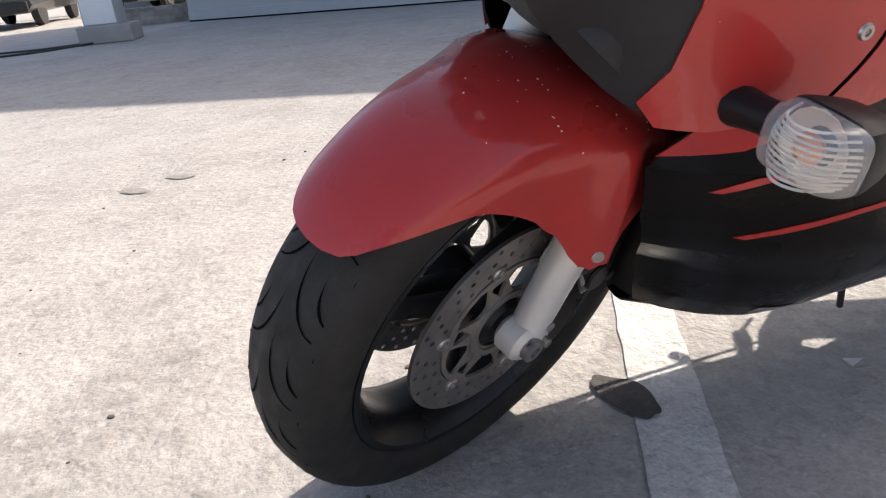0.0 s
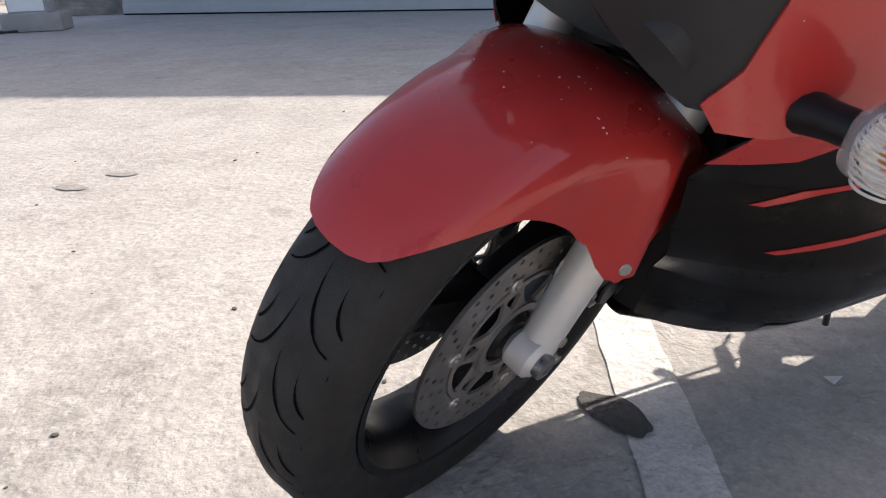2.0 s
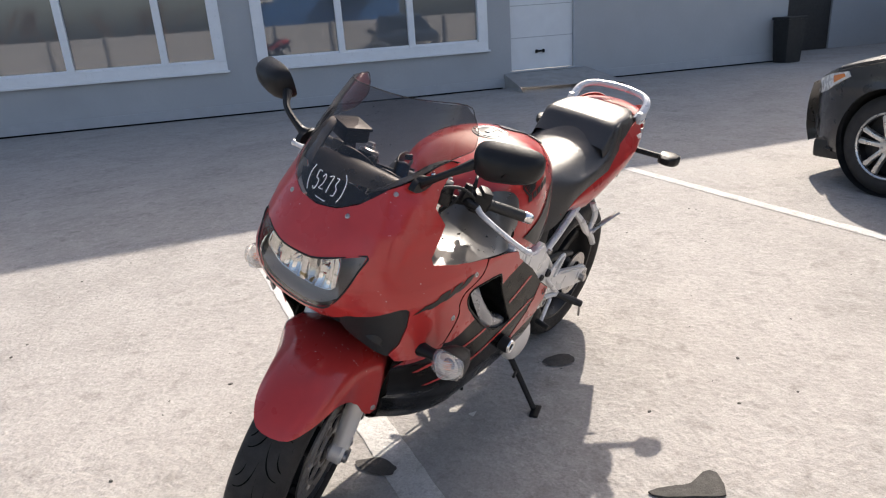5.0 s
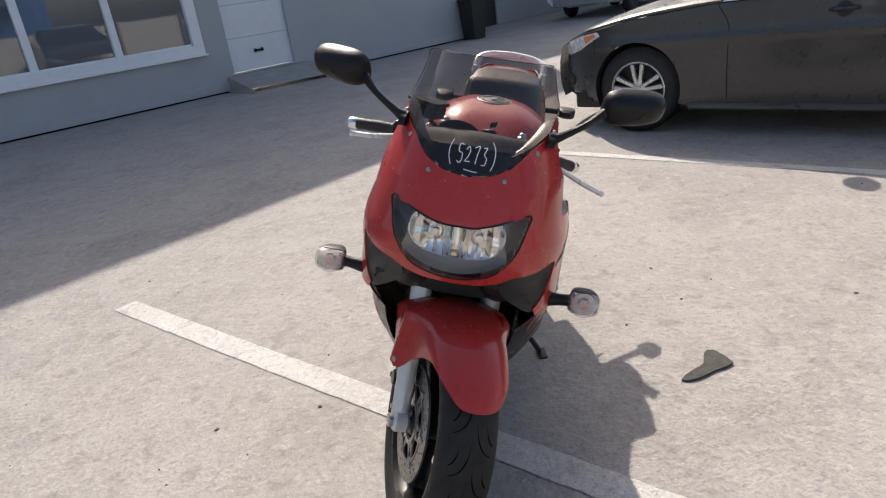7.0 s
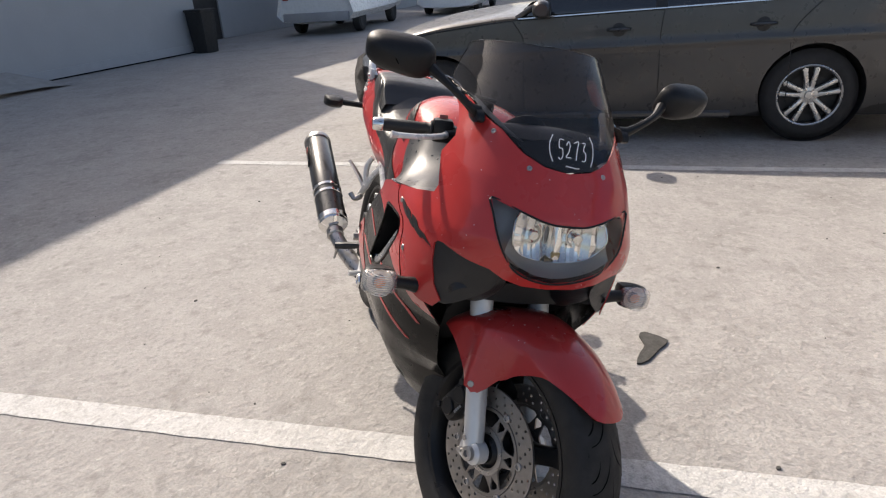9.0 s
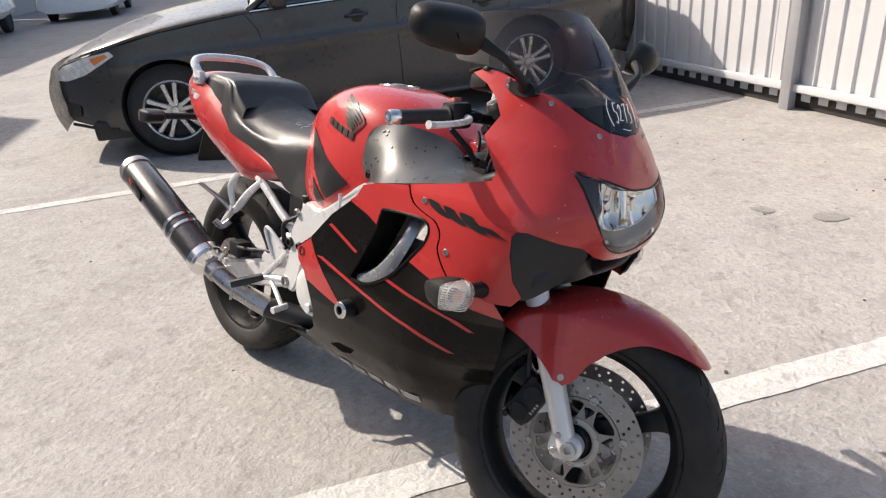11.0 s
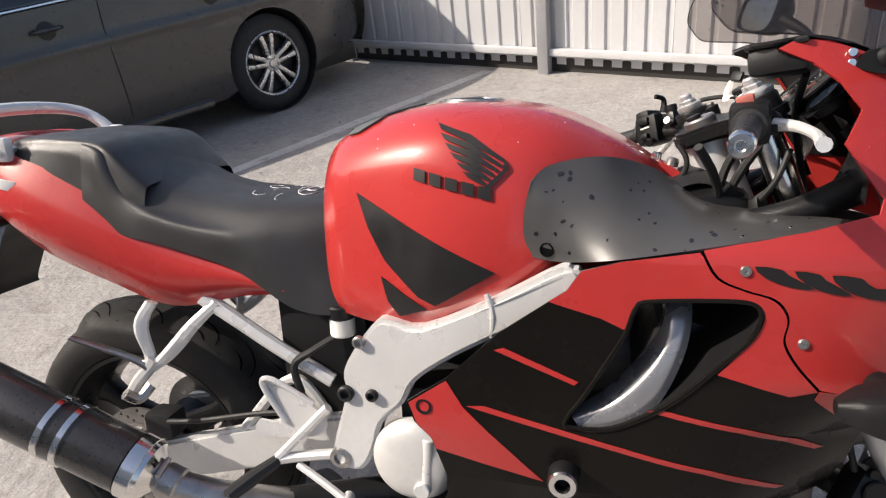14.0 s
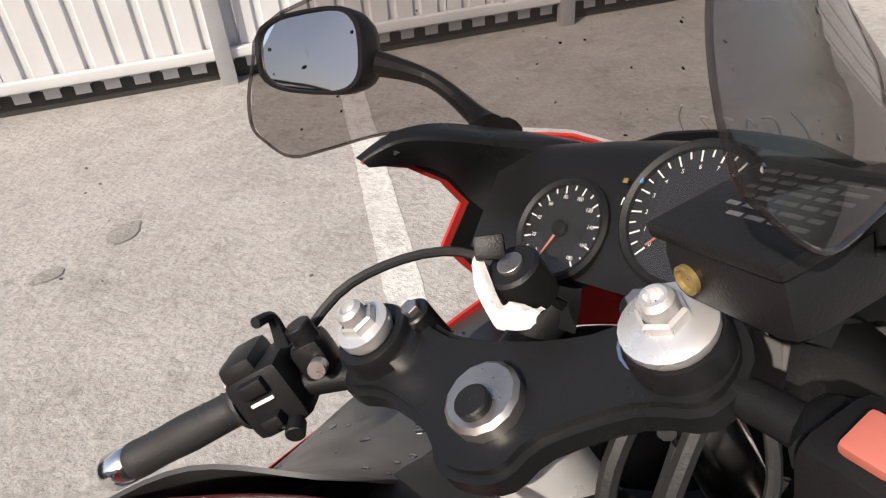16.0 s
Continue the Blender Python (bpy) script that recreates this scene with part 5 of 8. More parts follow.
def wheel(c, R, w, rim, hub, spokes, steer, tyre_label):
    half = tyre_profile(R, w, rim)
    prof = [(v.x, v.y) for v in cr([(r, y, 0) for r, y in half] + [(r, -y, 0) for r, y in reversed(half[:-1])], 4)]
    m = Matrix.Translation(c)
    wh = bp("wheel", lathe([(rim + 0.004, -w * 0.40), (rim + 0.002, -w * 0.43), (rim - 0.008, -w * 0.42), (rim - 0.014, -w * 0.36), (rim - 0.03, -w * 0.20), (rim - 0.032, 0), (rim - 0.03, w * 0.20), (rim - 0.014, w * 0.36), (rim - 0.008, w * 0.42), (rim + 0.002, w * 0.43), (rim + 0.004, w * 0.40)], 64, m), SATIN, label="black three-spoke cast wheel", steer=steer)
    ty = bp("tyre", lathe(prof, 84, m), TYRE, wh, tyre_label, steer, angle=60)
    # tread cuts, curved, alternating to both sides
    g = bmesh.new()
    n = 20
    surf = [(v.x, v.y) for v in cr([(r, y, 0) for r, y in half] + [(r, -y, 0) for r, y in reversed(half[:-1])], 10)]
    rs, ys = [p[0] for p in surf], [p[1] for p in surf]

    def at(a, y):
        order = sorted(zip(ys, rs))
        r = float(np.interp(y, [o[0] for o in order], [o[1] for o in order])) + 0.0008
        return Vector((c[0] + r * math.cos(a), c[1] + y, c[2] + r * math.sin(a)))
    for k in range(n):
        for sgn in (-1, 1):
            for a0, y0, a1, y1, bend, wd in ((0.0, 0.06, -0.30, 0.66, 0.05, 0.0038), (-0.06, 0.44, -0.24, 0.88, 0.04, 0.0034), (-0.02, 0.76, -0.09, 0.97, 0.0, 0.0024)):
                base = 2 * math.pi * (k + (0.5 if sgn > 0 else 0)) / n
                L, Rr = [], []
                for i in range(10):
                    t = i / 9
                    y = sgn * w / 2 * (y0 + (y1 - y0) * t ** 2.1)
                    a = base + a0 + (a1 - a0) * (1 - (1 - t) ** 1.9) + bend * math.sin(math.pi * t) * 0.3
                    hw = wd / R * (0.35 + math.sin(math.pi * min(1, t * 1.15 + 0.08)))
                    L.append(g.verts.new(at(a - hw, y)))
                    Rr.append(g.verts.new(at(a + hw, y)))
                for i in range(9):
                    g.faces.new((L[i], L[i + 1], Rr[i + 1], Rr[i]))
    bmesh.ops.recalc_face_normals(g, faces=g.faces)
    tagged(bp("tread_groove", g, GROOVE, ty, steer=steer, smooth=False), kind="stuff")
    bp("hub", lathe([(0.0005, -w * 0.5), (hub * 0.6, -w * 0.5), (hub, -w * 0.35), (hub * 0.85, 0), (hub, w * 0.35), (hub * 0.6, w * 0.5), (0.0005, w * 0.5)], 32, m), SATIN, wh, steer=steer)
    for k in range(spokes):
        a = 2 * math.pi * k / spokes + 0.5
        d, t = Vector((math.cos(a), 0, math.sin(a))), Vector((-math.sin(a), 0, math.cos(a)))
        rows = []
        for r, ww, th in ((hub * 0.7, 0.036, 0.050), (rim * 0.5, 0.024, 0.040), (rim * 0.78, 0.026, 0.045), (rim - 0.022, 0.045, 0.055)):
            q = Vector(c) + d * r
            y = Vector((0, 1, 0))
            rows.append([q + t * ww + y * th * 0.3, q + t * ww * 0.6 + y * th * 0.5, q - t * ww * 0.6 + y * th * 0.5, q - t * ww + y * th * 0.3, q - t * ww - y * th * 0.3, q - t * ww * 0.6 - y * th * 0.5, q + t * ww * 0.6 - y * th * 0.5, q + t * ww - y * th * 0.3])
        bp("spoke", loft(rows, 4, 2, True, True), SATIN, wh, steer=steer)
    return wh


def circle(r, n, c=(0, 0), ph=0.0):
    return [(c[0] + r * math.cos(ph + 2 * math.pi * k / n), c[1] + r * math.sin(ph + 2 * math.pi * k / n)) for k in range(n)]


CARRIER = mat("cast_carrier", (0.26, 0.235, 0.21), 0.42, metal=0.6, var=0.2, stain=0.3, sscale=20)


def brake_disc(c, s, R, ri, parent, steer, n=26):
    """A drilled disc with its carrier and buttons."""
    holes = [circle(ri, 40)]
    for k in range(n):
        for j, rr in enumerate((0.18, 0.50, 0.82)):
            a = 2 * math.pi * (k + 0.34 * j + 0.12 * (k % 2)) / n
            r = ri + (R - ri) * rr
            holes.append(circle(0.0042, 7, (r * math.cos(a), r * math.sin(a))))
    f = lambda u, v: (Vector((c[0] + u, c[1], c[2] + v)), Vector((0, s, 0)))
    d = bp("brake_disc", sheet(circle(R, 72), f, 0.006, holes=holes, step=1.0, lift=0.003), DISC, parent, "drilled steel brake disc", steer, angle=30)
    slots = [circle(0.045, 24)]
    q = ri / 0.116
    for k in range(6):
        a = 2 * math.pi * k / 6 + 0.3
        for mid, out in ((a + math.pi / 6, ((0.063, 0.0), (0.066, 0.16), (0.078, 0.26), (0.094, 0.33), (0.103, 0.34), (0.107, 0.22), (0.107, 0.0))), (a, ((0.066, 0.0), (0.078, 0.085), (0.090, 0.150), (0.097, 0.12), (0.098, 0.0)))):
            poly = [(rr * q, t) for rr, t in out] + [(rr * q, -t) for rr, t in reversed(out[1:-1])]
            slots.append([(rr * math.cos(mid + t), rr * math.sin(mid + t)) for rr, t in poly])
    bp("disc_carrier", sheet(circle(ri - 0.002, 60), f, 0.005, holes=slots, step=1.0, lift=0.005), CARRIER, d, "cast disc carrier with openings", steer, angle=30)
    for k in range(6):
        a = 2 * math.pi * k / 6 + 0.3
        q = Vector((c[0] + (ri + 0.004) * math.cos(a), c[1], c[2] + (ri + 0.004) * math.sin(a)))
        bp("disc_button", lathe([(0.011, -0.004), (0.011, 0.006), (0.009, 0.008), (0.006, 0.008), (0.005, 0.004), (0.0005, 0.004)], 14, disc_m(q, (0, s, 0))), STEEL, d, steer=steer)
    bp("carrier_ring", lathe([(0.050, 0.0), (0.062, 0.0), (0.062, 0.008), (0.050, 0.008)], 32, disc_m(c, (0, s, 0)), closed=True), STEEL, d, steer=steer)
    return d


FA = Vector((0.565, 0, 0.272))
GA = Vector((0.562, 0, 0.262))
rear = wheel(RA, 0.351, 0.200, 0.247, 0.062, 3, False, "worn black rear tyre with curved tread cuts")
brake_disc(RA + Vector((0, -0.108, 0)), -1, 0.126, 0.088, rear, False, 18)
bp("sprocket", lathe([(0.06, 0), (0.105, 0), (0.105, 0.006), (0.06, 0.006)], 42, disc_m(RA + Vector((0, 0.112, 0)), (0, 1, 0)), closed=True), STEEL, rear)
front = wheel(FA, 0.349, 0.154, 0.254, 0.052, 3, True, "worn black front tyre with curved tread cuts")
for s in (-1, 1):
    brake_disc(FA + Vector((0, s * 0.067, 0)), s, 0.168, 0.116, front, True)

# fork
fork_dir = STEER_A.copy()
for s in (-1, 1):
    low = FA + Vector((-0.006, s * 0.107, -0.014))
    leg = bp("fork_leg", tube([low, low + fork_dir * 0.10, low + fork_dir * 0.20, low + fork_dir * 0.33, low + fork_dir * 0.43, low + fork_dir * 0.445], [0.027, 0.0275, 0.029, 0.030, 0.031, 0.030], 20, 5), SILVER, label="silver fork slider", steer=True)
    bp("axle_lug", rod(FA + Vector((0, s * 0.082, 0)), FA + Vector((0, s * 0.129, 0)), 0.031, 24, bevel=0.25), SILVER, leg, steer=True)
    bp("pinch_ear", hull(smooth_poly([(-0.052, -0.026), (-0.015, -0.034), (0.0, -0.02), (0.0, 0.03), (-0.04, 0.05)], 3), 0.040, Matrix.Translation(FA + Vector((0, s * 0.106, 0))), 0.008), SILVER, leg, steer=True)
    bp("axle_bolt", lathe([(0.019, 0), (0.019, 0.012), (0.014, 0.014), (0.009, 0.014), (0.008, 0.006), (0.0005, 0.006)], 18, disc_m(FA + Vector((0, s * 0.128, 0)), (0, s, 0))), STEEL, leg, steer=True)
    for dx, dz in ((-0.035, -0.012), (-0.030, 0.028)):
        bp("pinch_bolt", rod(FA + Vector((dx, s * 0.123, dz)), FA + Vector((dx, s * 0.137, dz)), 0.008, 8), STEEL, leg, steer=True)
    bp("fork_tube", tube([low + fork_dir * 0.36, low + fork_dir * 0.855], 0.0245, 18, 4), CHROME, label="bright fork stanchion", steer=True)
    bp("dust_seal", tube([low + fork_dir * 0.44, low + fork_dir * 0.465], 0.036, 18, 3), RUBBER, steer=True)
    # caliper
    cp = FA + Vector((-0.128, s * 0.088, 0.075))
    cm = Matrix.Translation(cp) @ pose(0, 0, 0, 0, 28, 0)
    cal = bp("caliper", block((0.072, 0.060, 0.130), m=cm, bevel=0.022), SATIN, label="black brake caliper", steer=True)
    for dz in (-0.030, 0.030):
        bp("piston_boss", rod(cm @ Vector((0.0, s * 0.026, dz)), cm @ Vector((0.0, s * 0.036, dz)), 0.024, 20, bevel=0.3), SATIN, cal, steer=True)
    for dz in (-0.058, 0.060):
        bp("caliper_bolt", rod(cm @ Vector((-0.022, s * 0.024, dz)), cm @ Vector((-0.022, s * 0.036, dz)), 0.009, 12), BLACK, cal, steer=True)
    bp("caliper_bracket", hull(smooth_poly([(0.0, -0.03), (0.06, -0.012), (0.088, 0.02), (0.080, 0.055), (0.05, 0.062), (0.052, 0.03), (0.02, 0.012)], 2), 0.014, Matrix.Translation(cp), 0.003), SILVER, cal, steer=True)
    for k in range(4):
        bp("caliper_mark", block((0.007, 0.002, 0.005), (0.026, s * 0.0305, -0.012 + 0.009 * k), cm, bevel=0), GREYPRINT, cal, steer=True)
    bp("hose", tube([cp + Vector((-0.01, s * 0.01, 0.06)), cp + Vector((-0.03, s * 0.005, 0.16)), cp + Vector((-0.06, 0, 0.30)), cp + Vector((-0.13, -s * 0.03, 0.45))], 0.006, 8), RUBBER, cal, steer=True)
bp("axle", rod(FA + Vector((0, -0.13, 0)), FA + Vector((0, 0.13, 0)), 0.012), STEEL, front, steer=True)


# front mudguard, in angle round the wheel and distance across it
def guard(th, v):
    def g(t, q):
        bq = float(np.interp(t, [36, 60, 85, 100, 120], [0.084, 0.098, 0.118, 0.146, 0.152]))
        a = min(abs(q) / (bq * 1.25), math.pi / 2)
        ridge = math.exp(-((t - 106 - 40 * (abs(q) - 0.4)) / 4.5) ** 2) * min(1.0, max(0.0, (abs(q) - 0.20) / 0.10))
        y = bq * math.sin(a) + 0.06 * max(0, abs(q) - bq * 1.96) + 0.011 * ridge
        r = float(np.interp(t, [34, 50, 80, 100, 122], [0.372, 0.382, 0.389, 0.391, 0.388])) - bq * float(np.interp(t, [50, 85, 105], [0.52, 0.62, 0.32])) * (1 - math.cos(a)) - max(0, abs(q) - bq * 1.25 * math.pi / 2)
        return GA + Vector((r * math.cos(radians(t)), math.copysign(y, q) if q else 0, r * math.sin(radians(t))))
    p = g(th, v)
    n = (g(th + 0.2, v) - g(th - 0.2, v)).cross(g(th, v + 0.001) - g(th, v - 0.001)).normalized()
    return p, n if n.dot(p - GA) > 0 else -n


gh = [(45.0, 0.0), (45.3, 0.030), (46.4, 0.058), (48.4, 0.079), (52.5, 0.108), (57.5, 0.141), (65, 0.188), (72, 0.229), (81, 0.283), (87.5, 0.330), (93, 0.392), (97.5, 0.431), (102.5, 0.455), (109, 0.447), (115, 0.406), (119, 0.370), (123, 0.336), (127, 0.304), (129, 0.276), (127, 0.22), (123, 0.16), (121, 0.09), (120, 0.0)]
full = [(a, -v) for a, v in gh] + [(a, v) for a, v in reversed(gh[1:-1])]
fender = bp("front_mudguard", sheet(full, guard, 0.004, step=(3, 0.018)), RED, label="glossy red front mudguard with dust and drops", steer=True, angle=50)
for s in (-1, 1):
    p, n = guard(103.5, s * 0.436)
    bp("guard_screw", lathe([(0.0005, 0.002), (0.004, 0.002), (0.0075, 0.002), (0.009, 0)], 14, disc_m(p, n)), STEEL, fender, steer=True)
bp("guard_rear", loft([[FA + Vector((r * math.cos(radians(t)), y, r * math.sin(radians(t)))) for y, r in ((-0.078, 0.360), (-0.04, 0.382), (0, 0.388), (0.04, 0.382), (0.078, 0.360))] for t in (116, 128, 140, 152)], 4, 4), BLACK, label="black rear half of the mudguard", steer=True)

# drops and dust on the paint; white mudguard specks paint in glints on drops
speckle("water_drop", fender, 70, 0.0005, 0.0014, DUST_GLINT, 3, lambda c, n: (c - FA * BS).length > 0.30 and c.x < 0.56 and n.z > 0.3, label="drops on the mudguard, their glints put in as white")
speckle("water_drop", tank, 50, 0.0005, 0.0011, DUST_GLINT, 4, lambda c, n: n.z > 0.5)
speckle("dust", cowl, 50, 0.0004, 0.0010, DUST_GLINT, 5, lambda c, n: n.x > 0.2)
speckle("dust", screen, 90, 0.0006, 0.0016, DROP, 6, lambda c, n: True)
for ob in [o for o in bike.children if o.name.startswith("side_cover")]:
    up_side = -1 if ob.data.vertices[0].co.y < 0 else 1
    speckle("water_drop", ob, 46, 0.0014, 0.0042, DROP, 7 + up_side, lambda c, n: n.y * up_side > 0.1 or n.z > 0.3, label="dark water drops")

# steering head, clamps, bars
def on_tube(s, t):
    return FA + Vector((-0.006, s * 0.107, -0.014)) + fork_dir * t


AX = lambda z: Vector((0.2056 - (z - 1.03) * 0.4224, 0, z))
ux, uy, uz = Vector((0.9212, 0, 0.3891)), Vector((0, 1, 0)), fork_dir
CL = Matrix(((ux.x, uy.x, uz.x, 0), (ux.y, uy.y, uz.y, 0), (ux.z, uy.z, uz.z, 0), (0, 0, 0, 1)))
top_c = AX(1.03)


def clamp_plate(c, thick, pts):
    b = hull(smooth_poly(pts, 3), thick, Matrix.Translation(c) @ CL @ Matrix(((1, 0, 0, 0), (0, 0, 1, 0), (0, 1, 0, 0), (0, 0, 0, 1))), 0.006)
    bmesh.ops.recalc_face_normals(b, faces=b.faces)
    return b


yoke_half = [(-0.072, 0.0), (-0.066, 0.026), (-0.042, 0.046), (-0.018, 0.098), (-0.014, 0.140), (0.022, 0.158), (0.058, 0.140), (0.060, 0.098), (0.040, 0.056), (0.034, 0.0)]
yoke_pts = yoke_half + [(a, -c) for a, c in reversed(yoke_half[1:-1])]
yoke = bp("top_yoke", clamp_plate(top_c - uz * 0.016, 0.028, yoke_pts), SATIN, label="black top yoke of the fork", steer=True)
bp("bottom_yoke", clamp_plate(AX(0.80), 0.04, yoke_pts), DARK, steer=True)
bp("stem", rod(AX(0.78) - ux * 0.02, AX(1.04) - ux * 0.02, 0.028), STEEL, steer=True)
bp("stem_nut", lathe([(0.0185, 0.0), (0.0185, 0.010), (0.0165, 0.012), (0.011, 0.012), (0.010, 0.010), (0.0005, 0.010)], 6, disc_m(top_c - ux * 0.028 - uz * 0.002, uz)), STEEL, yoke, steer=True, smooth=False)
bp("stem_cap", rod(top_c - ux * 0.028, top_c - ux * 0.028 + uz * 0.018, 0.0125, 20), BLACK, yoke, steer=True)
bp("head_tube", rod(AX(0.83) - ux * 0.02, AX(1.005) - ux * 0.02, 0.039, 24), ALU, label="silver steering head")
for s in (-1, 1):
    q = top_c + ux * 0.025 + uy * (s * 0.119) + uz * 0.006
    cap_ = bp("fork_cap", lathe([(0.024 - 0.003 * s, -0.004), (0.026 - 0.003 * s, 0.000), (0.026 - 0.003 * s, 0.005), (0.023, 0.008), (0.012, 0.010), (0.011, 0.026), (0.008, 0.029), (0.006, 0.029), (0.005, 0.024), (0.0005, 0.024)], 24, disc_m(q + uz * 0.014, uz)), CAPS, label="bright fork cap with adjuster", steer=True)
    bp("cap_hex", lathe([(0.0155, 0.008), (0.0155, 0.016), (0.013, 0.018)], 6, disc_m(q + uz * 0.014, uz)), CAPS, cap_, steer=True, smooth=False)
    bp("clamp_collar", lathe([(0.030, -0.050), (0.032, -0.046), (0.032, 0.006), (0.030, 0.010), (0.022, 0.010)], 24, disc_m(q, uz)), SATIN, yoke, steer=True)
    bp("clamp_ear", rod(q + ux * 0.026 - uy * s * 0.026 - uz * 0.036, q + ux * 0.026 - uy * s * 0.026 + uz * 0.004, 0.014, 16), SATIN, yoke, steer=True)
    bp("clamp_bolt", rod(q + ux * 0.026 - uy * s * 0.026 + uz * 0.003, q + ux * 0.026 - uy * s * 0.026 + uz * 0.010, 0.008, 6), STEEL, yoke, steer=True)
    # clip-on bar
    a = q + uz * 0.012 + Vector((0.012, s * 0.028, -0.01))
    lift, dx_ = 0.007 * s, 0.006 + 0.0135 * s
    inn = Vector((0.158 + dx_, s * 0.235, 1.012 + lift))
    end = Vector((0.080 + dx_, s * 0.363, 0.982 + lift))
    bar = bp("handlebar", tube([q + Vector((0, s * 0.02, -0.03)), a.lerp(inn, 0.5) + Vector((0, 0, -0.015)), inn, inn.lerp(end, 0.5)], 0.0125, 12), BLACK, label="black clip-on handlebar", steer=True)
    g0 = inn.lerp(end, 0.08)
    d = (end - inn).normalized()
    grip_rows = [(g0 - d * 0.004, 0.024), (g0, 0.024), (g0 + d * 0.004, 0.017), (g0 + d * 0.03, 0.0165), (g0 + d * 0.06, 0.0175), (g0 + d * 0.095, 0.0165), (g0 + d * 0.122, 0.0172), (g0 + d * 0.124, 0.012)]
    gp = bp("grip", tube([r[0] for r in grip_rows], [r[1] for r in grip_rows], 20, 3), RUBBER, bar, "black ribbed rubber grip", steer=True)
    for k in range(5):
        o = g0 + d * (0.025 + 0.02 * k)
        bp("grip_rib", tube([o + Vector((0, 0, 0.0172)) + d * -0.008, o + Vector((0.010, 0, 0.0145)), o + Vector((0.0165, 0, 0.004)) + d * 0.01], 0.0012, 5, 3), RUBBER, gp, steer=True)
    bp("bar_end", lathe([(0.016, 0.0), (0.0175, 0.003), (0.0175, 0.024), (0.015, 0.028), (0.008, 0.029), (0.006, 0.024), (0.0005, 0.024)], 22, disc_m(g0 + d * 0.124, d)), CHROME, bar, "bright metal bar end", steer=True)
    # switch block
    sw = inn + d * -0.02
    fr_ = Matrix.Translation(sw) @ d.to_track_quat("Y", "Z").to_matrix().to_4x4()
    swb = bp("switch_block", block((0.055, 0.055, 0.062), m=fr_, bevel=0.012), BLACK, bar, "black plastic switch block", steer=True)
    if s < 0:
        bp("kill_switch", block((0.024, 0.022, 0.012), (-0.002, 0, 0.034), fr_ @ pose(0, 0, 0, 0, 14, 0), bevel=0.003), ORANGE_RED, swb, "faded red kill switch", steer=True)
        bp("start_button", rod(fr_ @ Vector((-0.026, 0.0, -0.012)), fr_ @ Vector((-0.036, 0.0, -0.012)), 0.008), BLACK, swb, steer=True)
    else:
        bp("dip_switch", block((0.012, 0.024, 0.014), (-0.028, 0.0, 0.018), fr_, bevel=0.003), BLACK, swb, steer=True)
        bp("signal_switch", block((0.018, 0.018, 0.012), (-0.030, 0.0, -0.014), fr_, bevel=0.003), BLACK, swb, steer=True)
        bp("switch_lid", block((0.050, 0.034, 0.026), (0.002, 0.008, 0.030), fr_, bevel=0.009), BLACK, swb, steer=True)
        bp("horn_button", rod(fr_ @ Vector((-0.026, -0.012, -0.026)), fr_ @ Vector((-0.040, -0.012, -0.030)), 0.0085, 14), BLACK, swb, steer=True)
        bp("lever_clamp", block((0.036, 0.030, 0.040), (0.006, -0.046, 0.006), fr_, bevel=0.010), SATIN, swb, steer=True)
        bp("clamp_boss", rod(fr_ @ Vector((0.004, -0.048, 0.022)), fr_ @ Vector((0.002, -0.048, 0.040)), 0.012, 14), BLACK, swb, steer=True)
        bp("clamp_boss", rod(fr_ @ Vector((-0.014, -0.052, 0.004)), fr_ @ Vector((-0.028, -0.054, 0.006)), 0.008, 12), STEEL, swb, steer=True)
        bp("switch_mark", block((0.006, 0.008, 0.0012), (-0.030, -0.006, -0.0225), fr_, bevel=0), WHITE, swb, steer=True)
        bp("switch_mark", block((0.002, 0.022, 0.003), (-0.0285, 0.0, 0.004), fr_, bevel=0.0005), WHITE, swb, steer=True)
        bp("choke_lever", tube([fr_ @ Vector((0.0, -0.03, 0.03)), fr_ @ Vector((0.0, -0.035, 0.055)), fr_ @ Vector((-0.018, -0.03, 0.062))], [0.008, 0.005, 0.005], 8), BLACK, swb, steer=True)
        bp("cable", tube([sw + Vector((0.02, 0, 0.01)), sw + Vector((0.08, -0.05, 0.055)), sw + Vector((0.15, -0.12, 0.045)), sw + Vector((0.16, -0.20, -0.02))], 0.0045, 8), RUBBER, bar, steer=True)
    # lever and its perch
    pv = inn + Vector((0.032, -s * 0.01, 0.0))
    bp("lever_perch", tube([inn + d * -0.045, inn + d * -0.045 + Vector((0.03, 0, 0)), pv + Vector((0.012, 0, 0))], [0.018, 0.014, 0.012], 10), BLACK if s > 0 else SATIN, bar, steer=True)
    lv = [pv + Vector((0.010, 0, 0)), pv + Vector((0.028, s * 0.03, -0.006)), pv + Vector((0.020, s * 0.085, -0.020)), pv + Vector((-0.006, s * 0.135, -0.032)), pv + Vector((-0.012, s * 0.150, -0.034))]
    if s > 0:
        tip = Vector((0.252, 0.409, 0.965))
        lv = [pv + Vector((0.010, 0, 0)), pv + Vector((0.034, 0.03, -0.008)), (pv + Vector((0.034, 0.03, -0.008))).lerp(tip, 0.5) + Vector((0.006, 0.004, -0.004)), tip + Vector((0.008, -0.014, 0.004)), tip]
    bp("lever", tube(lv, [0.010, 0.008, 0.0075, 0.008, 0.010], 10, 5), ALU, bar, "silver brake lever" if s < 0 else "silver clutch lever", steer=True)
    bp("clamp_screw", rod(sw + Vector((-0.02, 0, 0.012)), sw + Vector((-0.03, 0, 0.016)), 0.005), STEEL, bar, steer=True)
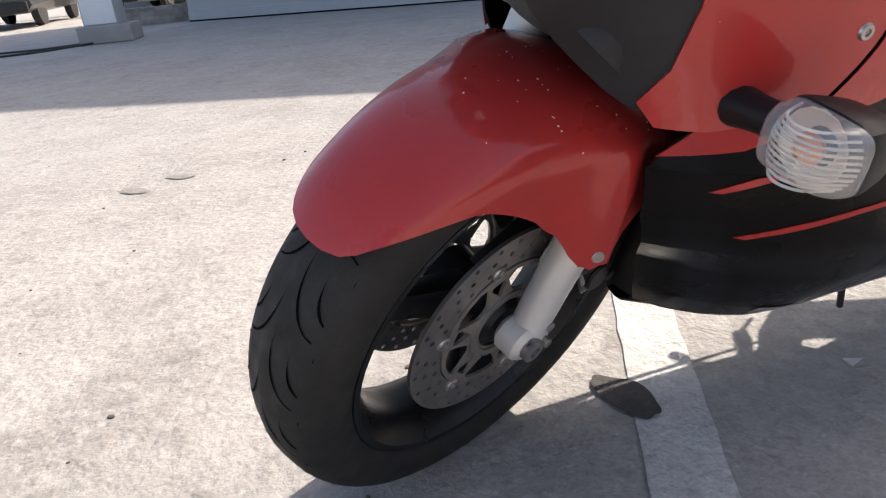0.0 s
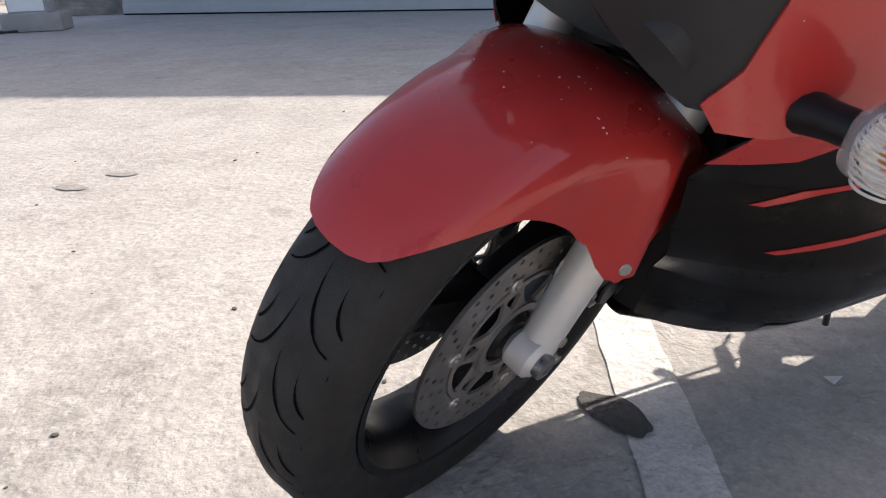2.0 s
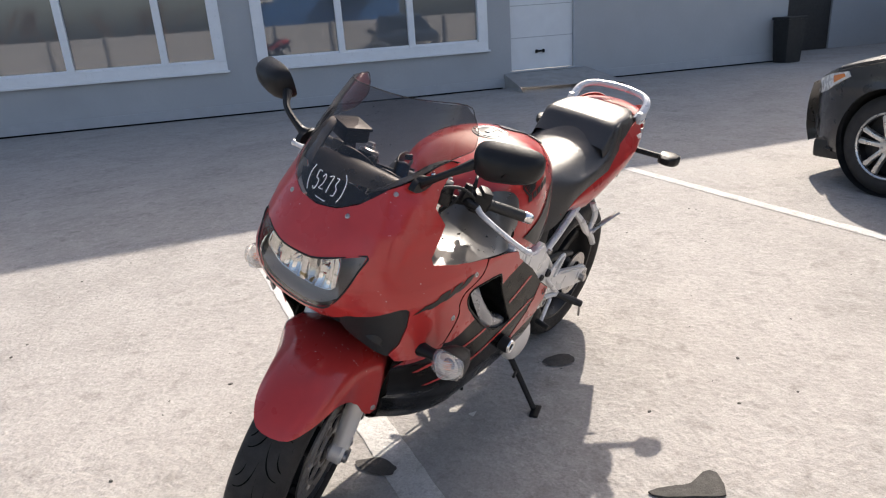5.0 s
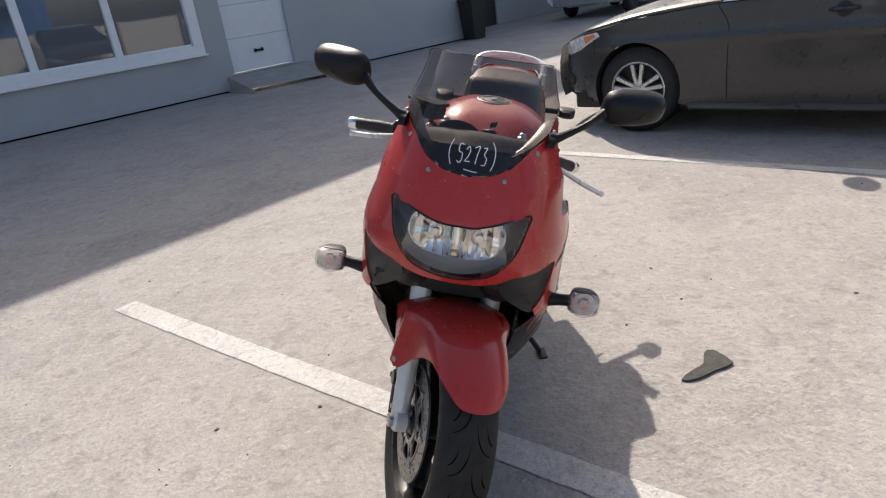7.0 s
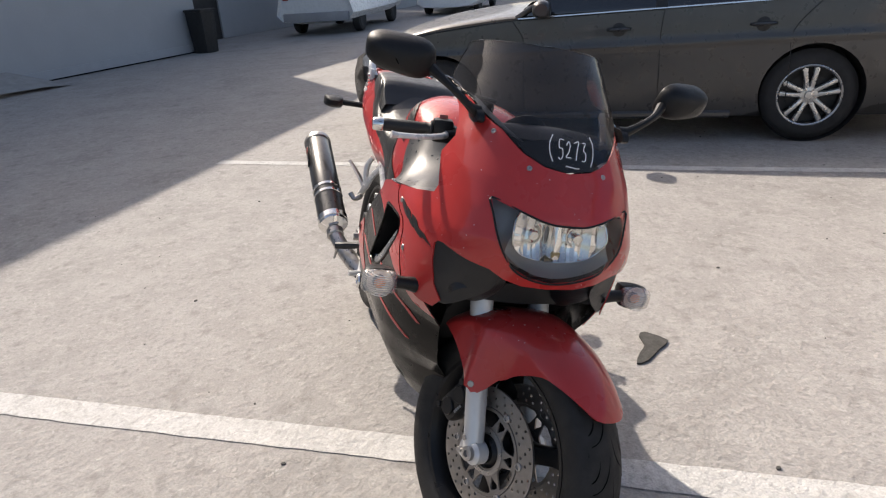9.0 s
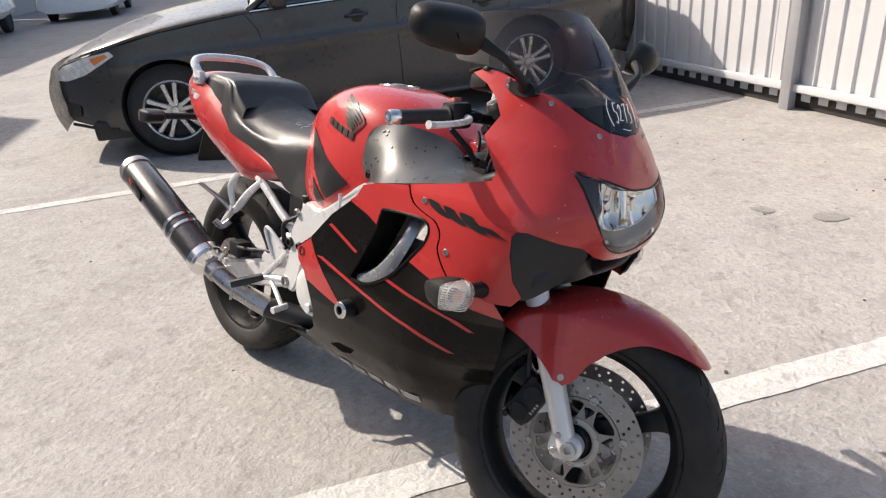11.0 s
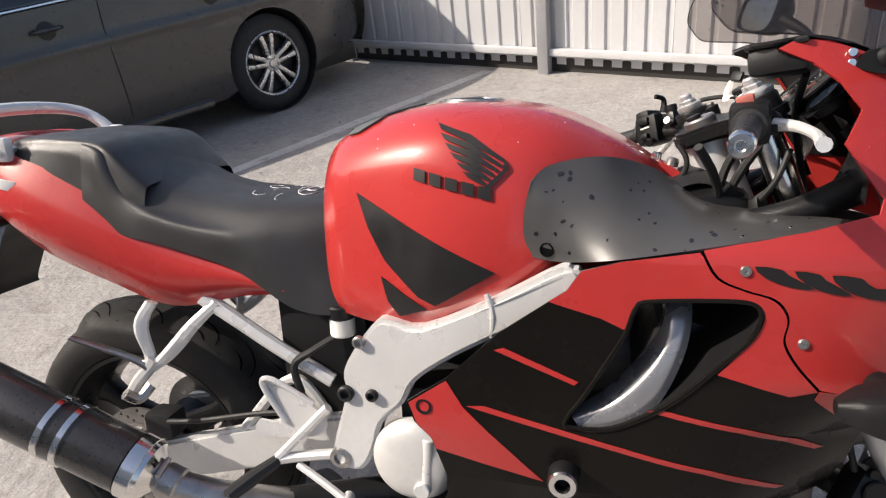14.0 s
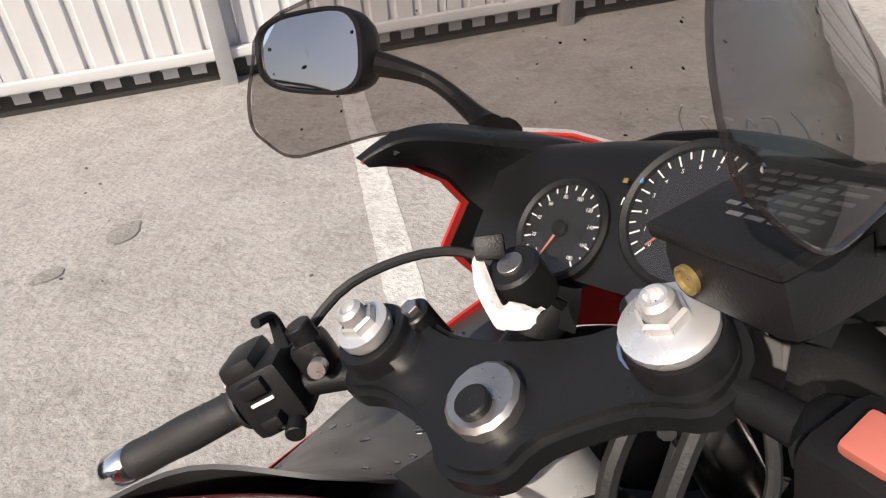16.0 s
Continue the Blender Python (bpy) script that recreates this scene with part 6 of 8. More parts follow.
# brake fluid reservoir on the right bar
PRINT = mat("worn_grey_print", (0.13, 0.13, 0.13), 0.6, var=0.4, scale=60)
rm = Matrix.Translation((0.224, -0.184, 1.098)) @ pose(0, 0, 0, 2, -3, -38)
res = bp("brake_reservoir", block((0.080, 0.088, 0.040), m=rm, bevel=0.012), BLACK, label="black brake fluid reservoir with brass sight glass", steer=True)
bp("reservoir_cap", block((0.085, 0.093, 0.010), (0, 0, 0.023), rm, bevel=0.004), BLACK, res, steer=True)
bp("sight_glass", lathe([(0.0085, 0.0), (0.0085, 0.003), (0.0066, 0.0035), (0.006, 0.001), (0.0005, 0.001)], 20, disc_m(rm @ Vector((-0.0402, 0.022, -0.001)), rm.to_3x3() @ Vector((-1, 0, 0)))), GOLD, res, steer=True)
random.seed(8)
for k in range(6):
    y_ = -0.036
    while y_ < 0.030 - 0.004 * k:
        w_ = random.uniform(0.005, 0.013)
        bp("warning_print", block((0.0030, w_, 0.0006), (0.026 - 0.0085 * k, y_ + w_ / 2, 0.0283), rm, bevel=0), PRINT, res, steer=True)
        y_ += w_ + 0.0035
bp("hose", tube([rm @ Vector((0.03, 0.03, -0.02)), (0.30, -0.10, 1.02), (0.34, -0.06, 0.92), (0.36, -0.05, 0.80)], 0.006, 8), RUBBER, steer=True)
for k, (y0, y1) in enumerate(((-0.11, -0.05), (-0.06, 0.02), (0.07, 0.04))):
    bp("cable", tube([(0.20, y0, 1.00), (0.27, y0 * 0.8, 0.985), (0.30, (y0 + y1) / 2, 0.93), (0.22, y1, 0.86)], 0.006, 8), RUBBER, steer=True)
# ignition lock with key and paper tag
lock = bp("ignition_lock", rod(top_c + ux * 0.075 - uz * 0.01, top_c + ux * 0.075 + uz * 0.028, 0.021, 20), BLACK, steer=True)
bp("lock_face", rod(top_c + ux * 0.075 + uz * 0.0275, top_c + ux * 0.075 + uz * 0.031, 0.010, 16), STEEL, lock, steer=True)
kt = top_c + ux * 0.075 + uz * 0.03
key = thing("key_tag", "crumpled white paper tag tied to the ignition key", "tag", ROOT)
sheet_rows = (((-0.014, 0.020, 0.012), (-0.011, 0.019, 0.015), (-0.008, 0.015, 0.012)), ((-0.024, 0.018, -0.006), (-0.019, 0.013, 0.000), (-0.014, 0.010, -0.004)), ((-0.036, 0.004, -0.028), (-0.034, 0.002, -0.018), (-0.026, -0.002, -0.018)), ((-0.044, -0.014, -0.029), (-0.036, -0.016, -0.020), (-0.024, -0.020, -0.021)), ((-0.040, -0.032, -0.027), (-0.034, -0.034, -0.022), (-0.028, -0.035, -0.024)))
sheet_b = loft([[SIZE @ STEER @ (kt + Vector(p)) for p in r] for r in sheet_rows], 6, 5)
for v in sheet_b.verts:
    v.co += Vector((0, 0.3, 1)) * (0.0035 * noise.noise(v.co * 90) + 0.0018 * noise.noise(v.co * 220))
part("paper", sheet_b, PAPER, key, angle=18)
part("key", block((0.007, 0.022, 0.018), m=SIZE @ STEER @ Matrix.Translation(kt + Vector((-0.006, 0.008, 0.016))) @ pose(0, 0, 0, 10, 20, 30), bevel=0.004), BLACK, key)

# gauges and dash
dash = bp("dash_panel", loft([[(0.325, -0.16, 1.040), (0.325, 0.0, 1.035), (0.325, 0.16, 1.040)], [(0.362, -0.165, 1.072), (0.352, 0.0, 1.070), (0.362, 0.165, 1.072)], [(0.41, -0.17, 1.105), (0.415, 0.0, 1.115), (0.41, 0.17, 1.105)], [(0.46, -0.155, 1.085), (0.50, 0.0, 1.09), (0.46, 0.155, 1.085)]], 6, 6), SATIN, label="black instrument surround")
gaxis = Vector((-0.72, 0, 0.70)).normalized()


def gauge(c, R, label, nt, needle, lo, hi, skip=()):
    m = disc_m(c, gaxis)
    gq = bp("gauge", lathe([(R, -0.03), (R + 0.004, -0.004), (R + 0.004, 0.004), (R + 0.001, 0.007), (R - 0.003, 0.005), (R - 0.003, 0.0)], 44, m), BLACK, label=label)
    bp("dial_face", lathe([(0.0005, 0.0), (R - 0.002, 0.0)], 44, m), DECAL, gq)
    right = Vector((0, -1, 0))
    up = gaxis.cross(right)
    up = up if up.z > 0 else -up
    for k in range(nt):
        a = radians(lo + (hi - lo) * k / (nt - 1))
        d = right * math.cos(a) + up * math.sin(a)
        long_ = 0.16 if k % 2 == 0 else 0.10
        p = Vector(c) + gaxis * 0.0015 + d * (R * (0.92 - long_ / 2))
        t = gaxis.cross(d)
        mm = Matrix((( d.x, t.x, gaxis.x, p.x), (d.y, t.y, gaxis.y, p.y), (d.z, t.z, gaxis.z, p.z), (0, 0, 0, 1)))
        bp("dial_tick", block((R * long_, 0.0011, 0.0006), m=mm, bevel=0), WHITE, gq)
        if k % 2 == 0:
            q = Vector(c) + gaxis * 0.0015 + d * (R * 0.68)
            cu_ = bpy.data.curves.new("t", "FONT")
            cu_.body, cu_.size, cu_.align_x, cu_.align_y = str(skip[k // 2]) if skip else "", 0.0048, "CENTER", "CENTER"
            if cu_.body:
                ob = bpy.data.objects.new("t", cu_)
                me = bpy.data.meshes.new_from_object(ob)
                bpy.data.objects.remove(ob)
                bb = bmesh.new()
                bb.from_mesh(me)
                bpy.data.meshes.remove(me)
                mt_ = Matrix(((right.x, up.x, gaxis.x, q.x), (right.y, up.y, gaxis.y, q.y), (right.z, up.z, gaxis.z, q.z), (0, 0, 0, 1)))
                bmesh.ops.transform(bb, matrix=mt_, verts=bb.verts)
                bp("dial_number", bb, WHITE, gq, smooth=False)
            bpy.data.curves.remove(cu_)
    a = radians(needle)
    d = right * math.cos(a) + up * math.sin(a)
    bp("needle", rod(Vector(c) + gaxis * 0.004 - d * 0.006, Vector(c) + gaxis * 0.004 + d * R * 0.72, 0.0016, 6, 0.0007), ORANGE_RED, gq)
    bp("needle_hub", rod(Vector(c) + gaxis * 0.002, Vector(c) + gaxis * 0.007, 0.007, 14), BLACK, gq)
    bp("gauge_glass", lathe([(0.0005, 0.0065), (R * 0.7, 0.006), (R - 0.001, 0.0045)], 36, m), GAUGE_GLASS, gq)


gauge((0.348, 0.060, 1.065), 0.042, "round black speedometer with white figures", 19, 248, 230, -50, tuple(range(0, 200, 20)))
gauge((0.364, -0.052, 1.089), 0.053, "round black rev counter with white figures", 27, 228, 228, -48, tuple(range(0, 14)))
bp("temperature_gauge", lathe([(0.0005, 0.001), (0.026, 0.001), (0.028, 0.004), (0.030, 0.0), (0.028, -0.02)], 30, disc_m((0.350, -0.130, 1.068), gaxis)), BLACK)
bp("gauge_disc", lathe([(0.0005, 0.002), (0.025, 0.002)], 30, disc_m((0.350, -0.130, 1.068), gaxis)), mat("blue_grey_dial", (0.10, 0.15, 0.20), 0.3))
for y, z, mt_, nm in ((-0.012, 0.036, BLUE, "high_beam_lamp"), (0.002, 0.034, GOLD, "oil_lamp")):
    bp(nm, block((0.002, 0.0042, 0.0042), m=Matrix.Translation(Vector((0.374, y + 0.008, 1.070 + z))) @ gaxis.to_track_quat("X", "Z").to_matrix().to_4x4(), bevel=0.0005), mt_, dash)
cu_ = bpy.data.curves.new("t", "FONT")
cu_.body, cu_.size = "N", 0.009
ob = bpy.data.objects.new("t", cu_)
me = bpy.data.meshes.new_from_object(ob)
bpy.data.objects.remove(ob)
bb = bmesh.new()
bb.from_mesh(me)
bpy.data.meshes.remove(me)
bpy.data.curves.remove(cu_)
up_ = Vector((0.70, 0, 0.72))
q = Vector((0.366, 0.006, 1.084)) + gaxis * 0.010
bmesh.ops.transform(bb, matrix=Matrix(((0, up_.x, gaxis.x, q.x), (-1, 0, 0, q.y), (0, up_.z, gaxis.z, q.z), (0, 0, 0, 1))), verts=bb.verts)
bp("neutral_mark", bb, WHITE, dash, smooth=False)
# black inner trims from the dash to the mirror mounts
for s in (-1, 1):
    ts = lambda x, z, d, dz=0.0: (x, s * (side_y(x, z) - d), z + dz)
    tr = loft([[ts(0.263, 1.142, -0.001, 0.004), ts(0.264, 1.140, 0.008, 0.003), ts(0.268, 1.136, 0.011)],
               [ts(0.298, 1.153, -0.001, 0.004), ts(0.298, 1.149, 0.018, 0.001), ts(0.316, 1.120, 0.012)],
               [ts(0.340, 1.149, -0.001, 0.004), ts(0.338, 1.138, 0.034), ts(0.352, 1.094, 0.013)],
               [ts(0.390, 1.130, -0.001, 0.004), ts(0.384, 1.117, 0.046), ts(0.380, 1.055, 0.014)],
               [(0.452, s * 0.150, 1.104), (0.44, s * 0.12, 1.092), (0.385, s * 0.15, 1.02)],
               [(0.490, s * 0.100, 1.078), (0.47, s * 0.09, 1.07), (0.40, s * 0.12, 1.0)]], 6, 5)
    bp("cowl_inner", tr, SATIN, label="black inner trim beside the screen")
    bp("trim_screw", rod((0.296, s * 0.198, 1.141), (0.293, s * 0.196, 1.150), 0.0055), STEEL)
    lin = [phi_s(0.295, 1.143), phi_s(0.320, 1.120), phi_s(0.355, 1.092), phi_s(0.383, 1.055), phi_s(0.360, 1.01), phi_s(0.383, 0.975), phi_s(0.412, 0.935), phi_s(0.50, 0.93), phi_s(0.50, 1.0), phi_s(0.46, 1.07), phi_s(0.40, 1.12)]
    bp("cowl_lining", sheet([(-s * u, v) for u, v in lin], round_nose, 0.001, step=(4, 0.03), lift=-0.006), BLACK, cowl, "matt black inside of the fairing")
    fl_ = loft([[(0.40, s * 0.20, 0.915), (0.39, s * 0.16, 0.92), (0.38, s * 0.10, 0.93)], [(0.40, s * 0.19, 0.97), (0.41, s * 0.15, 0.98), (0.40, s * 0.10, 0.985)], [(0.36, s * 0.19, 1.02), (0.38, s * 0.15, 1.03), (0.37, s * 0.11, 1.04)]], 5, 5)
    bp("duct_inner", fl_, SATIN)
    # mirrors
    base = Vector((0.408, s * 0.192, 1.124))
    mir = bp("mirror_foot", loft([[base + Vector((x, s * y, z)) for x, z in ((-0.04, -0.012), (-0.02, 0.010), (0.02, 0.006), (0.035, -0.016), (0.0, -0.024))] for y in (-0.004, 0.014)], 3, 3, True, True), BLACK, label="black rear view mirror")
    hc = Vector((0.350, s * 0.392, 1.222))
    tip_ = Matrix.Rotation(s * radians(18), 3, "Z") @ Matrix.Rotation(radians(19), 3, "Y")
    bp("mirror_stalk", tube([base + Vector((0, s * 0.008, 0)), base + Vector((0.006, s * 0.03, 0.012)), base + Vector((0.002, s * 0.085, 0.050)), hc + tip_ @ Vector((0.006, -s * 0.078, -0.018))], [0.018, 0.011, 0.009, 0.014], 10, 5), BLACK, mir)

    def ring_(x, k_):
        out = []
        for i in range(28):
            a = 2 * math.pi * i / 28
            ex = math.copysign(abs(math.cos(a)) ** 0.62, math.cos(a))
            ez = math.copysign(abs(math.sin(a)) ** 0.62, math.sin(a))
            out.append(hc + tip_ @ Vector((x, s * 0.083 * ex * k_, 0.045 * ez * k_ * (1 - 0.10 * ex) + 0.006 * ex)))
        return out
    bp("mirror_shell", grid_mesh([ring_(-0.012, 0.90), ring_(-0.019, 0.92), ring_(-0.019, 0.99), ring_(-0.014, 1.01), ring_(0.004, 0.99), ring_(0.020, 0.90), ring_(0.034, 0.70), ring_(0.042, 0.42), ring_(0.045, 0.05)], True, False), BLACK, mir)
    bp("mirror_glass", grid_mesh([ring_(-0.0155, 0.92), ring_(-0.0165, 0.6), ring_(-0.017, 0.02)], True, False), MIRROR, mir, "silver mirror glass")
    for dz in (0.012, -0.012):
        bp("mount_screw", rod(base + Vector((-0.045, s * 0.004, dz * 0.6)), base + Vector((-0.045, s * 0.012, dz * 0.6)), 0.006), CHROME, mir)
# cowl screws
for y, z in ((0.0965, 1.0325), (0.167, 1.0925)):
    for s in (-1, 1):
        u, v = phi_f(y, z)
        p, n = round_nose(-s * u if s > 0 else u, v)
        bp("cowl_screw", lathe([(0.0005, 0.001), (0.0025, 0.001), (0.003, 0.003), (0.0055, 0.0025), (0.0068, 0)], 12, disc_m(p, n)), STEEL, cowl)
# emblem on the cowl sides, drawn as plain slanted leaves
for flip in (False, True):
    for x0, w, h in ((0.240, 0.044, 0.032), (0.292, 0.040, 0.034), (0.340, 0.046, 0.036)):
        z0 = 0.846 - (x0 - 0.240) * 0.12
        leaf = smooth_poly([(x0, z0), (x0 + w * 0.8, z0 - 0.004), (x0 + w, z0 - 0.012), (x0 + w + 0.036, z0 - h), (x0 + w * 0.45 + 0.03, z0 - h + 0.002), (x0 + 0.016, z0 - h * 0.55)], 2)
        b = sheet(leaf, right_side, 0.0008, step=0.012, lift=0.002)
        if flip:
            m = mirrored(b)
            b.free()
            b = m
        bp("emblem_leaf", b, DECAL, cowl)
    b = sheet([(0.395, 0.815), (0.43, 0.812), (0.466, 0.793), (0.42, 0.802)], right_side, 0.0008, step=0.012, lift=0.002)
    if flip:
        m = mirrored(b)
        b.free()
        b = m
    bp("lettering", b, DECAL, cowl)
    for k in range(5):
        x0, h = -0.205 + k * 0.078, 0.013 + 0.0022 * k
        zb = 0.226 + 0.0035 * k
        b = sheet([(x0, zb), (x0 + 0.058, zb + 0.001), (x0 + 0.066, zb + h + 0.008), (x0 + 0.008, zb + h + 0.006)], right_side, 0.0008, step=0.02, lift=0.0022)
        if flip:
            m = mirrored(b)
            b.free()
            b = m
        bp("lettering", b, GREYPRINT, bike)
# digits in white marker on the screen: (5273)
STROKES = {
    "(": [(0.5, 1.15), (0.1, 0.75), (0.1, 0.25), (0.5, -0.2)], ")": [(0.1, 1.25), (0.6, 0.85), (0.65, 0.2), (0.3, -0.25)],
    "5": [(0.85, 0.95), (0.3, 0.95), (0.25, 0.55), (0.7, 0.5), (0.75, 0.15), (0.45, -0.05), (0.15, 0.05)],
    "2": [(0.15, 0.7), (0.4, 0.9), (0.65, 0.7), (0.45, 0.35), (0.1, 0.1), (0.8, 0.1)],
    "7": [(0.1, 0.85), (0.75, 0.95), (0.55, 0.5), (0.4, 0.0)], "3": [(0.15, 0.9), (0.6, 0.9), (0.35, 0.55), (0.7, 0.35), (0.55, 0.0), (0.1, 0.0)],
    "_": [(-0.6, -0.35), (0.9, -0.42), (1.3, -0.4)],
}
for k, ch in enumerate("(5273)_"):
    pts = []
    for a, c2 in STROKES[ch]:
        y = -0.052 + (k if ch != "_" else 2.6) * 0.0205 + a * 0.018
        z = 1.062 + c2 * 0.042 + 0.0
        u, v = phi_f(abs(y), z)
        p, n = round_nose(-u if y > 0 else u, v)
        pts.append(p + n * 0.005)
    bp("marker_stroke", tube(pts, 0.0011, 5, 5), MARKER, screen)
# chalk scrawl on the seat
def chalk(pts, r=0.0008):
    out = []
    for x, y in pts:
        top = float(np.interp(-x, [-q[0] for q in seat_rows], [q[1] for q in seat_rows]))
        w = float(np.interp(-x, [-q[0] for q in seat_rows], [q[3] for q in seat_rows]))
        out.append((x, y, top + 0.0012 - 0.012 * (y / (0.58 * w)) ** 2))
    bp("chalk_mark", tube(out, r, 5, 5), MARKER, seat)


def loop(c, rx, ry, a0, a1, n=11):
    return [(c[0] + rx * math.cos(radians(a0 + (a1 - a0) * k / (n - 1))), c[1] + ry * math.sin(radians(a0 + (a1 - a0) * k / (n - 1)))) for k in range(n)]


chalk(loop((-0.575, 0.005), 0.026, 0.052, 20, 330), 0.0010)
chalk(loop((-0.575, 0.010), 0.013, 0.022, -30, 380), 0.0010)
chalk([(-0.563, -0.012), (-0.576, -0.016), (-0.588, -0.010), (-0.592, -0.028)], 0.0009)
for k, (x, y) in enumerate(((-0.625, 0.03), (-0.635, -0.02), (-0.655, 0.01), (-0.615, -0.065), (-0.665, -0.05))):
    chalk(loop((x, y), 0.010 + 0.003 * (k % 3), 0.016 + 0.004 * (k % 2), 40 * k, 40 * k + 150 + 30 * (k % 3)), 0.0006)

# silencer
e0, e1 = Vector((-1.365, -0.360, 0.655)), Vector((-0.845, -0.305, 0.395))
ed = (e1 - e0).normalized()
L_ = (e1 - e0).length
sil = bp("silencer", lathe([(0.060, 0.03), (0.0625, 0.034), (0.0625, L_ * 0.66), (0.0625, L_ - 0.035)], 44, disc_m(e0, ed)), CARBON, label="black carbon exhaust silencer with steel bands", tail=False)
bp("end_cap", lathe([(0.020, 0.02), (0.022, 0.0), (0.040, 0.0), (0.058, 0.012), (0.0645, 0.030), (0.0645, 0.045), (0.062, 0.047)], 44, disc_m(e0, ed)), STEEL, sil, tail=False)
bp("outlet", lathe([(0.022, 0.001), (0.021, 0.06), (0.0005, 0.06)], 24, disc_m(e0, ed)), GROOVE, sil, tail=False)
for f, w_ in ((0.64, 0.014), (0.71, 0.014), (0.945, 0.030)):
    bp("band", lathe([(0.0625, 0.0), (0.0655, 0.001), (0.0655, w_ - 0.001), (0.0625, w_)], 44, disc_m(e0 + ed * (L_ * f), ed)), CHROME, sil, tail=False)
bp("front_cap", lathe([(0.0635, -0.005), (0.060, 0.008), (0.040, 0.022), (0.029, 0.030)], 40, disc_m(e1, ed)), CHROME, sil, tail=False)
bm_ = lambda f, dz=0.0: Matrix.Translation(e0 + ed * f + Vector((0, -0.0610, 0.006 + dz))) @ pose(0, 0, 0, 0, 29, 0) @ pose(0, 0, 0, 8, 0, 0)
bp("badge", block((0.105, 0.004, 0.042), m=bm_(0.155), bevel=0.001), BLACK, sil, tail=False)
bp("badge_bar", block((0.030, 0.0055, 0.022), m=bm_(0.118, 0.002), bevel=0.001), mat("badge_red", (0.45, 0.05, 0.03), 0.4), sil, tail=False)
bp("badge_bar", block((0.052, 0.0055, 0.014), m=bm_(0.170), bevel=0.001), WHITE, sil, tail=False)
pipe = bp("exhaust_pipe", tube([e1 + ed * 0.015, e1 + ed * 0.06, (-0.71, -0.265, 0.325), (-0.60, -0.20, 0.275)], [0.028, 0.030, 0.033, 0.036], 20, 6), STEEL, label="dull steel exhaust link pipe")
# the inner run of the pipe is coloured darker than the link pipe
bp("collector", tube([(-0.61, -0.205, 0.278), (-0.53, -0.145, 0.262), (-0.40, -0.07, 0.25), (-0.25, -0.02, 0.25)], 0.036, 16, 5), DARK, pipe, "dark collector pipe")
bp("pipe_clamp", rod(e1 + ed * 0.035, e1 + ed * 0.075, 0.036, 20), STEEL, pipe)
bp("clamp_bolt", rod(e1 + ed * 0.05 + Vector((0, -0.03, 0.03)), e1 + ed * 0.05 + Vector((0.0, 0.01, 0.045)), 0.006), STEEL, pipe)
bp("silencer_strap", tube([(-0.90, -0.19, 0.52), (-0.915, -0.215, 0.50), (-0.93, -0.235, 0.52)], 0.012, 8), STEEL, sil, tail=False)
bp("rear_caliper", block((0.07, 0.06, 0.06), m=Matrix.Translation((-0.93, -0.13, 0.40)), bevel=0.012), DARK)
bp("brake_line", tube([(-0.93, -0.15, 0.41), (-0.82, -0.165, 0.43), (-0.66, -0.16, 0.46), (-0.52, -0.15, 0.47)], 0.006, 8), RUBBER)
# side stand
sf = Vector((-0.338, 0.357, 0.026))
st = bp("side_stand", tube([(-0.36, 0.15, 0.235), (-0.350, 0.235, 0.150), sf + Vector((0, -0.01, 0.008))], [0.015, 0.012, 0.011], 10), BLACK, label="black side stand folded out")
bp("stand_foot", block((0.075, 0.035, 0.010), m=Matrix.Translation(sf) @ pose(0, 0, 0, 14, 0, 15), bevel=0.004), BLACK, st)
bp("stand_tang", rod((-0.350, 0.235, 0.150), (-0.300, 0.250, 0.155), 0.006), BLACK, st)
bp("shift_rod", rod((-0.40, 0.20, 0.36), (-0.27, 0.20, 0.33), 0.005), STEEL)
bp("drain_hose", rod((-0.14, 0.10, 0.20), (-0.15, 0.12, 0.10), 0.006), RUBBER)
# spine and cables seen between the tank and the yoke
bp("frame_head", loft([[(0.10, -0.12, 0.90), (0.10, 0.0, 0.92), (0.10, 0.12, 0.90)], [(0.18, -0.09, 0.93), (0.19, 0, 0.95), (0.18, 0.09, 0.93)], [(0.25, -0.06, 0.90), (0.26, 0, 0.92), (0.25, 0.06, 0.90)]], 5, 5), DARK)
bp("tank_bolt", rod((0.115, 0.0, 0.955), (0.118, 0.0, 0.972), 0.009), CHROME, tank)
bp("air_duct_tube", tube([(0.22, -0.13, 0.865), (0.32, -0.155, 0.895), (0.40, -0.15, 0.93)], [0.018, 0.022, 0.026], 16), BLACK)
bp("air_duct_tube", tube([(0.22, 0.13, 0.865), (0.32, 0.155, 0.895), (0.40, 0.15, 0.93)], [0.018, 0.022, 0.026], 16), BLACK)
bp("radiator", block((0.03, 0.30, 0.26), (0.30, 0, 0.58), pose(0, 0, 0, 0, -14, 0) , bevel=0.004), DARK)

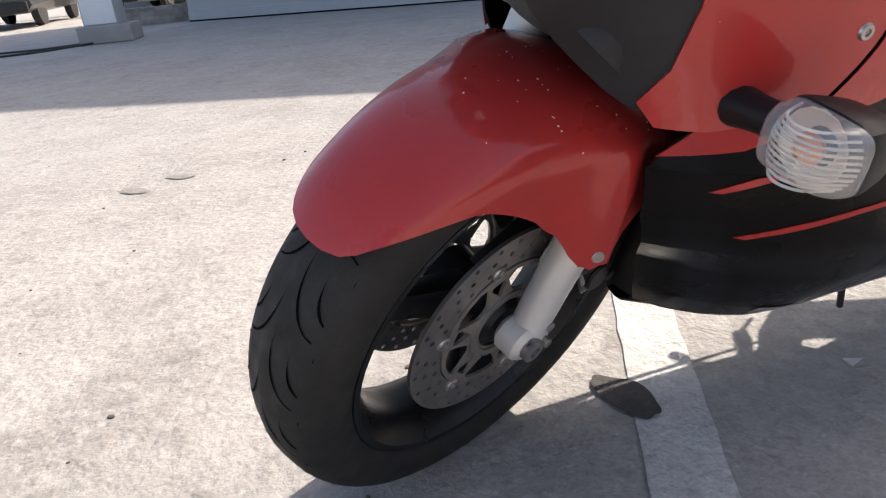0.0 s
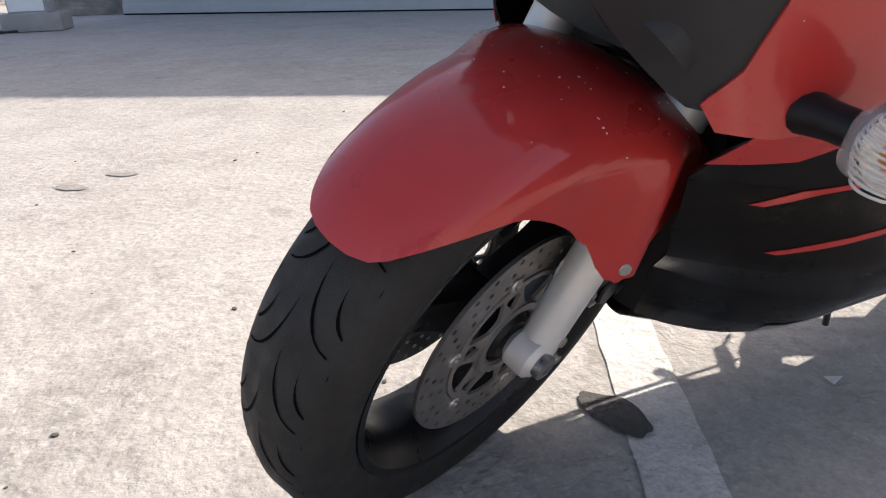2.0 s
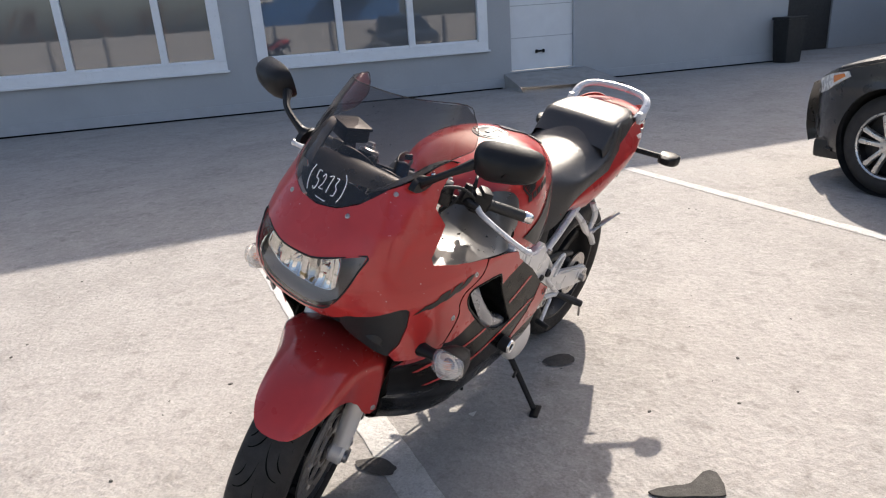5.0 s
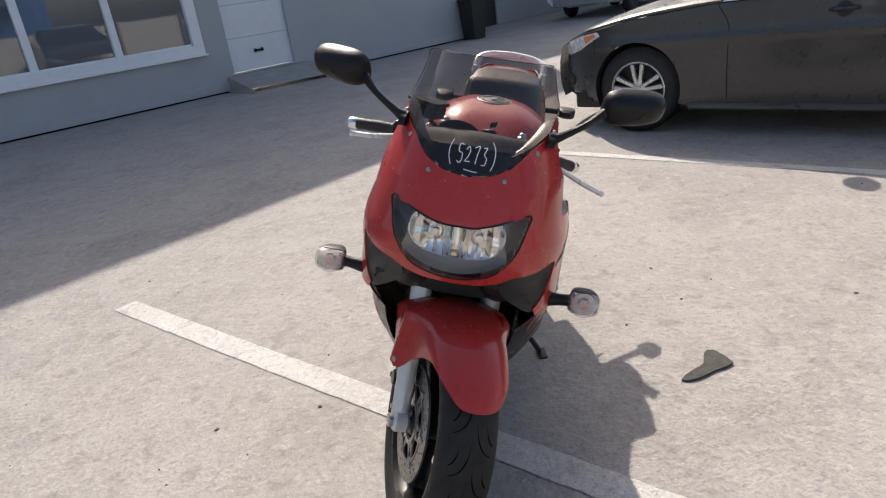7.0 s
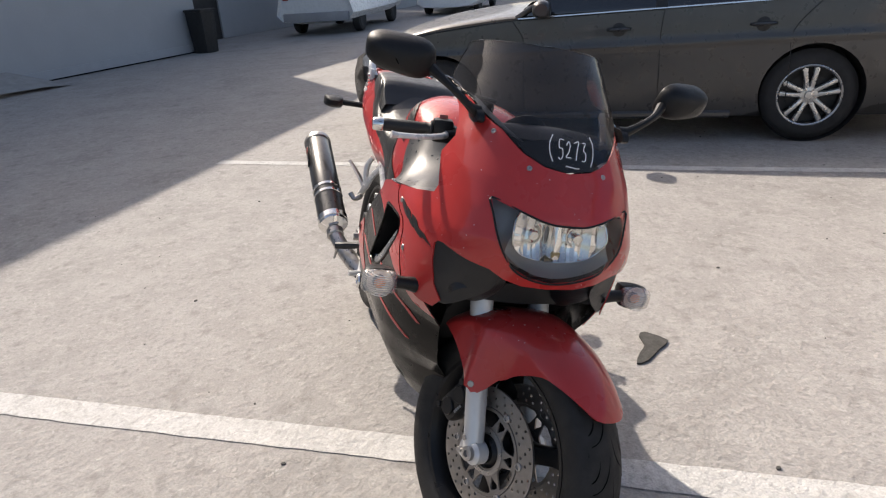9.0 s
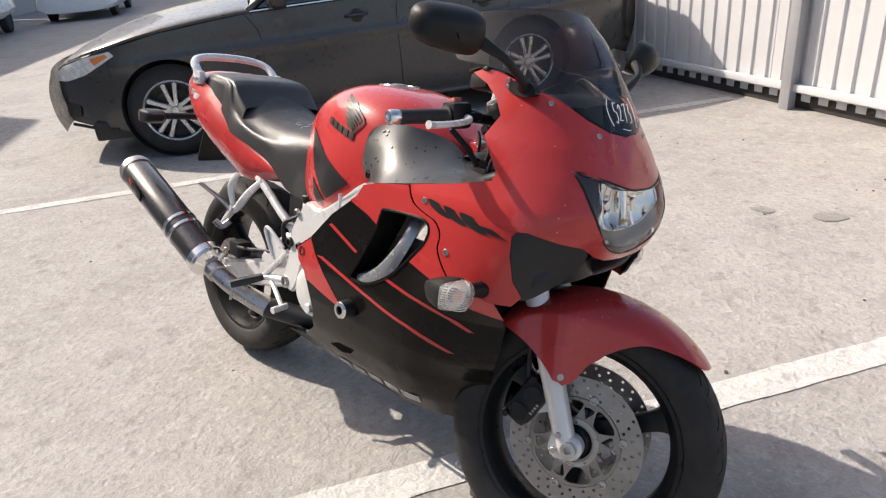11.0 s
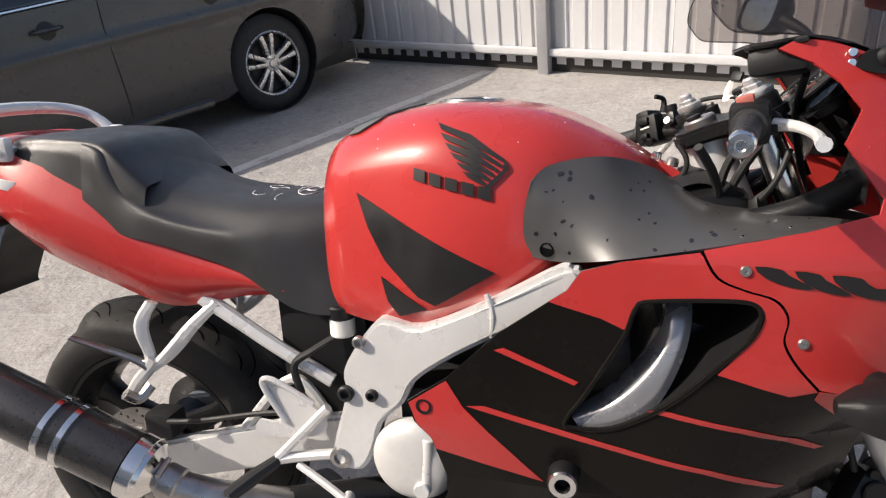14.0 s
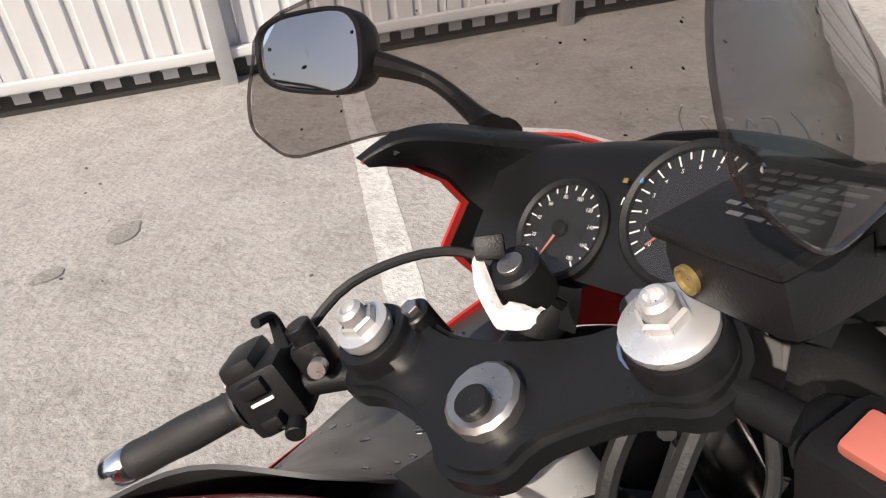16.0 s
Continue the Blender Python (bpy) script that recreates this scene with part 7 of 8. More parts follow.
# hoses, loom and cables round the steering head
loom = [[(0.30, -0.11, 1.03), (0.25, -0.10, 0.96), (0.22, -0.085, 0.88), (0.21, -0.07, 0.80)],
        [(0.29, -0.08, 1.04), (0.235, -0.065, 0.97), (0.215, -0.06, 0.90), (0.20, -0.05, 0.82)],
        [(0.17, -0.17, 1.00), (0.20, -0.13, 0.95), (0.21, -0.10, 0.90), (0.17, -0.08, 0.86)],
        [(0.16, 0.17, 1.01), (0.20, 0.13, 0.96), (0.21, 0.09, 0.91), (0.17, 0.06, 0.87)],
        [(0.31, -0.13, 0.99), (0.29, -0.14, 0.94), (0.26, -0.12, 0.89), (0.24, -0.10, 0.84)],
        [(0.15, -0.045, 0.99), (0.165, -0.05, 0.96), (0.15, -0.045, 0.92), (0.12, -0.06, 0.90)]]
for k, pts in enumerate(loom):
    bp("cable" if k % 2 else "hose", tube(pts, 0.0075 if k < 3 else 0.005, 8, 5), RUBBER)
bp("connector", block((0.03, 0.018, 0.022), m=Matrix.Translation((0.235, -0.10, 0.915)) @ pose(0, 0, 0, 20, 30, 10), bevel=0.003), BLACK)
bp("connector", block((0.026, 0.018, 0.02), m=Matrix.Translation((0.27, -0.125, 0.90)) @ pose(0, 0, 0, -20, 10, 40), bevel=0.003), BLACK)
bp("tank_tab", hull(smooth_poly([(0.0, -0.012), (0.035, -0.010), (0.045, 0.0), (0.035, 0.008), (0.0, 0.012)], 3), 0.05, Matrix.Translation((0.115, -0.015, 0.948)) @ pose(0, 0, 0, 0, 18, 0), 0.003), RED, tank)
bp("rubber_bush", lathe([(0.011, 0.0), (0.011, 0.010), (0.008, 0.014), (0.0005, 0.014)], 14, disc_m((0.142, -0.015, 0.95), (0.3, 0, 1))), STEEL, tank)
for s in (-1, 1):
    bp("fork_sleeve", tube([on_tube(s, 0.50), on_tube(s, 0.60)], 0.0255, 16, 3), BLACK, steer=True)

# ---- parked car ----
CU, CN = Vector((0.510, 0.860, 0)).normalized(), Vector((0.860, -0.510, 0)).normalized()
CAR_M = Matrix(((CU.x, CN.x, 0, -3.664), (CU.y, CN.y, 0, 1.23), (0, 0, 1, 0), (0, 0, 0, 1)))
CARPAINT = mat("dark_grey_car_paint", (0.058, 0.057, 0.056), 0.34, metal=0.5, spec=0.4, coat=0.4, var=0.06, stain=0.05, sscale=2.5)
CARGLASS = mat("car_glass", (0.012, 0.013, 0.014), 0.05, coat=1.0, var=0.05, rvar=0.02)
CARTRIM = mat("car_black_trim", (0.012, 0.012, 0.012), 0.55, var=0.15)
ALLOY = mat("alloy_wheel", (0.55, 0.54, 0.52), 0.30, metal=0.75, var=0.06)
CARTYRE = mat("car_tyre", (0.022, 0.021, 0.021), 0.8, var=0.2, stain=0.3, sscale=6)
LAMPGLASS = mat("car_lamp_glass", (0.70, 0.70, 0.68), 0.25, metal=0.15, coat=1.0, var=0.08)
CARAMBER = mat("car_amber_lamp", (0.70, 0.22, 0.05), 0.2, coat=0.8)
car = thing("car", "dark grey parked sedan with multi-spoke alloy wheels", "car", CAR_M)
WB, WR = 2.788, 0.332
W2 = 0.89


def car_y(x, z):
    """How far the near flank stands out at (x, z)."""
    f = min(1.0, max(0.0, (x + 0.82) / 0.72))
    r = min(1.0, max(0.0, (3.85 - x) / 0.75))
    end = -0.42 * (1 - f) ** 2.2 - 0.34 * (1 - r) ** 2.2
    bulge = 0.035 - 0.11 * max(0, (z - 0.66)) ** 1.3 - 0.12 * max(0, 0.42 - z) ** 1.2
    crease = 0.010 * math.exp(-((z - 0.70 - 0.02 * x) / 0.03) ** 2)
    return bulge + crease + end


def flank_f(x, z):
    g = lambda p, q: Vector((p, car_y(p, q), q))
    n = normal_of(g, x, z, 0.004)
    return g(x, z), n if n.y > 0 else -n


def arch(cx, r, a0=200, a1=-20, n=18):
    return [(cx + r * math.cos(radians(a0 + (a1 - a0) * k / n)), WR + 0.02 + r * math.sin(radians(a0 + (a1 - a0) * k / n))) for k in range(n + 1)]


belt = lambda x: float(np.interp(x, [-0.8, -0.7, -0.4, 0.0, 0.55, 1.0, 2.0, 3.0, 3.85], [0.66, 0.72, 0.80, 0.88, 0.94, 0.955, 0.985, 1.02, 1.0]))
outline = [(-0.78, 0.30), (-0.80, 0.50), (-0.79, 0.60)] + [(x, belt(x)) for x in (-0.75, -0.7, -0.6, -0.5)] + [(x, belt(x)) for x in np.arange(-0.4, 3.81, 0.2)] + [(3.85, 0.7), (3.80, 0.34)] + [(3.2, 0.26)] + [p for p in reversed(arch(WB, 0.357))] + [(WB - 0.45, 0.20), (0.45, 0.20)] + [p for p in reversed(arch(0, 0.357))] + [(-0.42, 0.24)]
side_b = sheet([(float(a), float(c)) for a, c in outline], flank_f, 0.02, step=0.12)
part("body_side", side_b, CARPAINT, car, "dark grey dusty car flank", angle=40)
side_far = sheet([(float(a), float(c)) for a, c in outline], flank_f, 0.02, step=0.3)
bmesh.ops.transform(side_far, matrix=Matrix.Translation((0, -2 * W2, 0)) @ Matrix.Diagonal((1, -1, 1, 1)), verts=side_far.verts)
part("body_side", side_far, CARPAINT, car)
# bonnet, roof and ends: skins across the car
def across(x, z, ye, crown):
    return [(x, ye, z), (x, ye - 0.10, z + crown * 0.5), (x, -W2, z + crown), (x, -2 * W2 - ye + 0.10, z + crown * 0.5), (x, -2 * W2 - ye, z)]


hood = loft([across(x, belt(x) + 0.004, car_y(x, belt(x)) - 0.004, c) for x, c in ((-0.76, 0.02), (-0.66, 0.04), (-0.4, 0.075), (0.0, 0.085), (0.45, 0.085), (0.66, 0.08))], 5, 6)
part("bonnet", hood, CARPAINT, car, "dark grey glossy bonnet")
ends = loft([across(-0.78, 0.22, car_y(-0.78, 0.3), 0), across(-0.82, 0.34, car_y(-0.79, 0.4) - 0.01, 0), across(-0.82, 0.52, car_y(-0.79, 0.5) - 0.01, 0), across(-0.76, 0.668, car_y(-0.76, 0.66) - 0.005, 0.02)], 4, 6)
for v in ends.verts:
    v.co.x -= 0.10 * (1 - ((v.co.y + W2) / W2) ** 2)
part("front_bumper", ends, CARPAINT, car)
tail_ = loft([across(3.83, 0.25, car_y(3.8, 0.3), 0), across(3.90, 0.5, car_y(3.8, 0.5), 0), across(3.88, 0.85, car_y(3.8, 0.8), 0), across(3.75, 1.0, car_y(3.7, 1.0), 0.03), across(3.3, 1.03, car_y(3.3, 1.0), 0.05)], 4, 6)
part("rear_end", tail_, CARPAINT, car)
ROOF = ((0.62, 0.955, -0.03), (1.0, 1.18, -0.16), (1.45, 1.40, -0.27), (2.0, 1.455, -0.29), (2.6, 1.42, -0.28), (3.05, 1.25, -0.20), (3.45, 1.04, -0.08))
roof = loft([across(x, z, y, 0.02) for x, z, y in ROOF], 5, 6)
part("roof_shell", roof, CARGLASS, car, "dark tinted windscreen and roof")
roof2 = loft([across(x, z + 0.006, y + 0.004, 0.022) for x, z, y in ROOF[2:5]], 5, 6)
part("roof_panel", roof2, CARPAINT, car)


def green(x, z):
    y = float(np.interp(z, [0.9, 1.0, 1.42], [0.0, -0.015, -0.27]))
    return Vector((x, y, z)), Vector((0, 0.95, 0.3)).normalized()


for poly in ([(0.72, 0.975), (1.68, 0.995), (1.68, 1.40), (1.46, 1.37), (1.05, 1.19)], [(1.76, 0.997), (2.66, 1.02), (2.72, 1.06), (2.60, 1.36), (1.76, 1.41)], [(2.76, 1.03), (3.18, 1.04), (2.82, 1.28)]):
    part("side_window", sheet(poly, green, 0.004, step=0.2), CARGLASS, car)
part("window_trim", tube([(0.66, car_y(0.66, 0.95) + 0.004, 0.958), (1.7, 0.010, 0.988), (3.2, 0.0, 1.03)], 0.008, 6), CHROME, car)
pill = [(1.68, 0.98), (1.76, 0.98), (1.76, 1.42), (1.68, 1.42)]
part("pillar", sheet(pill, green, 0.012, step=0.2, lift=0.006), CARTRIM, car)
part("pillar", tube([(0.64, -0.005, 0.96), (1.05, -0.135, 1.19), (1.46, -0.265, 1.405), (2.0, -0.285, 1.45), (2.6, -0.275, 1.415), (3.05, -0.19, 1.24), (3.3, -0.07, 1.06)], 0.022, 8), CARPAINT, car)
# door gaps, handles, sill
for x0, x1 in ((0.70, 0.62), (1.72, 1.74), (2.62, 2.80)):
    pts = [flank_f(x0, z)[0] + Vector((0, 0.001, 0)) for z in (0.27, 0.4, 0.6, 0.8)] + [flank_f(x1, belt(x1) - 0.004)[0] + Vector((0, 0.001, 0))]
    part("door_gap", tube(pts, 0.0035, 5, 4), CARTRIM, car)
for x in (1.42, 2.42):
    p, n = flank_f(x, 0.85)
    h = part("door_handle", tube([p + Vector((-0.085, 0.004, 0)), p + Vector((-0.05, 0.028, 0.004)), p + Vector((0.05, 0.028, 0.006)), p + Vector((0.085, 0.004, 0.004))], [0.010, 0.014, 0.014, 0.010], 8), CARPAINT, car)
    part("handle_cup", lathe([(0.0005, 0.002), (0.045, 0.002), (0.05, 0.0)], 20, disc_m(p + n * 0.001, n)), CARTRIM, h)
part("sill", tube([flank_f(0.42, 0.21)[0], flank_f(1.3, 0.21)[0], flank_f(2.25, 0.21)[0]], 0.03, 8), CARPAINT, car)
for cx in (0, WB):
    part("wheel_lining", lathe([(0.357, 0.01), (0.350, -0.05), (0.350, -0.30), (0.0005, -0.30)], 36, Matrix.Translation((cx, 0, WR + 0.02))), CARTRIM, car)
    for sy, fl in ((-0.10, 1), (-2 * W2 + 0.10, -1)):
        wh = part("wheel", lathe([(0.20, 0.09), (0.235, 0.098), (0.275, 0.10), (0.305, 0.085), (WR, 0.06), (WR, -0.06), (0.305, -0.09), (0.20, -0.09)], 48, Matrix.Translation((cx, sy, WR))), CARTYRE, car, "dusty car tyre")
        if fl < 0:
            continue
        rim = part("rim", lathe([(0.206, 0.088), (0.212, 0.096), (0.218, 0.099), (0.224, 0.095), (0.210, 0.070), (0.206, 0.088)], 48, Matrix.Translation((cx, sy, WR))), ALLOY, wh, "silver alloy rim")
        part("rim_well", lathe([(0.212, 0.080), (0.205, 0.02), (0.0005, 0.0)], 40, Matrix.Translation((cx, sy, WR))), CARTRIM, rim)
        for k in range(5):
            for off in (-0.135, 0.135):
                a = 2 * math.pi * k / 5 + 0.35
                d0, d1 = a + off * 0.9, a + off * 1.55
                p0 = Vector((cx + 0.055 * math.cos(a + off * 2.2), sy + 0.082, WR + 0.055 * math.sin(a + off * 2.2)))
                p1 = Vector((cx + 0.208 * math.cos(d1), sy + 0.088, WR + 0.208 * math.sin(d1)))
                t = Vector((-math.sin(a), 0, math.cos(a)))
                rows = []
                for f_, ww in ((0.0, 0.018), (0.5, 0.016), (1.0, 0.021)):
                    c = p0.lerp(p1, f_) + Vector((0, 0.006 * math.sin(math.pi * f_), 0))
                    rows.append([c + t * ww - Vector((0, 0.03, 0)), c + t * ww * 0.8, c - t * ww * 0.8, c - t * ww - Vector((0, 0.03, 0))])
                part("spoke", loft(rows, 4, 2, True, True), ALLOY, rim)
        part("hub_cap", lathe([(0.0005, 0.098), (0.028, 0.096), (0.034, 0.088), (0.060, 0.084), (0.062, 0.06)], 30, Matrix.Translation((cx, sy, WR))), ALLOY, rim)
        for k in range(5):
            a = 2 * math.pi * (k + 0.5) / 5 + 0.35
            part("wheel_nut", rod((cx + 0.048 * math.cos(a), sy + 0.08, WR + 0.048 * math.sin(a)), (cx + 0.048 * math.cos(a), sy + 0.094, WR + 0.048 * math.sin(a)), 0.009, 8), STEEL, rim)
        part("brake", lathe([(0.15, 0.03), (0.06, 0.032)], 32, Matrix.Translation((cx, sy, WR))), DARK, rim)
lamp = [(-0.785, 0.60), (-0.70, 0.60), (-0.55, 0.645), (-0.31, 0.765), (-0.335, 0.797), (-0.52, 0.765), (-0.70, 0.708), (-0.775, 0.66)]
hl = part("head_lamp", sheet(lamp, flank_f, 0.01, step=0.05, lift=0.006), LAMPGLASS, car, "clear car head lamp")
part("turn_lamp", sheet([(-0.46, 0.71), (-0.35, 0.762), (-0.37, 0.78), (-0.48, 0.755)], flank_f, 0.004, step=0.05, lift=0.010), CARAMBER, hl)
part("fog_recess", sheet([(-0.79, 0.33), (-0.68, 0.34), (-0.66, 0.42), (-0.78, 0.44)], flank_f, 0.004, step=0.05, lift=0.006), CARTRIM, car)
part("mud_trim", tube([flank_f(-0.78, 0.27)[0], flank_f(-0.55, 0.25)[0], flank_f(-0.42, 0.245)[0]], 0.012, 6), CARTRIM, car)
mm = part("wing_mirror", loft([[(0.86 + x * k_, 0.13 + y_, 1.03 + z * k_) for x, z in ((-0.05, -0.05), (0.05, -0.055), (0.06, 0.03), (0.0, 0.06), (-0.06, 0.03))] for y_, k_ in ((-0.10, 0.5), (-0.04, 1.0), (0.05, 1.05), (0.09, 0.7))], 4, 3, True, True), CARPAINT, car)
b = block((4.2, 1.62, 0.14), (1.5, -W2, 0.235), bevel=0.03)
part("underbody", b, CARTRIM, car)
part("cabin", block((2.4, 1.3, 0.5), (2.0, -W2, 0.72), bevel=0.1), CARTRIM, car)

# ---- white van far off ----
VANWHITE = mat("white_van_paint", (0.72, 0.72, 0.71), 0.3, coat=0.4, var=0.04)
van = thing("van", "small white van parked far off by the wall", "van", Matrix.Translation((-17.44, 2.65, 0)) @ pose(0, 0, 0, 0, 0, 150.6))
part("body", loft([[(x, -w, 0.35), (x, -w, 0.95), (x, -w * 0.88, top), (x, 0, top + 0.03), (x, w * 0.88, top), (x, w, 0.95), (x, w, 0.35)] for x, w, top in ((-2.15, 0.84, 1.70), (-2.05, 0.88, 1.80), (0.6, 0.88, 1.82), (1.3, 0.86, 1.35), (1.6, 0.84, 1.05), (2.2, 0.78, 0.9), (2.3, 0.7, 0.5))], 2, 3, True, True), VANWHITE, van, angle=30)
part("rear_window", block((0.03, 1.2, 0.45), (-2.13, 0, 1.35), bevel=0.02), CARGLASS, van)
part("side_window", block((0.8, 1.76, 0.4), (0.95, 0, 1.25), bevel=0.02), CARGLASS, van)
part("bumper", block((0.12, 1.70, 0.22), (-2.17, 0, 0.42), bevel=0.03), POST, van)
for s in (-1, 1):
    part("tail_lamp", block((0.05, 0.14, 0.35), (-2.16, s * 0.76, 1.0), bevel=0.02), mat("dim_red_lens", (0.30, 0.04, 0.03), 0.3), van)
    part("trim_strip", block((2.6, 0.02, 0.05), (0.0, s * 0.885, 0.72), bevel=0.005), POST, van)
    for x in (-1.35, 1.35):
        part("wheel", lathe([(0.0005, 0.09), (0.18, 0.09), (0.20, 0.10), (0.29, 0.08), (0.31, 0.04), (0.31, -0.08)], 32, Matrix.Translation((x, s * 0.80, 0.31)) @ pose(0, 0, 0, 0, 0, 0 if s > 0 else 180)), CARTYRE, van)
for k in range(3):
    part("lettering", block((0.16, 0.012, 0.12), (0.0 + 0.22 * k, 0.885, 1.15), bevel=0), POST, van)
silver = thing("parked_car", "white and silver cars parked in the far row", "car", Matrix.Translation((-20.5, 6.9, 0)) @ pose(0, 0, 0, 0, 0, 150))
part("body", loft([[(x, -w, 0.25), (x, -w, z1), (x, -w * 0.8, z2), (x, w * 0.8, z2), (x, w, z1), (x, w, 0.25)] for x, w, z1, z2 in ((-2.2, 0.7, 0.5, 0.6), (-2.0, 0.85, 0.7, 0.85), (-1.0, 0.87, 0.85, 0.95), (-0.3, 0.86, 0.9, 1.4), (1.0, 0.86, 0.9, 1.42), (1.8, 0.85, 0.9, 1.0), (2.1, 0.8, 0.6, 0.8))], 3, 3, True, True), VANWHITE, silver)
part("windows", block((1.5, 1.62, 0.3), (0.4, 0, 1.12), bevel=0.08), CARGLASS, silver)
for s in (-1, 1):
    for x in (-1.35, 1.35):
        part("wheel", lathe([(0.0005, 0.08), (0.19, 0.09), (0.30, 0.08), (0.31, -0.08)], 28, Matrix.Translation((x, s * 0.78, 0.31)) @ pose(0, 0, 0, 0, 0, 0 if s > 0 else 180)), CARTYRE, silver)

# ---- small things in the yard ----
SCRAP = mat("grey_felt_scrap", (0.055, 0.052, 0.047), 0.9, var=0.3, scale=40, bump=0.5, bscale=200)
b = hull(smooth_poly([(-0.060, 0.892), (-0.118, 0.940), (-0.158, 0.985), (-0.222, 1.000), (-0.240, 1.036), (-0.153, 1.084), (-0.110, 1.016), (-0.060, 0.941)], 2), 0.006, Matrix(((1, 0, 0, 0), (0, 0, 1, 0), (0, 1, 0, 0.002), (0, 0, 0, 1))), 0.001)
bmesh.ops.subdivide_edges(b, edges=b.edges[:], cuts=3, use_grid_fill=True)
for v in b.verts:
    v.co.z += 0.003 * noise.noise(v.co * 14) + 0.0015 * noise.noise(v.co * 60)
    v.co.z = max(v.co.z, uneven(v.co.x, v.co.y) + 0.001)
tagged(part("felt_scrap", b, SCRAP, None), "small torn grey felt scrap lying on the ground", "debris")
chip = thing("paper_chip", "small white triangular paper chip on the ground", "debris", Matrix.Translation((-0.150, 0.238, 0.0)))
part("chip", hull([(-0.016, -0.010), (0.018, -0.006), (0.006, 0.014)], 0.002, pose(0, 0, 0.004, 90, 0, 20), 0), PAPER, chip)
random.seed(11)
PEBBLE = mat("dark_pebble", (0.07, 0.066, 0.06), 0.9, var=0.4)
b = bmesh.new()
for k in range(170):
    x, y = random.uniform(-3.0, 2.6), random.uniform(-2.6, 3.4)
    r = random.choice((0.0022, 0.003, 0.004, 0.0065)) * random.uniform(0.7, 1.2)
    m = Matrix.Translation((x, y, uneven(x, y) + r * 0.3)) @ pose(0, 0, 0, 0, 0, random.uniform(0, 180)) @ Matrix.Diagonal((r * 1.4, r, r * 0.6, 1))
    bmesh.ops.create_icosphere(b, subdivisions=1, radius=1, matrix=m)
tagged(part("grit", b, PEBBLE, None), "scattered dark grit and pebbles", "gravel", kind="stuff")
bin_ = thing("bin", "black bin standing by the wall corner", "bin", WALL_M)
part("tub", loft([[(10.2 + x * k_, 0.3 + y * k_, z) for x, y in ((-0.2, -0.2), (0.2, -0.2), (0.2, 0.2), (-0.2, 0.2))] for z, k_ in ((0.0, 0.85), (0.4, 0.95), (0.82, 1.05))], 3, 2, True, True), CARTRIM, bin_)
part("lid", block((0.46, 0.46, 0.05), (10.2, 0.3, 0.84), bevel=0.015), CARTRIM, bin_)
unit = thing("cabinet", "pale grey metal cabinet standing on a concrete block", "cabinet", Matrix.Translation((1.47, -10.05, 0)) @ pose(0, 0, 0, 0, 0, -12))
part("case", block((0.46, 0.5, 0.96), (0.03, 0, 0.70), bevel=0.015), WALLTRIM, unit)
part("cap", block((0.60, 0.64, 0.07), (0.03, 0, 1.21), bevel=0.012), PVC, unit, "white overhanging top")
part("door_panel", block((0.42, 0.02, 0.90), (0.03, 0.258, 0.70), bevel=0.006), PVC, unit, "white cabinet door")
part("door_handle", block((0.03, 0.03, 0.14), (0.10, 0.275, 0.66), bevel=0.006), BLACK, unit)
part("base", block((0.72, 0.62, 0.225), (0.0, 0, 0.1125), bevel=0.02), CONCRETE, unit)
low = thing("low_wall", "weathered low concrete wall beside the cabinet", "wall", Matrix.Translation((0.95, -13.3, 0)) @ pose(0, 0, 0, 0, 0, -8), kind="structure")
stub = block((1.6, 0.3, 0.30), (0, 0, 0.15), bevel=0.0)
bmesh.ops.subdivide_edges(stub, edges=stub.edges[:], cuts=14, use_grid_fill=True)
for v in stub.verts:
    if v.co.z > 0.02:
        v.co += Vector((0.4, 1, 0.6)) * (0.05 * noise.noise(v.co * 6) + 0.02 * noise.noise(v.co * 19))
part("stub", stub, mat("broken_concrete", (0.26, 0.235, 0.21), 0.9, var=0.35, scale=5, bump=0.8, bscale=25, stain=0.5, sscale=6), low)
hose = thing("hose", "thin dark hose lying across the yard", "hose", Matrix())
part("run", tube([(1.7, -9.8, 0.02), (2.3, -9.5, 0.01), (3.0, -9.4, 0.012), (3.9, -9.0, 0.012), (5.3, -8.6, 0.012)], 0.014, 6, 6), RUBBER, hose)
part("run", tube([(1.7, -9.95, 0.02), (2.4, -9.9, 0.01), (3.3, -10.2, 0.012), (4.7, -10.4, 0.012)], 0.014, 6, 6), RUBBER, hose)
# silver saloon and the white wall behind it, coloured darker to stand for shade
SILVER_SHADED = mat("silver_paint_with_shade", (0.17, 0.17, 0.168), 0.3, metal=0.5, coat=0.5, var=0.06)
sed = thing("parked_car", "silver saloon car parked facing the yard", "car", Matrix.Translation((1.46, -20.0, 0)) @ pose(0, 0, 0, 0, 0, 64) @ Matrix.Diagonal((0.92, 0.92, 0.92, 1)))
part("body", loft([[(x, -w, 0.28), (x, -w * 1.02, 0.55), (x, -w, z1), (x, -w * 0.86, z2), (x, 0, z2 + 0.03), (x, w * 0.86, z2), (x, w, z1), (x, w * 1.02, 0.55), (x, w, 0.28)] for x, w, z1, z2 in ((0.02, 0.62, 0.55, 0.66), (-0.10, 0.78, 0.62, 0.74), (-0.35, 0.84, 0.70, 0.81), (-0.9, 0.87, 0.82, 0.92), (-1.3, 0.88, 0.88, 0.97), (-3.2, 0.88, 0.95, 1.02), (-4.2, 0.84, 0.92, 1.0), (-4.5, 0.74, 0.70, 0.80))], 5, 3, False, True), SILVER_SHADED, sed, "silver car body", angle=50)
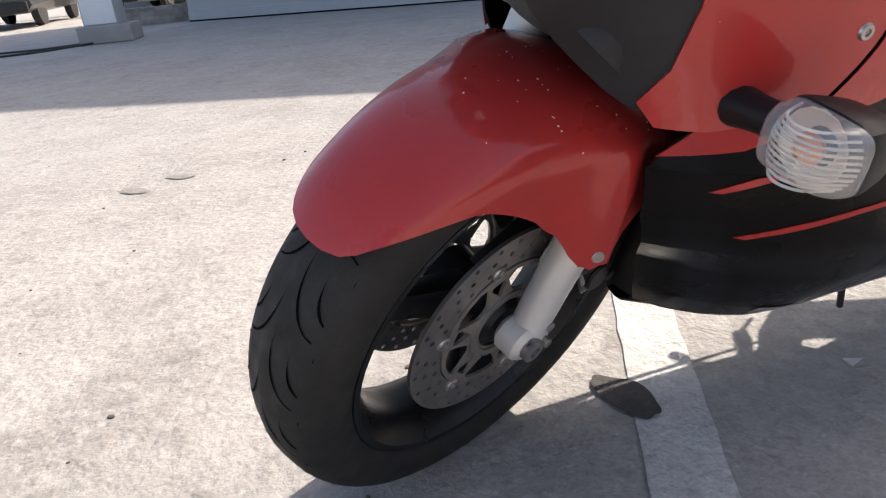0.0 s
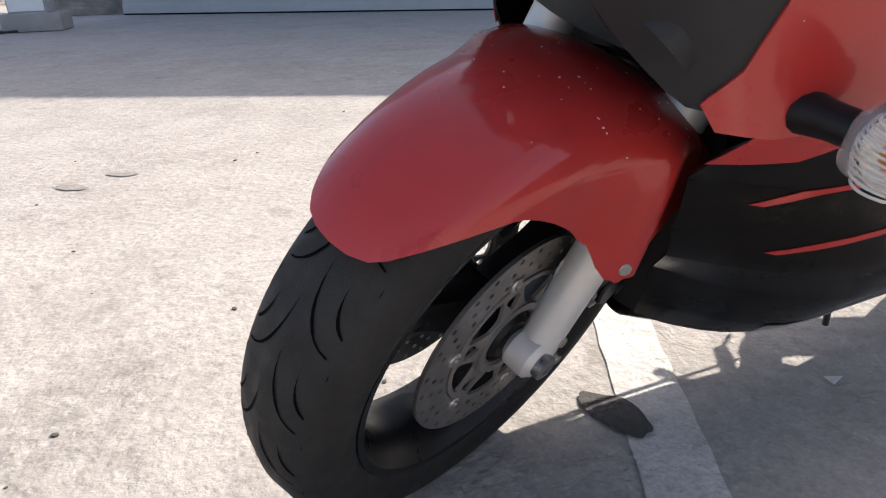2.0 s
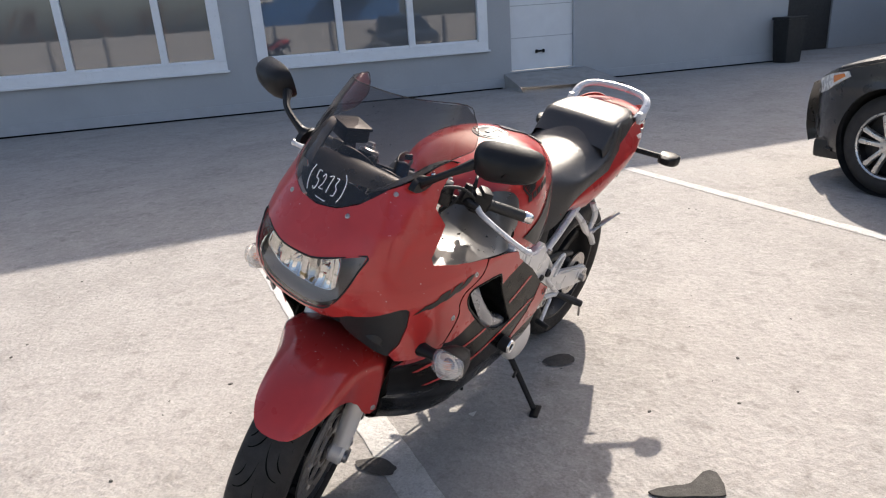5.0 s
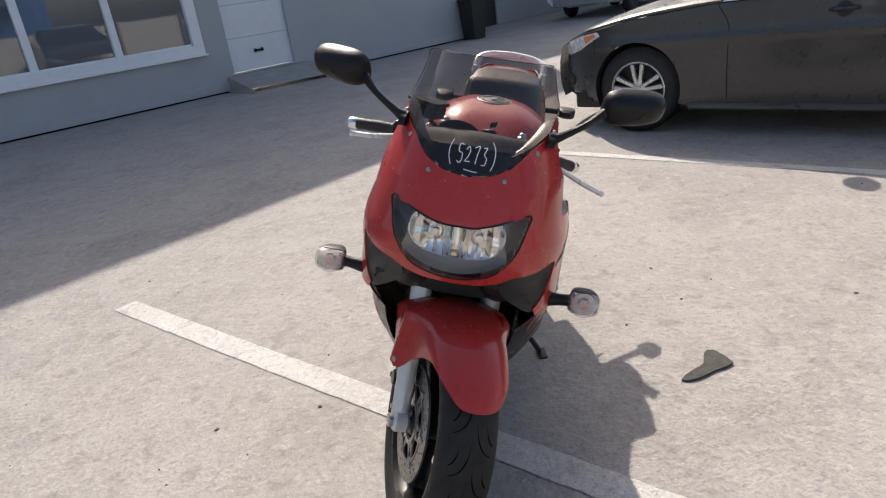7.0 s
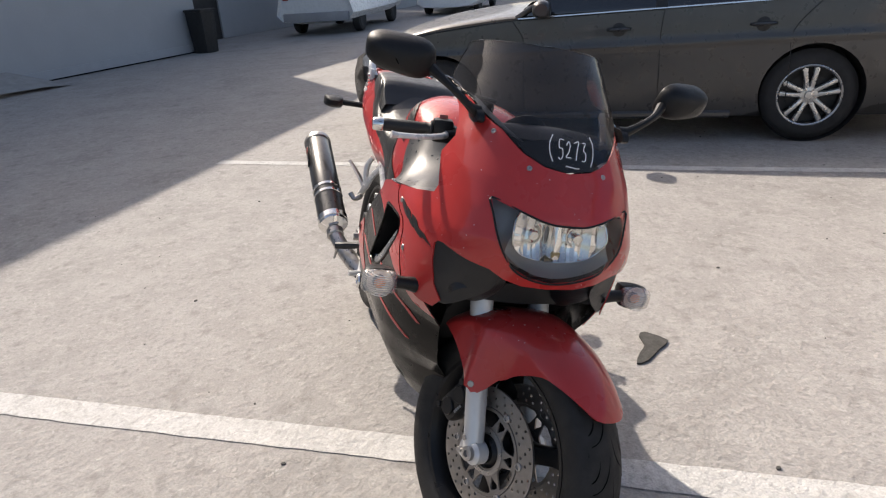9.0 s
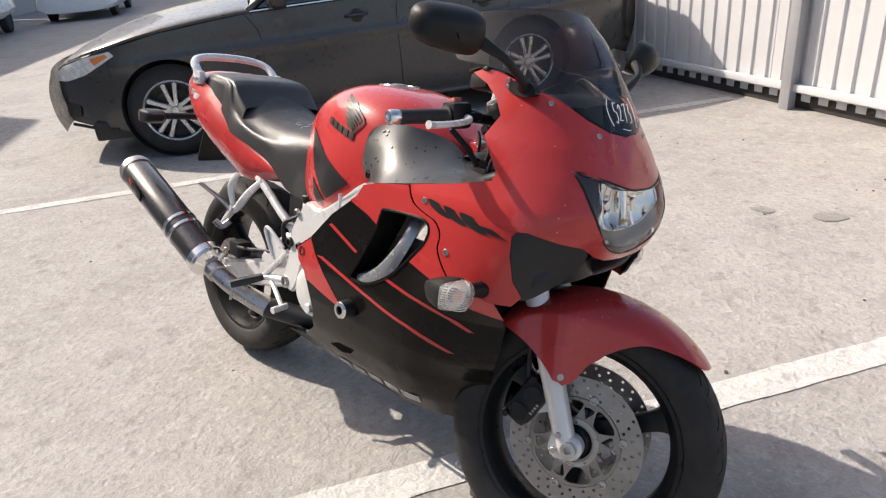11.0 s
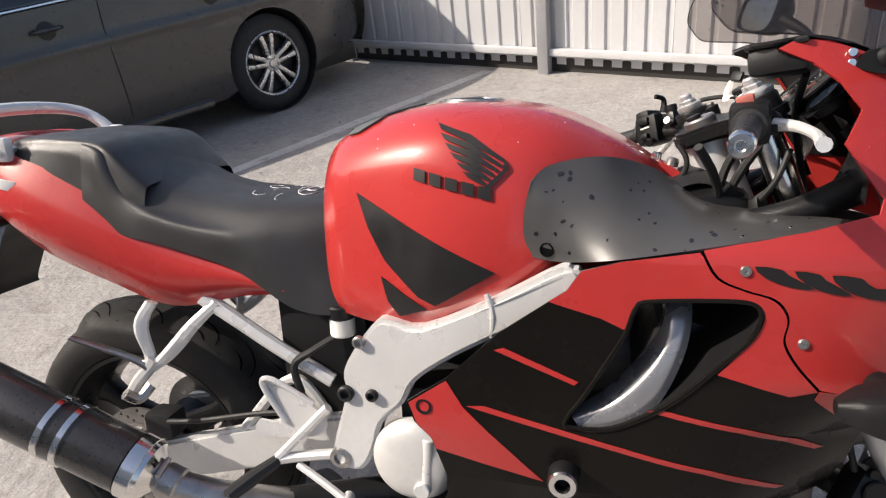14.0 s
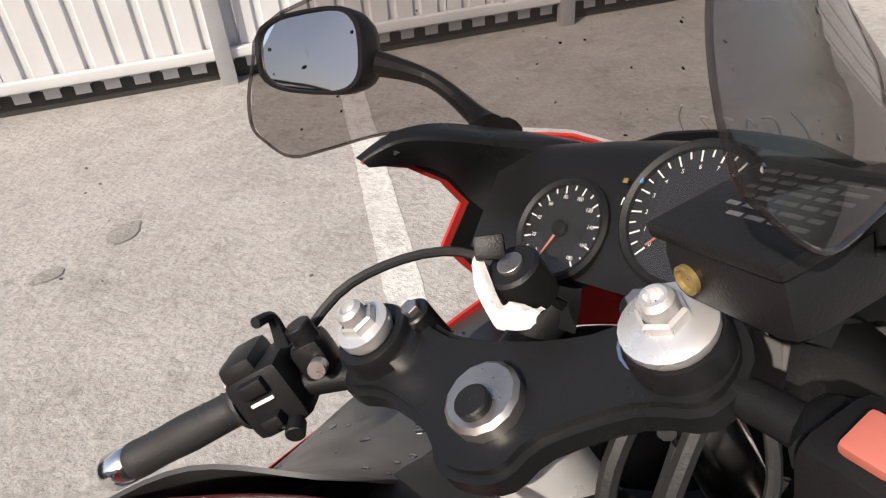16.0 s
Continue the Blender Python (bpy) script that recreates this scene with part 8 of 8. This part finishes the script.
part("cabin", loft([[(x, -w, 0.93), (x, -w * 0.93, (0.93 + z) / 2), (x, -w * 0.74, z), (x, 0, z + 0.02), (x, w * 0.74, z), (x, w * 0.93, (0.93 + z) / 2), (x, w, 0.93)] for x, w, z in ((-1.12, 0.76, 0.97), (-1.5, 0.78, 1.22), (-1.85, 0.78, 1.41), (-2.9, 0.78, 1.44), (-3.5, 0.76, 1.25), (-3.9, 0.70, 1.02))], 5, 3), CARGLASS, sed, "dark car windows")
part("roof", loft([[(x, -0.60, z - 0.015), (x, 0, z + 0.02), (x, 0.60, z - 0.015)] for x, z in ((-1.80, 1.405), (-2.3, 1.45), (-2.9, 1.455), (-3.4, 1.32))], 4, 4), SILVER_SHADED, sed)
for s in (-1, 1):
    part("pillar", tube([(-1.14, s * 0.74, 0.97), (-1.5, s * 0.70, 1.22), (-1.84, s * 0.60, 1.41)], 0.035, 6, 3), SILVER_SHADED, sed)
    part("headlamp", block((0.16, 0.36, 0.13), m=Matrix.Translation((-0.10, s * 0.56, 0.66)) @ pose(0, 0, 0, 0, 20, -s * 18), bevel=0.035), LAMPGLASS, sed, "clear headlamp")
    part("fog_lamp", block((0.05, 0.16, 0.09), (0.01, s * 0.55, 0.40), bevel=0.02), CARTRIM, sed)
    for x in (-0.85, -3.5):
        part("wheel", lathe([(0.0005, 0.08), (0.19, 0.09), (0.21, 0.06), (0.31, 0.08), (0.32, -0.10)], 28, Matrix.Translation((x, s * 0.82, 0.32)) @ pose(0, 0, 0, 0, 0, 0 if s > 0 else 180)), CARTYRE, sed)
part("grille", block((0.05, 0.56, 0.16), (0.035, 0, 0.60), bevel=0.02), CARTRIM, sed, "black grille")
part("bumper", block((0.16, 1.30, 0.16), (0.0, 0, 0.44), bevel=0.05), SILVER_SHADED, sed)
part("air_slot", block((0.06, 0.7, 0.10), (0.05, 0, 0.36), bevel=0.02), CARTRIM, sed)
part("plate", block((0.02, 0.5, 0.11), (0.09, 0, 0.47), bevel=0.003), WHITE, sed)
white_wall = thing("wall_white", "white wall coloured grey for its shade, with two round emblem discs", "wall", Matrix.Translation((-2.4, -24.0, 0)), kind="structure")
part("wall", block((9.4, 0.3, 3.6), (0, 0, 1.8), bevel=0.01), WALLTRIM, white_wall)
for x, z, r, mt_ in ((3.46, 1.57, 0.32, CARTRIM), (2.45, 1.77, 0.46, POST)):
    disc = part("emblem_disc", lathe([(0.0005, 0.03), (r * 0.62, 0.03), (r * 0.66, 0.05), (r, 0.05), (r, 0.0)], 36, Matrix.Translation((x, 0.15, z))), mt_, white_wall, "round emblem disc")
    part("emblem_centre", lathe([(0.0005, 0.058), (r * 0.5, 0.058), (r * 0.52, 0.03)], 28, Matrix.Translation((x, 0.15, z))), PVC if mt_ == CARTRIM else FENCE, disc)
suv = thing("parked_car", "dark car parked far off in the sun", "car", Matrix.Translation((3.9, -19.6, 0)) @ pose(0, 0, 0, 0, 0, 80))
part("body", loft([[(x, -w, 0.35), (x, -w, z1), (x, -w * 0.8, z2), (x, w * 0.8, z2), (x, w, z1), (x, w, 0.35)] for x, w, z1, z2 in ((-2.0, 0.8, 0.8, 1.0), (-1.9, 0.88, 0.95, 1.6), (0.4, 0.9, 0.98, 1.65), (1.0, 0.88, 0.95, 1.05), (2.1, 0.82, 0.8, 0.9))], 3, 3, True, True), CARPAINT, suv)
part("bumper", block((0.2, 1.75, 0.25), (2.1, 0, 0.45), bevel=0.04), CARTRIM, suv)
part("plate", block((0.02, 0.5, 0.11), (2.21, 0, 0.52), bevel=0.003), WHITE, suv)
for s in (-1, 1):
    for x in (-1.3, 1.3):
        part("wheel", lathe([(0.0005, 0.08), (0.19, 0.09), (0.32, 0.08), (0.34, -0.08)], 28, Matrix.Translation((x, s * 0.8, 0.34)) @ pose(0, 0, 0, 0, 0, 0 if s > 0 else 180)), CARTYRE, suv)
